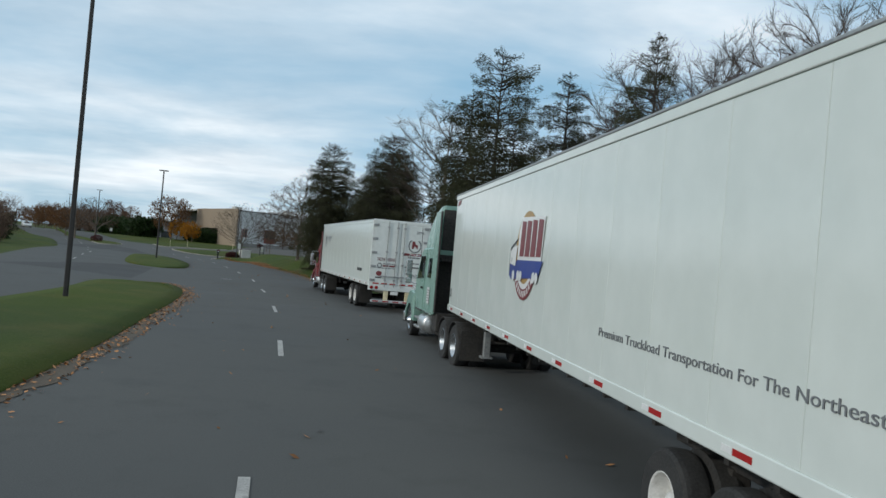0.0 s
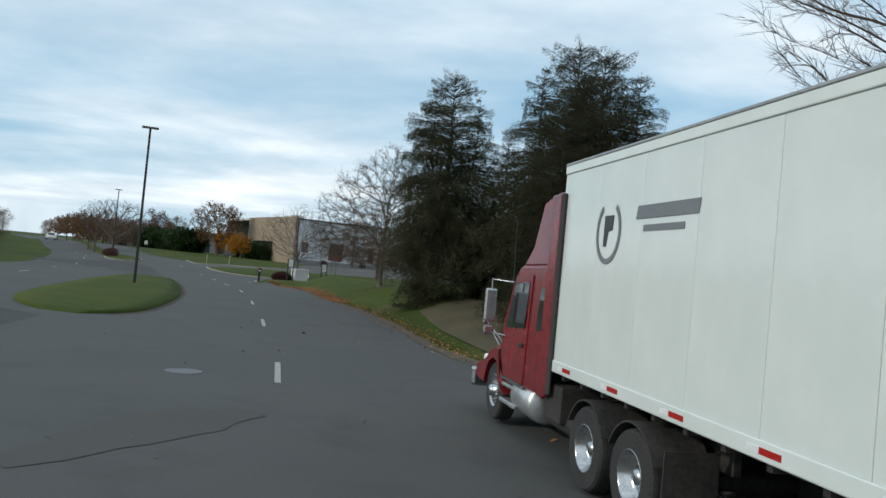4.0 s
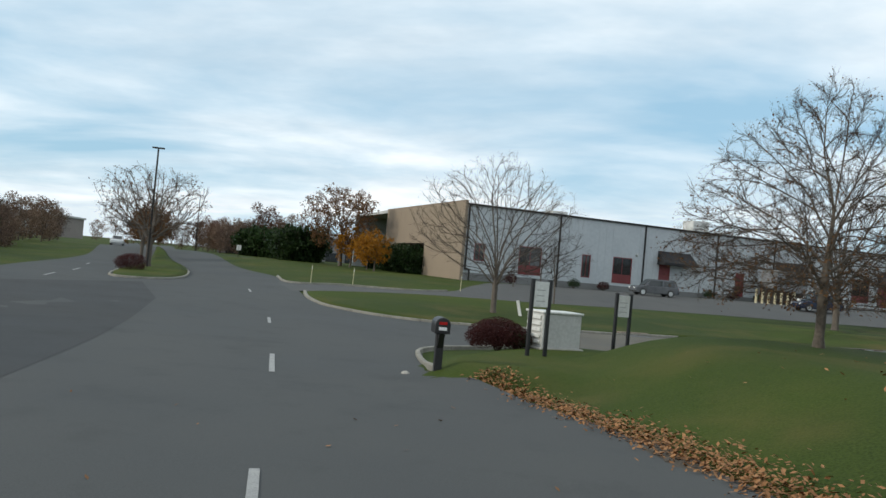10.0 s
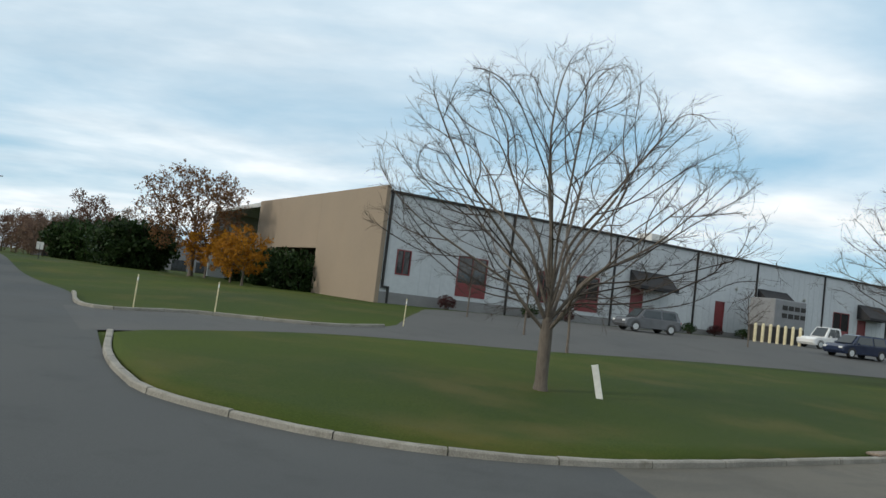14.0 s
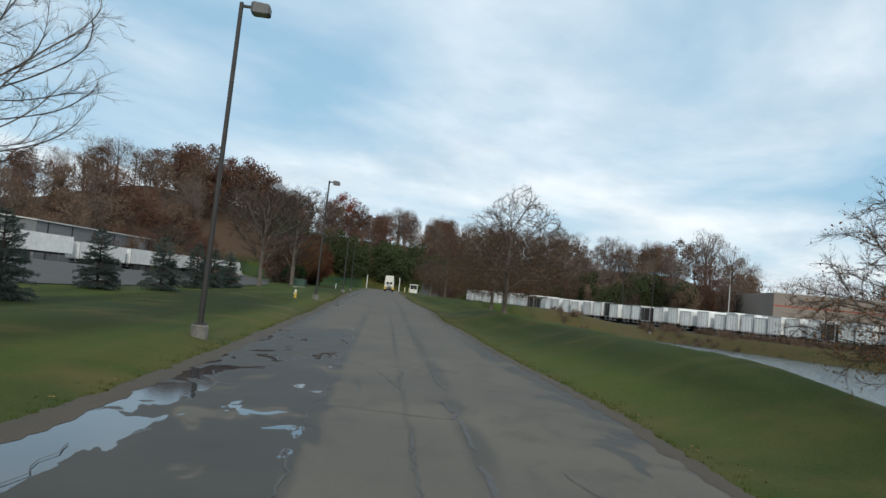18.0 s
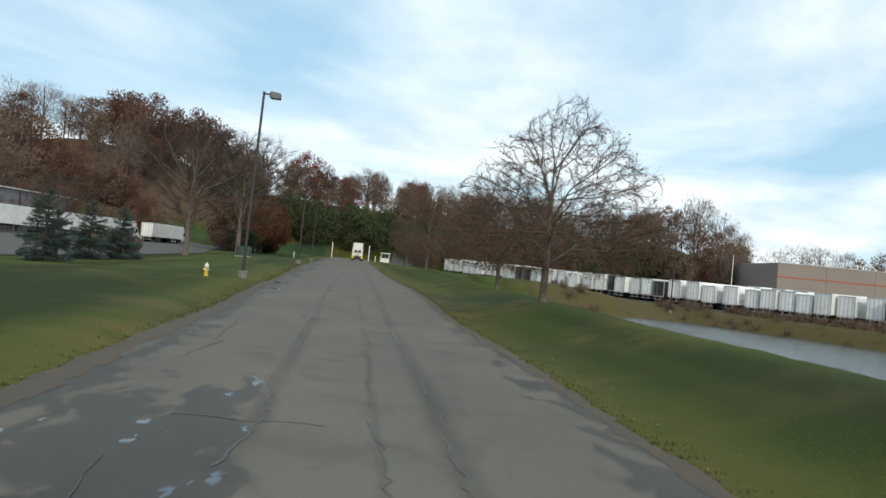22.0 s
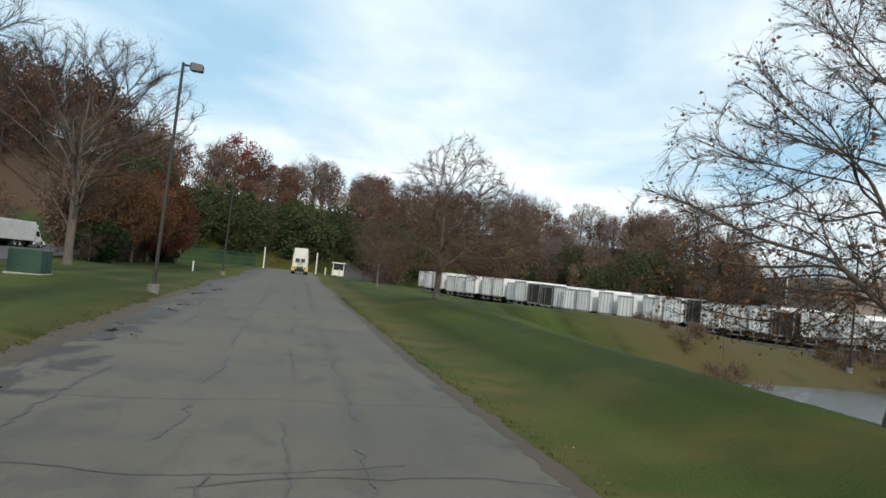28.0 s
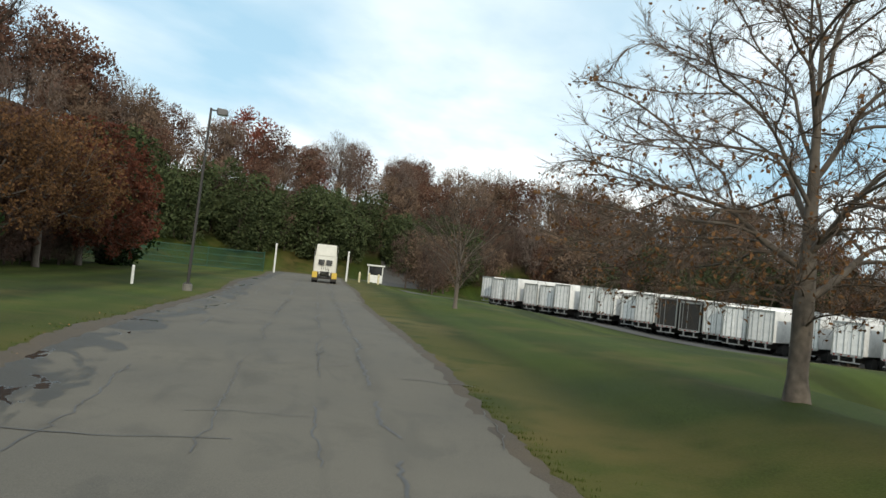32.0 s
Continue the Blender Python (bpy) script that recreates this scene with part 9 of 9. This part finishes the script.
def blot(s, c, rx, ry, seed, dz, material, name, label, n=26, turn=0.0, xy=None):
    """A flat patch with an uneven rim lying on the road."""
    q = random.Random(seed)
    ph = [q.uniform(0, 6.28) for _ in range(5)]
    m = Mesh()
    ring = []
    for k in range(n):
        a = 2 * math.pi * k / n
        r = 1 + 0.16 * math.sin(2 * a + ph[0]) + 0.13 * math.sin(3 * a + ph[1]) + 0.09 * math.sin(5 * a + ph[2]) + 0.07 * math.sin(9 * a + ph[3])
        u, v = math.cos(a) * rx * r, math.sin(a) * ry * r
        ring.append((u, v))
    def at(u, v):
        if xy:
            x, y = xy[0] + u * math.cos(turn) - v * math.sin(turn), xy[1] + u * math.sin(turn) + v * math.cos(turn)
        else:
            x, y = road_pt(s + u, c + v)
        return (x, y, zat(x, y) + dz)
    m.v = [at(0, 0)] + [at(u * 0.5, v * 0.5) for u, v in ring] + [at(u, v) for u, v in ring]
    m.f = [(0, 1 + k, 1 + (k + 1) % n) for k in range(n)] + [(1 + k, 1 + n + k, 1 + n + (k + 1) % n, 1 + (k + 1) % n) for k in range(n)]
    return tagged(part(name, m, material, smooth=True), label, "road patch", kind="structure")


M_CROSS = asphalt("newer dark asphalt", (0.044, 0.045, 0.046), (0.066, 0.067, 0.067))
# darker crossover asphalt and stains on the main road
strip("crossover", [(-60.5, 118), (-58, 127), (-56.4, 132.6)], [(-38.6, 103.5), (-42.8, 112), (-49.2, 123.6)], 0.0555, M_CROSS, "darker newer asphalt at the median crossover", "road", 6)
strip("crossover_near", [(-27.5, 46), (-26.8, 54), (-25.2, 61.6)], [(-18.2, 44), (-20.5, 52), (-23.2, 61)], 0.0557, M_CROSS, "darker asphalt at the near crossover", "road", 5)
for k, (x, y, rx, ry, t) in enumerate(((-19.5, 82, 2.0, 0.9, 1.2), (-13.5, 48, 2.0, 0.8, 1.2))):
    blot(0, 0, rx, ry, 120 + k, 0.0585 + 0.0002 * k, M_DARKPATCH, "asphalt_stain", "dark stain on the main road asphalt", turn=t, xy=(x, y))
for x, y, t in ((-15.25, 53.2, 0.2),):
    mh = tagged(part("manhole_cover", Mesh().lathe([(0.38, -0.05), (0.38, 0.008), (0.34, 0.012), (0.33, 0.006), (0.02, 0.006)], 24), M_HEAD, loc=(x, y, zat(x, y) + 0.055)), "round iron manhole cover set in asphalt", "manhole cover")
# storm drain in the kerb
M_DRAIN = surf("stained drain concrete", (0.13, 0.10, 0.075), (0.26, 0.21, 0.16), rough=0.9, fine=30, coarse=3, bump=0.5, depth=0.006, wear=0.5, wearcol=(0.12, 0.06, 0.035))
dr = thing("storm_drain", "open storm drain under a concrete hood", "drain", (-28.0, 135.35, zat(-28.0, 135.35) + 0.05), 38)
part("hood", Mesh().box(-0.95, 0.95, 0.0, 0.32, 0.1, 0.17, 0.03), M_DRAIN, dr)
part("throat", Mesh().box(-0.8, 0.8, 0.0, 0.5, -0.02, 0.09), M_FRAME, dr)
part("grate", Mesh().box(-0.75, 0.75, -0.55, -0.05, -0.01, 0.02, 0.005), M_HEAD, dr)

# bare earth rims along the asphalt
def rim(line, wide, seed, dz=0.062, name="verge"):
    m = Mesh()
    ribbon(line, wide, dz, m, 0.25, random.Random(seed), 0.04)
    return tagged(part(name, m, M_DIRT, smooth=True), "strip of damp earth and grit along the asphalt edge", "verge", kind="structure")


rim([(-5.0, -20), (-5.6, 0), (-7.0, 12), (-9.4, 24), (-12.1, 35), (-15.2, 41.7), (-16.8, 42.2)], 0.75, 1)
rim([(-27.2, 136.1)] + SIDE_LEFT[5:], 0.55, 2)
rim(SIDE_RIGHT[5:], 0.38, 3)
rim(MAIN_RIGHT[7:13] + [(-27.6, 106.2)], 0.5, 4)
rim([(-22.6, 63.5), (-22.3, 66), (-24.6, 74), (-28.7, 84.5), (-34.5, 96.5)], 0.3, 5)

# fallen leaves
def leaf_litter(name, label, spots, size, seed, material=M_LITTER):
    q = random.Random(seed)
    m = Mesh()
    for x, y, up in spots:
        s_ = size * q.uniform(0.55, 1.3)
        a = q.uniform(0, 6.28)
        tx, ty = q.gauss(0, 0.35), q.gauss(0, 0.35)
        z = zat_fast(x, y) + up
        pts = [(-1, 0), (0, 0.5), (1, 0.1), (0.1, -0.5)]
        m.add([(x + (u * math.cos(a) - v * math.sin(a)) * s_, y + (u * math.sin(a) + v * math.cos(a)) * s_, z + s_ * (u * tx + v * ty) + 0.25 * s_) for u, v in pts], [(0, 1, 2, 3)])
    return tagged(part(name, m, material), label, "leaf litter", kind="stuff")


def zat_fast(x, y):
    """Height by interpolation in the ground grid."""
    i = min(max(int(np.searchsorted(gx, x)) - 1, 0), len(gx) - 2); j = min(max(int(np.searchsorted(gy, y)) - 1, 0), len(gy) - 2)
    u, v = (x - gx[i]) / (gx[i + 1] - gx[i]), (y - gy[j]) / (gy[j + 1] - gy[j])
    return float(GZ[j, i] * (1 - u) * (1 - v) + GZ[j, i + 1] * u * (1 - v) + GZ[j + 1, i] * (1 - u) * v + GZ[j + 1, i + 1] * u * v)


q = random.Random(8)


def along(line, n, spread, bias, up0, up1):
    L = resample(smooth_line(line, 1.0), 300)
    out = []
    for _ in range(n):
        i = q.randrange(299)
        d = L[i + 1] - L[i]; d = d / np.linalg.norm(d)
        c = q.gauss(bias, spread)
        out.append((float(L[i][0] + d[1] * c), float(L[i][1] - d[0] * c), q.uniform(up0, up1)))
    return out


leaf_litter("leaf_drift", "drift of brown fallen leaves along the verge", along([(-19.4, 86.5), (-21.8, 92.6), (-24.6, 100.2), (-27.4, 105.6), (-29.9, 108.9), (-31.6, 110.3)], 11000, 0.34, 0.38, 0.04, 0.11), 0.05, 1)
leaf_litter("leaf_drift", "thin brown leaves along the verge", along([(-8.4, 58), (-11, 63.5), (-13, 70), (-16.2, 79), (-19, 85.8)], 2200, 0.5, 0.4, 0.02, 0.06), 0.045, 2)
leaf_litter("leaf_drift", "brown leaves along the median edge", along([(-5.6, 0), (-7.0, 12), (-9.4, 24), (-12.1, 35), (-15.4, 42)], 2200, 0.3, 0.0, 0.05, 0.08), 0.05, 3)
leaf_litter("lawn_leaves", "scattered dry leaves on the lawn", along([(-12, 66), (-15, 82), (-19, 97), (-27, 113)], 700, 4.0, 6.0, 0.02, 0.05), 0.055, 4)
leaf_litter("verge_leaves", "scattered leaves on the side road verge", along(SIDE_RIGHT[5:14], 600, 0.6, 0.3, 0.02, 0.04), 0.032, 5)
leaf_litter("verge_leaves", "scattered leaves on the side road verge", along(SIDE_LEFT[5:12], 500, 0.4, -0.3, 0.02, 0.05), 0.032, 6)
leaf_litter("road_leaves", "single leaves and twigs on the asphalt", along([(-2, 8), (-10, 42), (-18, 67), (-27, 90), (-34, 106)], 160, 2.6, 1.0, 0.055, 0.06), 0.06, 7)
# grass blades where the lawn lies close to the wheels
def grass_tufts(line, n, spread, bias, seed, dz=0.0):
    g = random.Random(seed)
    m = Mesh()
    L = resample(smooth_line(line, 1.0), 300)
    for _ in range(n):
        i = g.randrange(299)
        d = L[i + 1] - L[i]; d = d / np.linalg.norm(d)
        c = bias + abs(g.gauss(0, spread)) * (1 if bias >= 0 else -1)
        x, y = float(L[i][0] + d[1] * c), float(L[i][1] - d[0] * c)
        z = zat_fast(x, y) + dz
        for _k in range(3):
            a, h, w = g.uniform(0, 6.28), g.uniform(0.03, 0.08), g.uniform(0.006, 0.012)
            bx, by = g.gauss(0, 0.05), g.gauss(0, 0.05)
            m.add([(x + bx - math.sin(a) * w, y + by + math.cos(a) * w, z - 0.01), (x + bx + math.sin(a) * w, y + by - math.cos(a) * w, z - 0.01), (x + bx + math.cos(a) * h * 0.6, y + by + math.sin(a) * h * 0.6, z + h)], [(0, 1, 2)])
    return tagged(part("grass_tufts", m, M_BLADE), "short grass blades along the verge", "grass", kind="stuff")


M_BLADE = leafy("grass blades", (0.05, 0.072, 0.012), (0.11, 0.13, 0.03), 0.8, 0.3)
grass_tufts(MAIN_RIGHT[8:13], 4000, 0.5, 0.15, 1)
grass_tufts(SIDE_RIGHT[5:15], 3500, 0.3, 0.1, 2)
grass_tufts(SIDE_LEFT[5:12], 3500, 0.3, -0.1, 3)
grass_tufts([(-7.3, 12), (-9.8, 24), (-12.5, 35), (-15.2, 41)], 4000, 1.2, -0.15, 4, 0.1)
